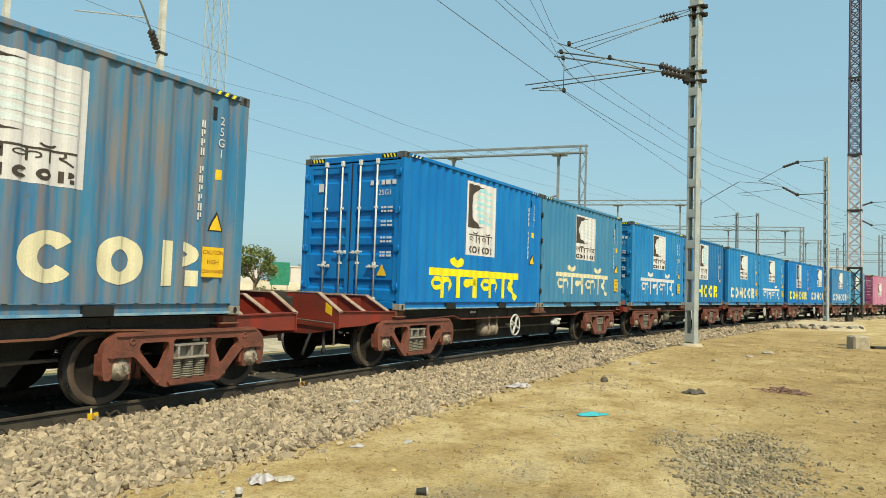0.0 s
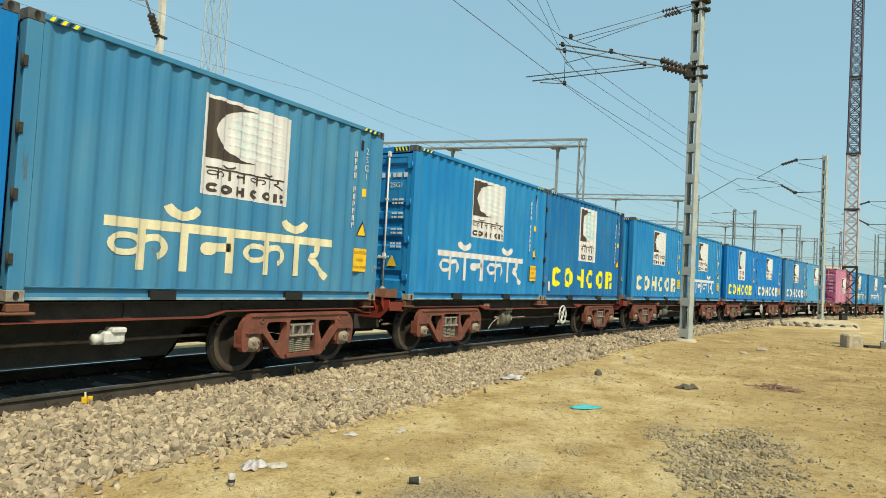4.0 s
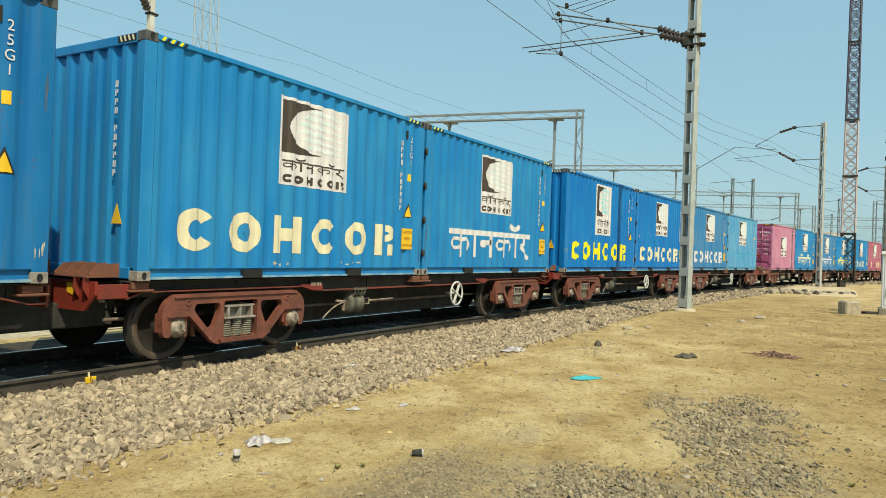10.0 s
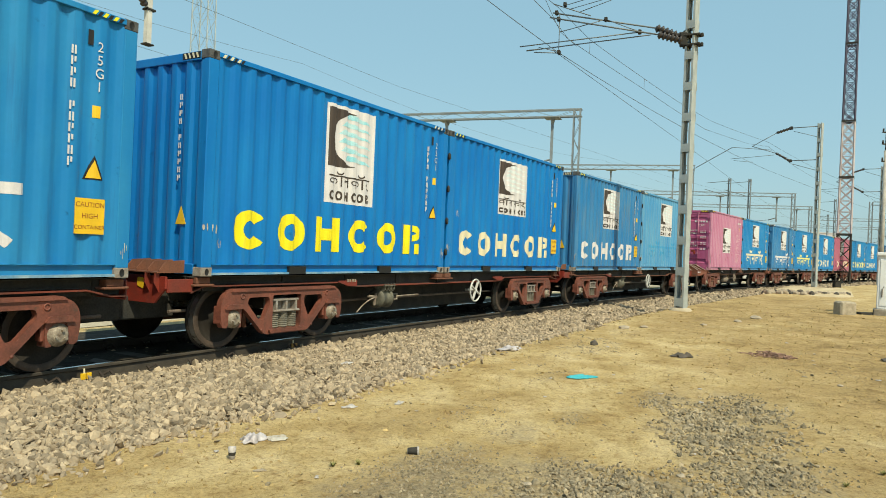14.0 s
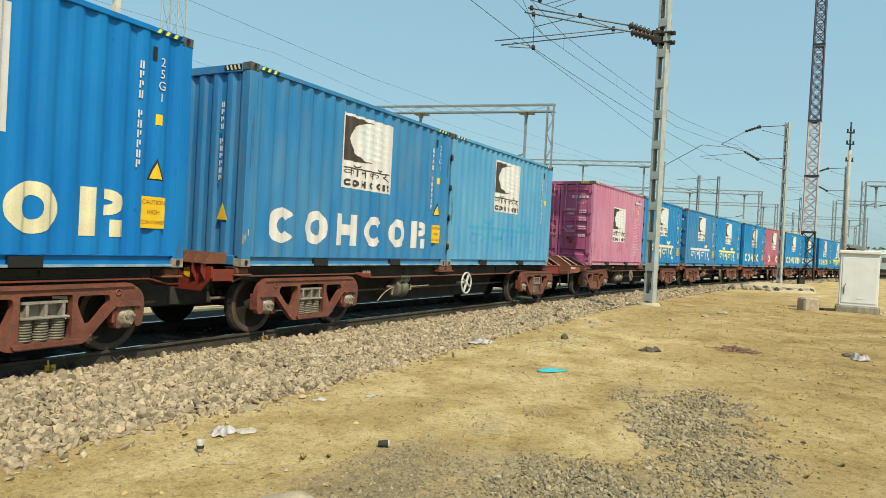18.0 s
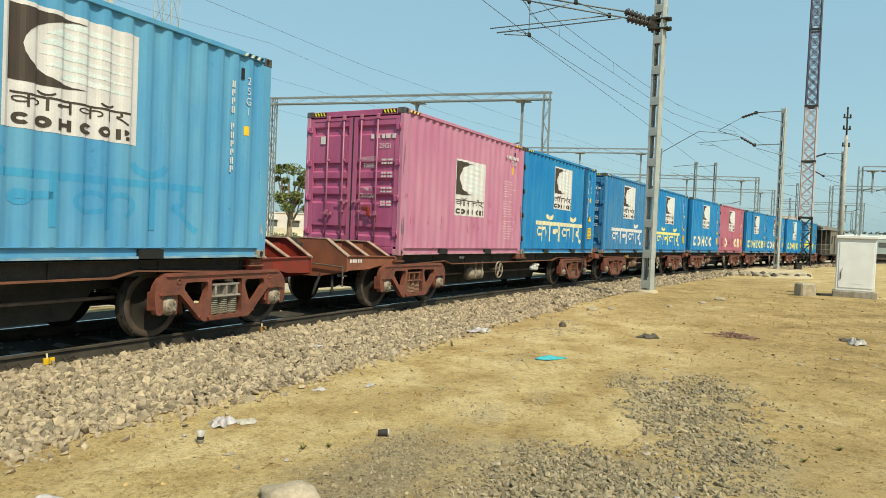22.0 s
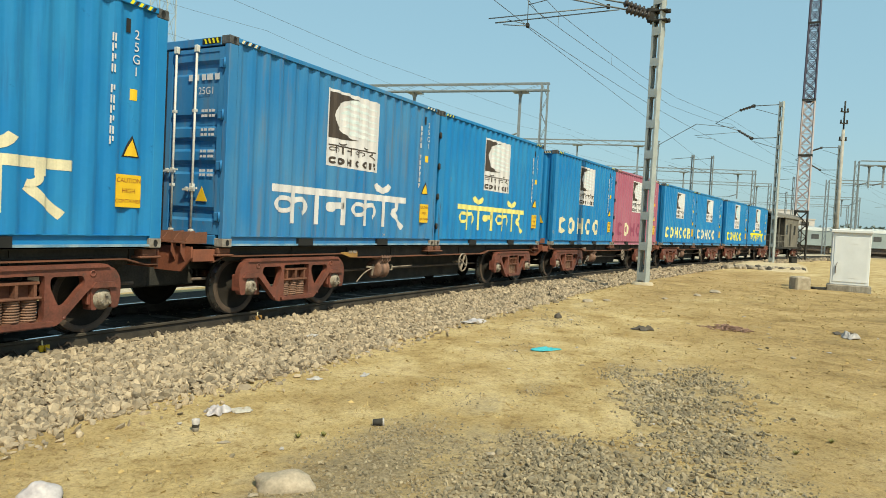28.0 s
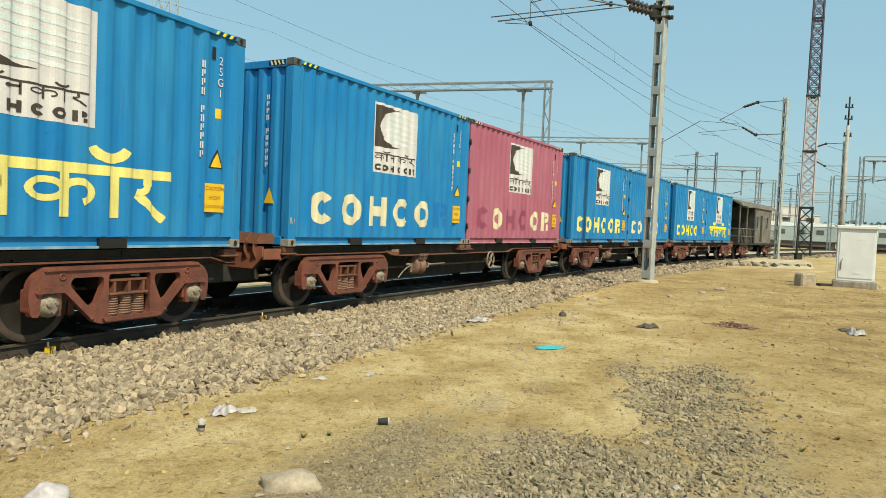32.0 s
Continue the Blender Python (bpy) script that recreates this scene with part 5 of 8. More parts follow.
def bent_rod(bm, pts, r, n=6):
    """One unbroken round rod through the points."""
    prev = None
    for i, p in enumerate(pts):
        d = (Vector(pts[min(i + 1, len(pts) - 1)]) - Vector(pts[max(i - 1, 0)])).normalized()
        u = d.cross(Vector((0, 1, 0))).normalized()
        w = d.cross(u)
        cur = [bm.verts.new(Vector(p) + (u * math.cos(k * 6.2832 / n) + w * math.sin(k * 6.2832 / n)) * r) for k in range(n)]
        if prev:
            for k in range(n):
                bm.faces.new((prev[k], prev[(k + 1) % n], cur[(k + 1) % n], cur[k])).smooth = True
        prev = cur


def brake_lever(bm):
    """Bent lever at the blind end of the cylinder."""
    bent_rod(bm, [(-0.16 - 0.085 * j, -0.03 - 0.01 * j, 0.02 - 0.0036 * j * j) for j in range(9)], 0.012)


def wagon(k):
    """Wagon k of the train; 0 is half out of sight in front. Odd ends carry the coupler decks."""
    a_front, a_rear = k in (1, 6), k in (0, 5, 10)
    w = thing("flat_wagon", "low red-oxide container flat wagon on two bogies" + (" with a coupler deck" if a_front or a_rear else ""), "wagon", group="wagons of the train")
    fp, rp = -4.49, 4.32
    if a_front:
        fp = -HALF + 0.68
    if a_rear:
        rp = HALF - 0.72
    fe, re = -HALF - 0.05, HALF + 0.05
    for side in (0, 1):
        p, q = (fp, rp) if side == 0 else (-rp, -fp)
        part("sole_bar", lambda bm: flange_line(bm, fe, re, p, q), M_SOLE if k in (1, 2, 3, 4) else M_RUST, w, "red-oxide bottom flange", ("sole", p, q), pose(0, 0, 0, 0, 0, 180 * side))
        part("sole_web", lambda bm: sole_web(bm, fe, re, p, q), M_UNDER, w, "web of the sole bar, blackened for the load's shade", ("soleweb", p, q), pose(0, 0, 0, 0, 0, 180 * side))
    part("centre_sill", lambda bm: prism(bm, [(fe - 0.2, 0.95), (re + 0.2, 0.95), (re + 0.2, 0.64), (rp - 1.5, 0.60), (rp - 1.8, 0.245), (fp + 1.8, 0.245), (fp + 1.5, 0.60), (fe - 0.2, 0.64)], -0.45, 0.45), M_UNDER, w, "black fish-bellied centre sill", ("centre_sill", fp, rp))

    for i in range(9):
        x = fe + 0.3 + i * (re - fe - 0.6) / 8
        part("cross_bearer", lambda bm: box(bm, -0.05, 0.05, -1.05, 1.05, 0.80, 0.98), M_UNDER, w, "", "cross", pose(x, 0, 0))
    part("train_pipe", lambda bm: (rod(bm, (fe, -0.72, 0.52), (re, -0.72, 0.52), 0.022, 8), rod(bm, (fp + 1.2, 0.35, 0.42), (rp - 1.2, 0.35, 0.42), 0.03, 8)), M_TANK, w, "dusty brake pipes", ("pipe", a_front, a_rear))
    for x in (fe + 0.16, -0.16, 0.16, re - 0.16):
        for y in (-1.08, 1.08):
            part("twist_lock", lambda bm: (box(bm, -0.11, 0.11, -0.10, 0.10, 0.90, 0.985, 0.01), box(bm, -0.16, 0.16, -0.13, 0.05, 0.87, 0.90, 0.01)), M_RUST, w, "", "lock", pose(x, y, 0, 0, 0, 0 if y < 0 else 180))
    for end, x, s in ((a_front, fe, 1), (a_rear, re, -1)):
        f = pose(x, 0, 0, 0, 0, 0 if s == 1 else 180)
        if end and s == -1:
            f = f @ Matrix.Diagonal((0.84, 1, 1, 1))
        red = M_RED if k in (0, 1, 5) else M_DECK
        if end:
            part("deck_channel", a_end_plate, red, w, "low side channel of the deck", "adeck", f)
            part("deck_channel", a_end_plate, red, w, "low side channel of the deck", "adeck", f @ Matrix.Diagonal((1, -1, 1, 1)))
            part("deck_plate", lambda bm: box(bm, -1.40, 0.3, -1.05, 1.05, 0.80, 0.83), red, w, "deck plate", "adeckplate", f)
            for x in (-0.12, -0.78):
                part("cross_plate", a_end_rib, red, w, "cross plate with cut corners", "arib", f @ pose(x, 0, 0))
                part("plate_flange", rib_flange, M_FLANGE, w, "dusty top flange", "ribfl", f @ pose(x, 0, 0))
            for y in (-0.5, 0.5):
                part("deck_rib", lambda bm: box(bm, -1.42, -0.1, -0.012, 0.012, 0.83, 1.20), red, w, "lengthwise deck rib", "alrib", f @ pose(0, y, 0))
            part("headstock", a_headstock, red, w, "headstock plate with cut corners", "ahead", f)
            part("plate_flange", lambda bm: rib_flange(bm, 1.16, 0.66, 0.985, 1.285), M_FLANGE, w, "dusty top flange", "headfl", f @ pose(-1.41, 0, 0))
            part("coupler", coupler, M_UNDER, w, "grimy knuckle coupler", "coupler", f @ pose(-1.05, 0, 0.33))
            for y in (-0.2, -0.05, 0.1):
                part("load_stop", lambda bm: prism(bm, [(-0.02, 0.99), (-0.02, 1.28), (-0.16, 1.10), (-0.16, 0.99)], 0, 0.03), M_RUST, w, "", "stop", f @ pose(0, y, 0))
            part("air_hose", hose, M_GASKET, w, "black rubber air hose", "hose", f)
            if k == 6 and s == 1:
                part("stencil", bars_table(5, 1, 0.06, 0.06, 0.1), M_WHITE, w, "white stencilled bars", "deck_stencil", f @ pose(-1.34, -1.1305, 0.875, 0, 0, 90) @ Matrix.Diagonal((1, -1, 1, 1)), "stuff")
            if k == 1:
                part("deck_plate_mark", lambda bm: prism(bm, [(-1.0, 1.06), (-0.86, 1.14), (-0.86, 0.98), (-1.0, 0.92)], -1.4575, -1.4515, "x"), M_ORANGE, w, "amber painted mark on the headstock", "deckmark", f)
            part("air_hose", lambda bm: lathe(bm, [(0, 0), (0, 0.024), (0.36, 0.024), (0.37, 0.036), (0.45, 0.036), (0.45, 0)], (-1.38, -0.78, 0.74), (0, 0, -1), 8), M_GASKET, w, "black rubber air hose", "hose2", f)
            part("uncoupling_lever", lambda bm: (rod(bm, (-1.50, -1.1, 0.80), (-1.50, -0.15, 0.84), 0.014, 6), rod(bm, (-1.50, -1.1, 0.80), (-1.52, -1.12, 0.45), 0.014, 6)), M_TANK, w, "", "lever", f)
        else:
            red = M_RED if k < 6 else M_DECK
            part("drawbar", lambda bm: box(bm, -0.56, 0.2, -0.10, 0.10, 0.64, 0.84, 0.02), M_UNDER, w, "", "drawbar", f)
            part("draft_gear", lambda bm: box(bm, -0.50, 0.32, -0.42, 0.42, 0.41, 0.72, 0.02), M_UNDER, w, "greasy black draft gear", "draft_gear", f)
            if s == 1:
                part("headstock", b_headstock, red, w, "headstock plate with cut lower corners", "bhead", f)
                part("striker", striker, M_RUST, w, "rusty striker casting with bolts", "striker", f)
                for m in (f, f @ Matrix.Diagonal((1, -1, 1, 1))):
                    part("side_channel", lambda bm: box(bm, -0.342, 0.03, -1.14, -1.10, 0.80, 0.965, 0.006), red, w, "", "bchannel", m)
                    part("shelf", lambda bm: box(bm, -0.44, -0.05, -1.06, -0.30, 1.04, 1.055), M_RUST, w, "rusty shelf over the headstock", "bshelf", m)
                    for y in (-1.05, -0.82, -0.60, -0.38):
                        part("rib", lambda bm: prism(bm, [(-0.04, 1.056), (-0.04, 1.20), (-0.30, 1.185), (-0.40, 1.08), (-0.40, 1.056)], 0, 0.018), M_RUST, w, "", "brib", m @ pose(0, y, 0))
                    for y in (-1.02, -0.84):
                        part("gusset", lambda bm: prism(bm, [(-0.377, 1.038), (-0.44, 1.038), (-0.45, 0.92), (-0.377, 0.80)], 0, 0.02), red, w, "", "bgusset", m @ pose(0, y, 0))
                if k < 6:
                    part("plate_mark", lambda bm: prism(bm, rounded([(-0.72, 0.83), (-0.72, 0.97), (-0.60, 0.97), (-0.60, 0.86)], 0.02, 2), -0.383, -0.377, "x"), M_ORANGE, w, "amber painted mark on the headstock", "bmark", f)
            else:
                part("headstock", lambda bm: box(bm, -0.06, -0.03, -1.10, 1.10, 0.74, 0.97, 0.01), red, w, "headstock plate", "rhead", f)
    hx = -1.40 if a_front else 0.97 if a_rear else 1.33
    part("handbrake_wheel", handwheel, M_GREYPAINT if k < 6 else M_GEAR, w, "pale grey four-spoke handbrake wheel" if k < 6 else "small dusty handbrake wheel", "handwheel", pose(hx, -1.20, 0.61) @ Matrix.Diagonal((1, 1, 1, 1) if k < 6 else (0.85, 1, 0.85, 1)))
    tx = hx - 0.82 if a_front else -1.60 if a_rear else -1.85
    if a_front:
        part("air_tank", lambda bm: (lathe(bm, [(-0.36, 0), (-0.34, 0.10), (-0.28, 0.15), (0.28, 0.15), (0.34, 0.10), (0.36, 0)], (0, 0, 0), (1, 0, 0), 18), box(bm, -0.2, -0.16, -0.16, 0.16, -0.1, 0.3), box(bm, 0.16, 0.2, -0.16, 0.16, -0.1, 0.3)), M_GEAR, w, "dusty cylindrical air tank", "tank", pose(tx, -0.90, 0.52))
        part("brake_valve", lambda bm: (box(bm, -0.13, 0.13, -0.09, 0.09, -0.06, 0.09, 0.03), box(bm, -0.06, 0.12, -0.12, 0.06, 0.06, 0.13, 0.02), lathe(bm, [(-0.05, 0), (-0.05, 0.06), (0.05, 0.06), (0.05, 0)], (-0.18, 0, 0), (1, 0, 0), 12)), M_GREYPAINT, w, "pale grey brake valve", "valve", pose(1.27, -1.06, 0.58))
    else:
        part("brake_cylinder", brake_cylinder, M_CYL if k < 7 else M_RUSTGEAR, w, "dusty brake cylinder on a bracket" if k < 7 else "rusty brake cylinder on a bracket", "cylinder", pose(tx, -0.98, 0.55))
        part("brake_rod", brake_rod, M_GEAR, w, "thin push rod with a clevis", "brake_rod", pose(tx, -0.98, 0.55))
        part("brake_lever", brake_lever, M_GEAR, w, "thin bent brake lever", "brake_lever", pose(tx, -0.98, 0.55))
        part("slack_rod", lambda bm: rod(bm, (-0.15, -0.02, 0.03), (-0.45, -0.05, 0.05), 0.022, 6), M_GEAR, w, "", "slack_rod", pose(tx, -0.98, 0.55))
        part("fulcrum", lambda bm: beam(bm, (-0.24, -0.03, -0.12), (-0.20, -0.03, 0.09), 0.03, 0.04), M_GEAR, w, "", "fulcrum", pose(tx, -0.98, 0.55))
        part("name_board", lambda bm: prism(bm, [(0, 0.80), (0.20, 0.80), (0.20, 0.895), (-0.28, 0.895), (-0.28, 0.87)], -1.165, -1.15), M_OLDAMBER if k == 7 else M_RED if k < 7 else M_RUST, w, "painted board on the sole bar", "name_board", pose(-3.0, 0, 0))
        if k in (2, 3, 4):
            part("name_board", lambda bm: prism(bm, [(0, 0.80), (0.20, 0.80), (0.20, 0.895), (-0.28, 0.895), (-0.28, 0.87)], -1.165, -1.15), M_RED, w, "painted board on the sole bar", "name_board", pose(2.5, 0, 0))
    part("stencil", bars_table(4, 1, 0.05, 0.05, 0.1), M_WHITE if a_front else M_GEAR, w, "white stencilled bars", "stencil", pose(fp + (2.2 if a_front else 1.42), -1.034 if a_front else -1.168, 0.90 if a_front else 0.87, 0, 0, 90) @ Matrix.Diagonal((1, -1, 1, 1)), "stuff")
    sets = bogie(w, fp, k > 5) + bogie(w, rp, k > 5)
    return w, sets


wagons = [wagon(k) for k in range(11)]

# ---- brake van ----
VAN_GAP, VAN_L = 1.6, 11.2
M_VAN = mat("weathered_olive_steel", (0.20, 0.185, 0.155), 0.75, 0, 0.35, 2, 40, 0.2, (0.115, 0.105, 0.088), 0.6, (0.10, 0.06, 0.04))
M_GLASS = mat("dusty_dark_glass", (0.02, 0.025, 0.03), 0.15, 0, 0.2, 4, 40, 0.0, spec=0.6)
van = thing("brake_van", "weathered olive-grey brake van with open verandahs", "brake van")


def van_cabin(bm):
    """Cabin walls with window and door openings on both long sides."""
    for y0, y1 in ((-1.38, -1.33), (1.33, 1.38)):
        holed(bm, [(-1.6, 1.0), (3.6, 1.0), (3.6, 3.45), (-1.6, 3.45)],
              [[(-1.2, 2.05), (-0.5, 2.05), (-0.5, 2.85), (-1.2, 2.85)], [(0.1, 1.08), (0.8, 1.08), (0.8, 2.95), (0.1, 2.95)], [(1.7, 2.05), (2.5, 2.05), (2.5, 2.85), (1.7, 2.85)]], y0, y1)
    box(bm, 3.55, 3.6, -1.33, 1.33, 1.0, 3.45)


part("cabin", van_cabin, M_VAN, van, "riveted steel cabin with openings")
part("roof", lambda bm: prism(bm, [(-1.48, 3.42), (-1.40, 3.60), (-0.8, 3.86), (0, 3.95), (0.8, 3.86), (1.40, 3.60), (1.48, 3.42), (1.42, 3.42), (0.8, 3.78), (0, 3.87), (-0.8, 3.78), (-1.42, 3.42)], -5.55, 5.55, "x"), M_VAN, van, "curved steel roof")
part("deck", lambda bm: (box(bm, -5.6, 5.6, -1.38, 1.38, 0.86, 1.0), box(bm, -5.5, 5.5, -0.3, 0.3, 0.5, 0.86)), M_UNDER, van, "dark underframe")
# wall coloured black to carry the shade of the roof
part("end_wall", lambda bm: box(bm, -1.6, -1.55, -1.33, 1.33, 1.0, 3.45), M_UNDER, van, "verandah end wall, darkened for the roof's shade")
part("locker", lambda bm: box(bm, -2.6, -1.65, -1.2, 0.4, 1.0, 2.0, 0.02), M_UNDER, van, "dark locker on the verandah")
for vx in (-0.85, 2.1):
    part("window_pane", lambda bm: box(bm, -0.36, 0.36, -1.345, -1.335, 2.04, 2.86), M_GLASS, van, "dark dusty pane", "van_pane", pose(vx, 0, 0))
part("door", lambda bm: (box(bm, 0.09, 0.81, -1.34, -1.31, 1.06, 2.96), box(bm, 0.2, 0.7, -1.346, -1.34, 2.1, 2.8)), M_UNDER, van, "dark side door")
for vx in (-5.45, -3.5, 5.45):
    for vy in (-1.32, 1.32):
        part("verandah_post", lambda bm: box(bm, -0.035, 0.035, -0.035, 0.035, 1.0, 3.5), M_VAN, van, "", "van_post", pose(vx, vy, 0))
    for vz in (1.45, 1.95):
        part("verandah_rail", lambda bm: box(bm, -0.02, 0.02, -1.3, 1.3, -0.02, 0.02), M_VAN, van, "", "van_rail", pose(vx, 0, vz))
for vx in (-4.45, 4.45):
    for vz in (1.45, 1.95):
        part("side_rail", lambda bm: box(bm, -1.0, 2.8 if vx < 0 else 1.0, -0.02, 0.02, -0.02, 0.02), M_VAN, van, "", ("van_srail", vx), pose(vx, -1.34, vz))
    for k in range(9 if vx < 0 else 5):
        part("rail_bar", lambda bm: box(bm, -0.012, 0.012, -0.012, 0.012, 1.0, 1.95), M_VAN, van, "", "van_bar", pose(vx - 0.8 + 0.4 * k, -1.34, 0))
    part("footstep", lambda bm: (box(bm, -0.3, 0.3, -1.45, -1.2, 0.45, 0.48), box(bm, -0.28, -0.24, -1.3, -1.26, 0.46, 0.9), box(bm, 0.24, 0.28, -1.3, -1.26, 0.46, 0.9)), M_VAN, van, "", "van_step", pose(vx, 0, 0))
part("air_tank", lambda bm: lathe(bm, [(-0.6, 0), (-0.58, 0.2), (0.58, 0.2), (0.6, 0)], (0, -0.7, 0.62), (1, 0, 0), 14), M_TANK, van)
van_sets = bogie(van, -3.6) + bogie(van, 3.6)


# ---- overhead line masts ----
def battened_mast(label, x, y, z0, h, w, material, turn=0.0, step=1.0, spin=-14.0, name="catenary_mast"):
    """Two channels joined by batten plates, on a concrete footing."""
    m = thing(name, label, "mast", pose(x, y, z0, 0, 0, turn), "catenary masts")
    for s in (-1, 1):
        part("channel", lambda bm: (box(bm, -0.006, 0.006, -0.13, 0.13, -0.4, h), box(bm, -0.055, -0.006, -0.13, -0.12, -0.4, h), box(bm, -0.055, -0.006, 0.12, 0.13, -0.4, h)), material, m, "", ("channel", h), pose(0, 0, 0, 0, 0, 90 + spin) @ pose(s * w / 2, 0, 0, 0, 0, 0 if s > 0 else 180))
    n = max(2, int(h / step))
    for i in range(n):
        for s in (-1, 1):
            part("batten_plate", lambda bm: box(bm, -w / 2 - 0.015, w / 2, -0.006, 0.006, 0, 0.24), material, m, "", ("batten", w), pose(0, 0, 0, 0, 0, 90 + spin) @ pose(0, s * 0.137, 0.12 + i * (h - 0.45) / (n - 1)))
    return m


def insulator(bm, p, q, r=0.09, n=6, core=0.045):
    """A ribbed insulator between two points."""
    p, q = Vector(p), Vector(q)
    L = (q - p).length
    prof = [(0, 0), (0, core)]
    for i in range(n):
        a, b = L * (i + 0.15) / n, L * (i + 0.85) / n
        prof += [(a, core), (a + (b - a) * 0.35, r), (a + (b - a) * 0.65, r), (b, core)]
    prof += [(L, core), (L, 0)]
    lathe(bm, prof, p, (q - p), 10)


def tube(name, parent, p, q, r, material=None, label=""):
    return part(name, lambda bm: rod(bm, p, q, r, 8), material or M_STEEL, parent, label)


M_FOOT = mat("dusty_footing_concrete", (0.50, 0.43, 0.32), 0.95, 0, 0.3, 5, 40, 0.4, (0.40, 0.33, 0.23))
mast1 = battened_mast("galvanised battened steel mast on a round concrete footing", 21.22, 3.38, 0.30, 14.0, 0.27, M_STEEL, -4.0, 0.85)
tagged(part("footing", lambda bm: lathe(bm, [(0, 0), (0, 0.34), (0.12, 0.33), (0.19, 0.27), (0.20, 0)], (0, 0, -0.12), (0, 0, 1), 20), M_FOOT, mast1), "round concrete footing")


def cantilever(m, swivel):
    """Swivelling bracket of thin tubes and porcelain; (u, z) along its own arm."""
    f = pose(0, 0, 0, 0, 0, swivel)

    def arm(name, a, b, r, label="", x=0.0):
        part(name, lambda bm: rod(bm, (x, a[0], a[1]), (x, b[0], b[1]), r, 8), M_WIRE, m, label, m=f)

    for x, a, b in ((0.05, (0.30, 8.06), (1.02, 8.37)), (-0.05, (0.26, 7.92), (0.95, 8.13))):
        part("insulator", lambda bm: insulator(bm, (x, a[0], a[1]), (x, b[0], b[1]), 0.125, 6, 0.075), M_INSUL, m, "brown ribbed porcelain insulator", m=f)
    arm("bracket_tube", (1.0, 8.36), (4.12, 9.02), 0.024, x=0.05)
    arm("bracket_tube", (0.93, 8.13), (4.20, 8.85), 0.024, x=-0.05)
    arm("registration_tube", (1.40, 8.26), (5.12, 8.00), 0.018)
    arm("registration_tube", (1.15, 8.18), (4.92, 7.88), 0.018, x=0.08)
    arm("strut", (2.49, 8.70), (1.50, 8.27), 0.014)
    arm("strut", (2.49, 8.70), (3.90, 8.39), 0.014)
    arm("dropper", (3.90, 9.00), (3.89, 7.76), 0.012)
    arm("steady_arm", (4.66, 7.80), (3.88, 7.74), 0.016)
    arm("steady_arm", (4.90, 7.87), (4.50, 7.90), 0.016)
    arm("steady_arm", (4.52, 7.95), (3.95, 7.80), 0.012)
    arm("top_tube", (4.10, 9.28), (2.95, 8.84), 0.016)
    for a, b, c, d in (((0.10, 10.02), (0.60, 9.93), (1.05, 9.84), (3.71, 9.22)), ((0.10, 9.86), (0.48, 9.78), (0.98, 9.68), (3.62, 9.08)), ((0.10, 9.98), (0.55, 9.84), (0.94, 9.73), (3.32, 8.97))):
        arm("stay", a, b, 0.012)
        part("insulator", lambda bm: insulator(bm, (0, *b), (0, *c), 0.055, 5, 0.02), M_INSUL, m, "small brown insulator", m=f)
        arm("stay", c, d, 0.011)
    for u, z in ((4.0, 9.0), (3.93, 8.80), (2.49, 8.70), (1.48, 8.26), (3.88, 7.76), (3.75, 9.24)):
        part("tube_clamp", lambda bm: box(bm, -0.07, 0.09, u - 0.05, u + 0.05, z - 0.06, z + 0.06, 0.015), M_UNDER, m, "", m=f)
    for z in (7.78, 8.06, 9.78, 10.02):
        part("mast_clamp", lambda bm: (box(bm, -0.17, 0.17, -0.27, 0.20, z - 0.025, z + 0.025, 0.01), box(bm, -0.05, 0.05, -0.33, -0.26, z - 0.06, z + 0.05, 0.015)), M_UNDER, m, "dark bracket clamp")
    part("swivel_block", lambda bm: (box(bm, -0.11, 0.11, 0.12, 0.34, 7.76, 8.16, 0.03), rod(bm, (0, 0.2, 7.70), (0, 0.2, 8.22), 0.045, 8)), M_UNDER, m, "dark swivel of the bracket", m=f)


cantilever(mast1, 14.2)
mast2 = battened_mast("galvanised battened mast beside the stone kerb", 51.5, -0.10, 0.30, 10.8, 0.27, M_STEEL, -11, 0.9)


def far_cantilever(m, k, z_top, z_low, z_mess):
    """Two level arms with stays, each carrying an insulator and a thin tube to the messenger wire."""
    for z in (z_top, z_low):
        s = 1 if z < z_mess else -1
        mid, end = (0, 1.75 * k, z), (0, 2.65 * k, z + (z_mess - z) * (0.5 if s > 0 else 0.24))
        tube("bracket_tube", m, (0, 0.1, z), mid, 0.030, M_WIRE)
        tube("stay", m, (0, 0.1, z - 0.72), (0, 1.6 * k, z - 0.22), 0.018, M_WIRE)
        for x in (-0.06, 0.06):
            part("insulator", lambda bm: insulator(bm, (x, mid[1], mid[2]), (x, end[1], end[2] - 0.06 * x), 0.085, 5, 0.05), M_INSUL, m, "dark ribbed insulator")
        tube("bracket_tube", m, end, (0, 4.2 * k, z_mess), 0.022, M_WIRE)
        part("tube_clamp", lambda bm: box(bm, -0.09, 0.09, 1.66 * k, 1.84 * k, z - 0.1, z + 0.1, 0.02), M_UNDER, m)
    tube("registration_tube", m, (0, 2.7 * k, z_low + 0.45), (0, 5.6 * k, z_low + 0.32), 0.016, M_WIRE)
    tube("steady_arm", m, (0, 5.4 * k, z_low + 0.20), (0, 4.1 * k, z_low + 0.02), 0.014, M_WIRE)


far_cantilever(mast2, 1.0, 10.6, 8.4, 9.52)

# ---- wires of the running track: straight from support to support ----
SUP = [-34.0, -7.0, 21.4, 51.6, 82.0, 112.0, 142.0, 175.0, 210.0]


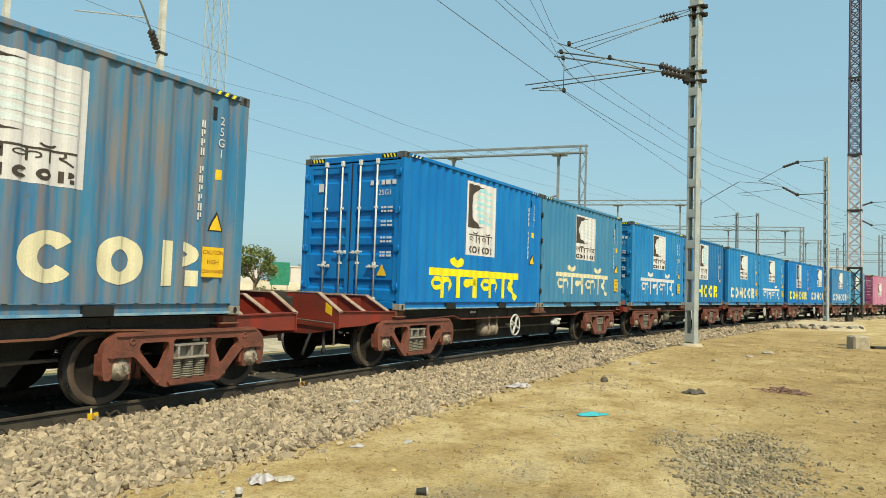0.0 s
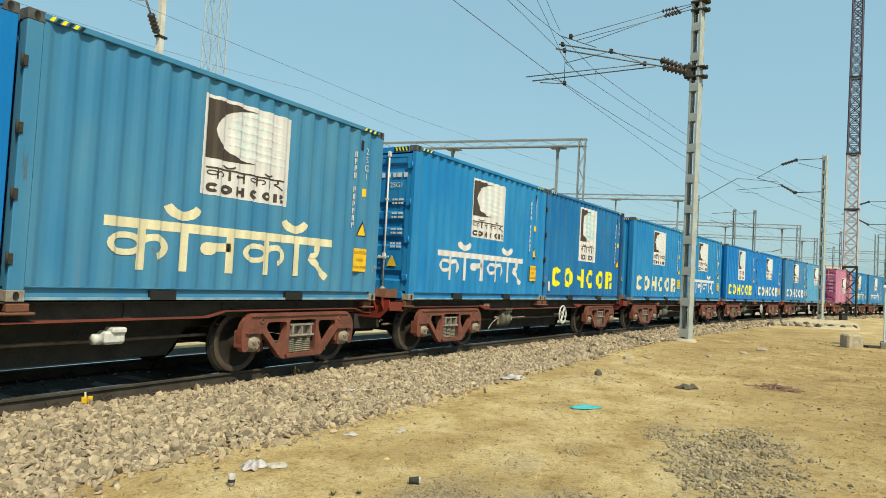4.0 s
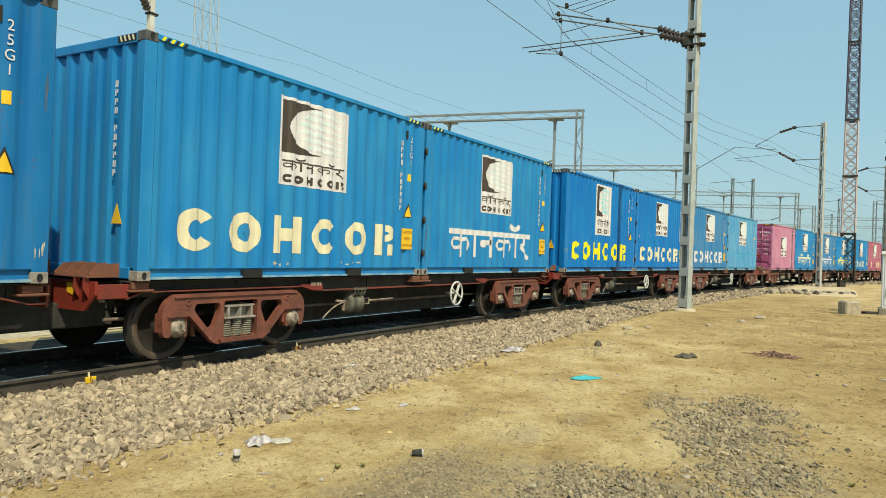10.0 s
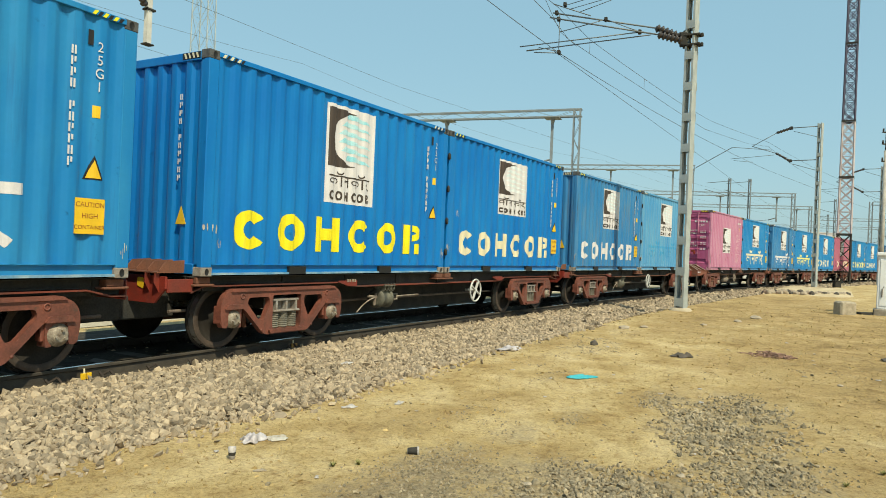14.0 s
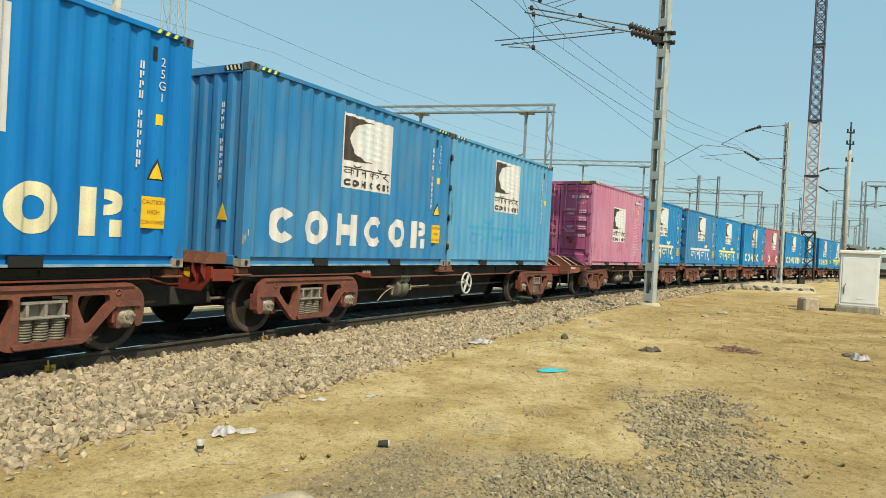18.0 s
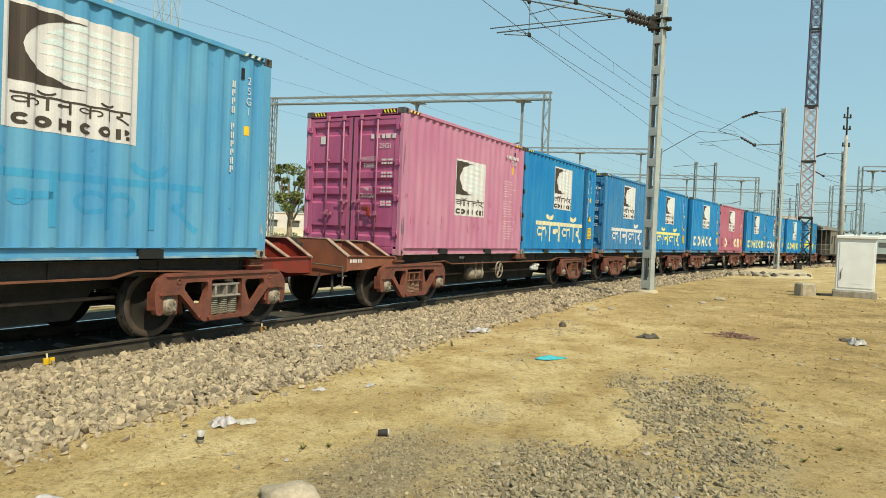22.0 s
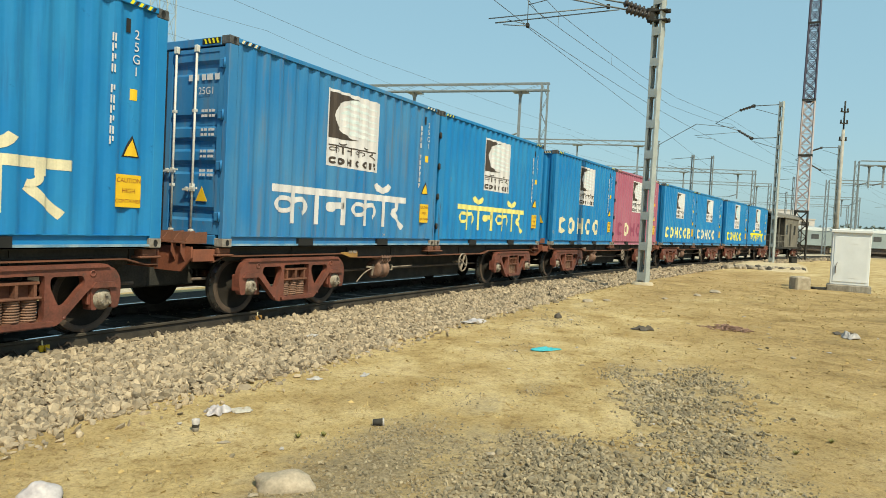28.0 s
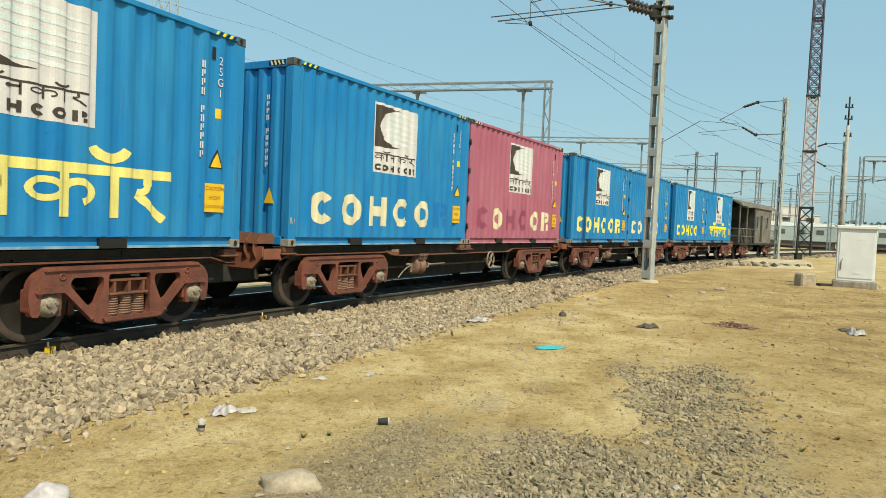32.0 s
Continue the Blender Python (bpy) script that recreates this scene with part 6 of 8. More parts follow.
def wire(name, pts, r, label):
    """One unbroken round wire through the points."""
    ps = [Vector(p) for p in pts]

    def make(bm):
        prev = None
        for i, p in enumerate(ps):
            d = (ps[min(i + 1, len(ps) - 1)] - ps[max(i - 1, 0)]).normalized()
            u = d.orthogonal().normalized() if abs(d.z) > 0.9 else Vector((-d.y, d.x, 0)).normalized()
            w = d.cross(u)
            cur = [bm.verts.new(p + (u * math.cos(k * 1.2566) + w * math.sin(k * 1.2566)) * r) for k in range(5)]
            if prev:
                for k in range(5):
                    bm.faces.new((prev[k], prev[(k + 1) % 5], cur[(k + 1) % 5], cur[k]))
            prev = cur
    return tagged(part(name, make, M_WIRE, None), label, "wire", "overhead wires")


def line_pts(off, z, sag=0.0, steps=8):
    pts = []
    for a, b in zip(SUP, SUP[1:]):
        xa, ya, _ = on_line(a, off)
        xb, yb, _ = on_line(b, off)
        for i in range(steps):
            t = i / steps
            pts.append((xa + (xb - xa) * t, ya + (yb - ya) * t, z - sag * 4 * t * (1 - t)))
    return pts


def hung_pts(off, heights, far_z, far_sag):
    """Heights by arc length up to the second mast, then straight from support to support."""
    pts = []
    for (a, za), (b, zb) in zip(heights, heights[1:]):
        for i in range(3):
            t = i / 3
            x, y, _ = on_line(a + (b - a) * t, off)
            pts.append((x, y, za + (zb - za) * t))
    return pts + line_pts(off, far_z, far_sag)[8 * 3:]


wire("contact_wire", hung_pts(1.2, ((-34, 8.3), (15, 8.22), (20.4, 8.06), (30, 8.06), (51.0, 8.06)), 8.06, 0.0), 0.010, "dark contact wire over the running track")
wire("contact_wire", [(20.4, 7.3, 8.07), (31.0, 6.8, 8.06), (42.0, 6.3, 8.06), (60.0, 5.6, 8.06), (110.0, 3.0, 8.06)], 0.009, "second contact wire that leaves the bracket")
wire("messenger_wire", hung_pts(1.2, ((-34, 10.2), (6, 9.9), (17.5, 9.19), (19.9, 8.97), (21.2, 8.68), (29, 8.72), (38, 8.6), (51.0, 9.4)), 9.65, 0.75), 0.009, "dark messenger wire over the running track")
wire("messenger_wire", hung_pts(1.2, ((-34, 10.6), (6, 9.8), (18.2, 9.42), (20.3, 9.42), (23, 9.16), (33, 9.13), (39, 9.2), (51.0, 9.9)), 9.95, 0.25), 0.009, "upper dark messenger wire")
wire("jumper_wire", hung_pts(1.2, ((14, 11.6), (17.5, 10.3), (19.0, 9.58), (19.9, 9.06), (20.6, 8.72), (22.5, 8.6)), 0, 0)[:-40], 0.008, "slack jumper wire that drops to the bracket")
wire("jumper_wire", hung_pts(1.2, ((14, 13.0), (17.5, 11.0), (19.5, 9.80), (20.25, 9.45)), 0, 0)[:-40], 0.008, "slack jumper wire above the bracket")
for s, za, zb in ((23.0, 8.70, 9.16), (28.8, 8.72, 9.14), (36.0, 8.62, 9.16)):
    x, y, _ = on_line(s, 1.2)
    wire("dropper", [(x, y, za), (x, y, zb)], 0.006, "thin dropper between the wires")
for off, z, sag in ((8.2, 7.9, 0.0), (13.2, 7.9, 0.0), (13.2, 9.3, 0.7), (18.5, 8.0, 0.3)):
    wire("contact_wire", line_pts(off, z, sag), 0.0055, "thin wire over the far tracks")


# ---- portals over the far tracks ----
def portal(x, y, span, h, turn, label, drops=(), upright=True, far_upright=True, depth=0.45, z0=0.25):
    """A latticed portal; its near upright stands at (x, y), its beam runs along its own +y."""
    p = thing("catenary_portal", label, "portal", pose(x, y, z0, 0, 0, turn), "catenary portals")

    def leg(bm):
        for a in (-0.16, 0.16):
            for b in (-0.2, 0.2):
                box(bm, a - 0.035, a + 0.035, b - 0.035, b + 0.035, -0.2, h)
        n = int(h / 0.9)
        for i in range(n):
            za, zb = i * h / n, (i + 1) * h / n
            s = 1 if i % 2 else -1
            for a in (-0.16, 0.16):
                beam(bm, (a, -0.2 * s, za), (a, 0.2 * s, zb), 0.03)
            for b in (-0.2, 0.2):
                beam(bm, (-0.16 * s, b, za), (0.16 * s, b, zb), 0.03)
    for on, yy in ((upright, 0), (far_upright, span)):
        if on:
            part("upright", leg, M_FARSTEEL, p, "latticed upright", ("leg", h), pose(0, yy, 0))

    def chords(bm):
        for a in (-0.16, 0.16):
            for z in (h - depth, h):
                box(bm, a - 0.04, a + 0.04, -0.3, span + 0.3, z - 0.045, z + 0.045)
        n = int(span / 1.4)
        for i in range(n):
            s = i % 2
            for a in (-0.16, 0.16):
                beam(bm, (a, i * span / n, h - depth * s), (a, (i + 1) * span / n, h - depth * (1 - s)), 0.016)
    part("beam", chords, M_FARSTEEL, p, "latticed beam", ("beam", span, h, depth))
    for d, length in drops:
        part("drop_arm", lambda bm: (box(bm, -0.55, 0.55, -0.5, 0.5, -0.05, 0), box(bm, -0.08, 0.08, -0.08, 0.08, -length, -0.05), prism(bm, [(-0.4, -0.05), (0.4, -0.05), (0.08, -0.4), (-0.08, -0.4)], -0.08, 0.08)), M_FARSTEEL, p, "hanging drop arm", ("drop", length), pose(0, d, h - depth - 0.05))
        part("drop_cantilever", lambda bm: (rod(bm, (0, 0.1, -length + 0.5), (0, 1.0, -length + 0.2), 0.06, 8), rod(bm, (0, 1.0, -length + 0.2), (0, 2.6, -length + 0.05), 0.025, 6)), M_WIRE, p, "", ("dropc", length), pose(0, d, h - depth))
    return p


portal(43.65, 13.88, 20.3, 11.0, 8, "galvanised latticed portal over the far tracks", ((1.6, 3.3), (9.0, 3.3)))
portal(73.75, 11.2, 26, 11.1, 12, "latticed portal beyond the second train length", ((1.8, 3.3), (8, 3.3)))
p2_tube = part("bracket_tube", lambda bm: (rod(bm, (73.75, 11.2, 10.9), (73.2, 7.4, 13.0), 0.035, 6), rod(bm, (73.2, 7.4, 13.0), (73.1, 3.9, 12.6), 0.025, 6)), M_WIRE, None)
tagged(p2_tube, "thin bracket arm on the portal upright", "bracket")
portal(101.7, 2.6, 30, 10.75, 15, "latticed portal far down the yard", ((2, 3.3), (9, 3.3)))
portal(124.5, 0.7, 30, 10.75, 15, "latticed portal farther down the yard", ((2, 3.3),))
portal(88.0, -8.0, -22, 10.75, 10, "latticed portal across the yard tracks", ((-1.2, 2.4), (-2.6, 2.4)), True, False)
portal(114.5, -6.9, -30, 10.75, 12, "latticed portal over the loop tracks", ((-4, 3.3), (-9, 3.3)))
portal(157.0, -15.0, 15, 10.75, 12, "distant latticed portal in the haze", ((3, 3.3),))
portal(190.0, -16.0, 30, 10.75, 14, "last latticed portal in the haze", ((3, 3.3),))

# near portal whose beam passes overhead, with two drop arms
near_portal = thing("catenary_portal", "tall portal whose drop arms hang over the far tracks", "portal", group="catenary portals")
part("upright", lambda bm: box(bm, -0.25, 0.25, -0.25, 0.25, -0.2, 14.0), M_STEEL, near_portal, "steel upright", "near_up", pose(7.0, 38.0, 0))
part("beam", lambda bm: (beam(bm, (21.3, 3.2, 14.2), (7.0, 38.0, 14.2), 0.12), beam(bm, (21.3, 3.2, 13.6), (7.0, 38.0, 13.6), 0.12)), M_STEEL, near_portal, "steel beam that ends at the near mast")
for dx, dy, zb in ((14.9, 19.0, 7.97), (12.75, 24.1, 7.88)):
    part("drop_arm", lambda bm: box(bm, -0.085, 0.085, -0.085, 0.085, zb, 13.6), M_PALEARM, near_portal, "pale hanging drop arm", ("ndrop", zb), pose(dx, dy, 0))
    part("drop_foot", lambda bm: box(bm, -0.15, 0.17, -0.13, 0.13, zb - 0.05, zb, 0.01), M_UNDER, near_portal, "", ("nfoot", zb), pose(dx, dy, 0))
    part("drop_clamp", lambda bm: box(bm, -0.14, 0.20, -0.12, 0.12, zb + 1.05, zb + 1.12, 0.01), M_UNDER, near_portal, "", ("nclamp", zb), pose(dx, dy, 0))
    part("insulator", lambda bm: insulator(bm, (-0.2, -0.07, zb + 1.15), (-0.56, -0.19, zb + 1.62), 0.13, 5, 0.10), M_INSUL, near_portal, "dark ribbed insulator", ("nins", zb), pose(dx, dy, 0))
    part("bracket_tube", lambda bm: (rod(bm, (0, 0, zb + 1.08), (-0.2, -0.07, zb + 1.15), 0.03, 8), rod(bm, (-0.56, -0.19, zb + 1.62), (-1.75, -0.55, zb + 3.1), 0.035, 8), rod(bm, (-0.82, -0.27, zb + 1.93), (-2.9, 0.1, zb + 1.45), 0.02, 6)), M_STEEL, near_portal, "", ("nbr", zb), pose(dx, dy, 0))

for x, y, h in ((82.6, 8.5, 10.7), (83.4, 6.5, 10.7), (110.0, -2.4, 10.7), (92, 14, 10.5), (140, -2, 10.5)):
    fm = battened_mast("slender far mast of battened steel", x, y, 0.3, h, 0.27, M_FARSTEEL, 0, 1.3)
    part("bracket_tube", lambda bm: (rod(bm, (0, 0, h - 0.3), (0, 2.4, h - 0.5), 0.03, 6), rod(bm, (0, 0, h - 2.0), (0, 2.6, h - 1.2), 0.03, 6)), M_WIRE, fm, "", ("farbr", h))
mast3 = battened_mast("galvanised battened mast past the lattice tower", 74.2, -5.3, 0.3, 10.7, 0.27, M_STEEL, -14, 0.95)
far_cantilever(mast3, 0.9, 10.5, 8.4, 9.4)

# ---- tall lattice tower ----
tower = thing("lattice_tower", "tall slender lattice tower, dark foot, pale middle and faded red top", "tower", pose(70.1, -2.30, 0.25, 0, 0, -3))


def tower_bay(bm, z0, z1, w0, w1, n, leg=0.12, brace=0.075):
    for sx, sy in ((-1, -1), (1, -1), (1, 1), (-1, 1)):
        beam(bm, (sx * w0, sy * w0, z0), (sx * w1, sy * w1, z1), leg)
    for i in range(n):
        a, b = i / n, (i + 1) / n
        wa, wb, za, zb = w0 + (w1 - w0) * a, w0 + (w1 - w0) * b, z0 + (z1 - z0) * a, z0 + (z1 - z0) * b
        for (ax, ay), (bx, by) in zip(((-1, -1), (1, -1), (1, 1), (-1, 1)), ((1, -1), (1, 1), (-1, 1), (-1, -1))):
            beam(bm, (ax * wa, ay * wa, za), (bx * wb, by * wb, zb), brace)
            beam(bm, (bx * wa, by * wa, za), (ax * wb, ay * wb, zb), brace)
            beam(bm, (ax * wa, ay * wa, za), (bx * wa, by * wa, za), brace * 0.6)


for za, zb, wa, wb, n, m, words in ((-0.3, 4.3, 0.55, 0.51, 4, M_UNDER, "dark lowest section"), (4.3, 14.2, 0.51, 0.46, 10, M_TOWER_W, "pale pinkish section"), (14.2, 24.0, 0.46, 0.40, 11, M_TOWER_R, "faded red section"), (24.0, 40.0, 0.40, 0.30, 20, M_TOWER_R, "faded red upper section")):
    part("tower_section", lambda bm: tower_bay(bm, za, zb, wa, wb, n), m, tower, words)
for z, w in ((4.3, 0.55), (9.3, 0.54), (14.2, 0.51), (21.0, 0.46)):
    part("ring_frame", lambda bm: [beam(bm, (a * w, b * w, z), (c * w, d * w, z), 0.1, 0.16) for a, b, c, d in ((-1, -1, 1, -1), (1, -1, 1, 1), (1, 1, -1, 1), (-1, 1, -1, -1))], M_UNDER, tower, "dark ring frame")
part("cable_ladder", lambda bm: box(bm, 0.12, 0.28, -0.50, -0.46, 0, 38), M_UNDER, tower, "dark cable run up one face")

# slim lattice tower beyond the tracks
# distance haze is put into its sky-pale steel colour
M_HAZESTEEL = mat("haze_pale_steel", (0.36, 0.43, 0.47), 0.65, 0.1, 0.2, 2, 30, 0.05)
slim = thing("lattice_tower", "slim pale grey lattice tower behind the tracks", "tower", pose(42.0, 46.5, 0.2, 0, 0, 20))
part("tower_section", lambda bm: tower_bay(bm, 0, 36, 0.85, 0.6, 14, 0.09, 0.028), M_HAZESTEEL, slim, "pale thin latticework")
part("panel", lambda bm: box(bm, 0.2, 1.2, -1.1, -0.95, 6.0, 7.3, 0.02), M_UNDER, slim, "dark equipment panel")

# ---- relay cabinet, concrete block, pole ----
M_CAB = mat("white_cabinet_paint", (0.74, 0.75, 0.76), 0.55, 0, 0.10, 2, 40, 0.04, (0.66, 0.67, 0.68), 0.25, (0.50, 0.49, 0.46))
M_PLINTH = mat("stained_concrete", (0.36, 0.33, 0.28), 0.95, 0, 0.4, 3, 40, 0.5, (0.20, 0.17, 0.13), 0.8, (0.10, 0.09, 0.07))
cab = thing("relay_cabinet", "white steel relay cabinet on a stained concrete plinth", "cabinet", pose(25.3, -2.3, 0.30, 0, 0, -93) @ Matrix.Diagonal((0.66, 0.70, 0.94, 1)))
part("plinth", lambda bm: box(bm, -0.92, 0.92, -0.46, 0.46, -0.15, 0.24, 0.03), M_PLINTH, cab, "stained concrete plinth")
part("housing", lambda bm: box(bm, -0.80, 0.80, -0.36, 0.40, 0.24, 1.98, 0.02), M_CAB, cab, "white steel housing")
part("door", lambda bm: box(bm, -0.70, 0.72, -0.385, -0.355, 0.34, 1.86, 0.008), M_CAB, cab, "white door leaf")
part("lid", lambda bm: box(bm, -0.86, 0.86, -0.46, 0.46, 1.98, 2.09, 0.02), M_CAB, cab, "overhanging lid")
part("handle", lambda bm: (box(bm, -0.62, -0.58, -0.43, -0.385, 0.62, 0.86, 0.008), rod(bm, (-0.60, -0.43, 0.86), (-0.54, -0.43, 0.98), 0.012, 6)), M_TANK, cab, "grey handle")
part("name_plate", lambda bm: box(bm, -0.06, 0.26, -0.392, -0.385, 1.62, 1.70), M_CAB, cab, "small faded plate")
part("vent_plate", lambda bm: box(bm, -0.06, 0.26, -0.395, -0.385, 0.48, 0.55), M_CAB, cab, "small vent plate")
M_GREYBLOCK = mat("rough_grey_concrete", (0.42, 0.36, 0.27), 0.95, 0, 0.3, 8, 40, 0.6, (0.30, 0.25, 0.18))
tagged(part("concrete_block", lambda bm: box(bm, -0.25, 0.25, -0.22, 0.22, -0.1, 0.42, 0.05), M_GREYBLOCK, None, m=pose(24.5, -0.9, 0.30, 0, 0, -60)), "rough grey concrete block standing in dry grass", "block")
tagged(part("concrete_slab", lambda bm: box(bm, -0.3, 0.3, -0.12, 0.12, -0.05, 0.10, 0.02), M_UNDER, None, m=pose(25.1, -1.55, 0.30, 0, 0, -60)), "dark broken slab beside the cabinet", "slab")
pole = thing("electric_pole", "pale concrete pole with insulators on crossarms", "pole", pose(45.0, -3.30, 0.25))
part("shaft", lambda bm: rod(bm, (0, 0, -0.2), (0, 0, 8.0), 0.11, 10, 0.085), M_CONC, pole, "tapered concrete shaft")
part("top_pipe", lambda bm: rod(bm, (0, 0, 7.9), (0, 0, 9.6), 0.045, 8), M_UNDER, pole, "dark top pipe")
for pz in (7.4, 8.35, 9.0):
    part("crossarm", lambda bm: (box(bm, -0.05, 0.05, -0.22, 0.22, -0.03, 0.03), rod(bm, (0, -0.18, 0), (0, -0.18, 0.2), 0.045, 8), rod(bm, (0, 0.18, 0), (0, 0.18, 0.2), 0.045, 8)), M_UNDER, pole, "", "crossarm", pose(0, 0, pz, 0, 0, 30))

# ---- beyond the tracks: houses, walls, trees ----
M_HOUSE = mat("cream_white_plaster", (0.60, 0.565, 0.545), 0.9, 0, 0.12, 0.6, 12, 0.1, (0.53, 0.495, 0.475), 0.2, (0.45, 0.42, 0.37))
M_WALL = mat("whitewashed_wall", (0.66, 0.62, 0.52), 0.92, 0, 0.2, 0.5, 10, 0.1, (0.52, 0.47, 0.37))
# window tone raised to suggest distance haze
M_DARKWIN = mat("dark_window", (0.11, 0.11, 0.11), 0.3, 0, 0.2, 2, 20, 0.0)


def house(x, y, turn, blocks, label, windows):
    h = thing("house", label, "house", pose(x, y, 0.0, 0, 0, turn), "houses beyond the tracks")
    for i, (a, b, c, d, z0, z1) in enumerate(blocks):
        part("wall_block", lambda bm: box(bm, a, b, c, d, z0, z1), M_HOUSE, h, "plastered wall block")
        part("parapet", lambda bm: box(bm, a - 0.15, b + 0.15, c - 0.15, d + 0.15, z1, z1 + 0.18), M_HOUSE, h)
    for a, z, w, hh in windows:
        part("window", lambda bm: box(bm, -w / 2, w / 2, -0.06, 0.02, 0, hh), M_DARKWIN, h, "dark window", ("hw", w, hh), pose(a, blocks[0][2], z))
        part("window_ledge", lambda bm: box(bm, -w / 2 - 0.2, w / 2 + 0.2, -0.45, 0.0, 0, 0.1), M_HOUSE, h, "", ("hl", w), pose(a, blocks[0][2], z + hh + 0.1))
    return h


house(66, 100, -25, [(-9, 8, 0, 10, -0.3, 4.6), (-5.5, 5.5, 1.5, 9, 4.6, 6.4)], "cream-white flat-roofed house with an upper room", [(-6.5, 2.4, 1.5, 1.2), (-3.6, 2.4, 1.5, 1.2), (-1.0, 2.4, 1.5, 1.2), (4, 2.4, 1.6, 1.2)])
house(83, 92, -35, [(-9, 9, 0, 8, -0.3, 3.6), (-3, 4, 1, 7, 3.6, 4.6)], "low white flat-roofed house with square windows", [(-6.5, 1.6, 1.3, 1.0), (-4.2, 1.6, 1.3, 1.0), (-1.5, 1.6, 1.8, 1.0), (2.0, 1.6, 0.6, 0.8), (5, 1.6, 1.6, 0.8)])
house(104, 78, -42, [(-10, 8, 0, 8, -0.3, 4.2), (2, 7, 1, 6, 4.2, 5.6)], "pale flat-roofed house behind bushes", [(-6, 1.8, 1.4, 1.1), (-2, 1.8, 1.4, 1.1), (3, 1.8, 1.4, 1.1)])
house(38, 108, -10, [(-9, 7, 0, 9, -0.3, 4.8)], "cream house behind the tree", [(-5, 2.2, 1.4, 1.2), (0, 2.2, 1.4, 1.2), (4, 2.2, 1.4, 1.2)])
for px, py, pz in ((90, 108, 8.8), (93.5, 107, 7.4)):
    tagged(part("antenna_pole", lambda bm: (rod(bm, (0, 0, 0), (0, 0, pz), 0.14, 6), box(bm, -0.25, 0.25, -0.1, 0.1, pz * 0.78, pz * 0.86)), M_FARSTEEL, None, m=pose(px, py, 0)), "thin antenna pole above the roofs", "pole", "antenna poles")
tagged(part("boundary_wall", lambda bm: (beam(bm, (-20, 78, 0.7), (52, 72, 0.7), 0.25, 1.7), beam(bm, (52, 72, 0.7), (140, 30, 0.7), 0.25, 1.7)), M_WALL, None), "long whitewashed boundary wall", "wall", kind="structure")
hoard = thing("hoarding", "green netted hoarding on posts by the wall", "hoarding", pose(62, 56, 0, 0, 0, -45))
M_GREEN = mat("green_netting", (0.03, 0.24, 0.15), 0.8, 0, 0.3, 3, 30, 0.1)
part("panel", lambda bm: box(bm, -1.1, 1.1, -0.04, 0.04, 1.2, 3.9, 0.01), M_GREEN, hoard, "green panel")
for hx in (-0.9, 0.9):
    part("post", lambda bm: box(bm, -0.05, 0.05, -0.05, 0.05, -0.1, 3.9), M_FARSTEEL, hoard, "", "hpost", pose(hx, 0.09, 0))

# ---- trees ----
M_BARK = mat("pale_bark", (0.25, 0.20, 0.15), 0.95, 0, 0.35, 4, 30, 0.5, (0.16, 0.125, 0.09))
M_LEAF = mat("dusty_green_leaves", (0.125, 0.145, 0.06), 0.8, 0, 0.4, 1.2, 20, 0.0, (0.20, 0.185, 0.075))
M_LEAF2 = mat("fresh_green_leaves", (0.13, 0.175, 0.06), 0.8, 0, 0.4, 1.2, 20, 0.0, (0.20, 0.22, 0.075))


def leaves(bm, centre, r, n, size, rnd, flat=0.75):
    for _ in range(n):
        d = Vector((rnd.gauss(0, 1), rnd.gauss(0, 1), rnd.gauss(0, 1))).normalized() * r * rnd.random() ** 0.45
        p = Vector(centre) + Vector((d.x, d.y, d.z * flat))
        u = Vector((rnd.gauss(0, 1), rnd.gauss(0, 1), rnd.gauss(0, 0.6))).normalized()
        w = u.cross(Vector((rnd.gauss(0, 1), rnd.gauss(0, 1), rnd.gauss(0, 1)))).normalized()
        s = size * rnd.uniform(0.6, 1.4)
        bm.faces.new([bm.verts.new(p + u * s), bm.verts.new(p + w * s * 0.55), bm.verts.new(p - u * s), bm.verts.new(p - w * s * 0.55)])


def tree(x, y, h, spread, label, leafm, seed, n=26, per=95, size=0.13, lean=0.0, bare=0.35, clump=(0.14, 0.42)):
    t = thing("tree", label, "tree", pose(x, y, ground_z(x, y)), "trees beyond the tracks")
    rnd = random.Random(seed)
    tips = []

    def wood(bm):
        top = Vector((lean, 0, h * bare))
        rod(bm, (0, 0, -0.2), top, h * 0.035, 9, h * 0.022)
        for i in range(7):
            a = 2 * math.pi * i / 7 + rnd.uniform(-0.3, 0.3)
            start = Vector((0, 0, 0)).lerp(top, rnd.uniform(0.55, 1.0))
            mid = start + Vector((math.cos(a) * spread * 0.35, math.sin(a) * spread * 0.35, h * rnd.uniform(0.47 - bare, 0.60 - bare)))
            rod(bm, start, mid, h * 0.015, 7, h * 0.010)
            for k in range(4):
                b = a + rnd.uniform(-0.9, 0.9)
                end = mid + Vector((math.cos(b) * spread * rnd.uniform(0.15, 0.6), math.sin(b) * spread * rnd.uniform(0.15, 0.6), h * rnd.uniform(0.02, 0.36)))
                rod(bm, mid, end, h * 0.008, 6, h * 0.003)
                tips.append(end)
    part("trunk", wood, M_BARK, t, "forked pale trunk and limbs")

    def crown(bm):
        for p in tips:
            leaves(bm, p, spread * rnd.uniform(*clump), per, size, rnd)
    part("crown", crown, leafm, t, "loose uneven crown of small leaves")
    return t


tree(17.2, 31.2, 8.4, 2.9, "tall loose tree with forked pale trunk beyond the tracks", M_LEAF, 4, per=260, size=0.085, lean=-0.4, bare=0.26, clump=(0.16, 0.46))
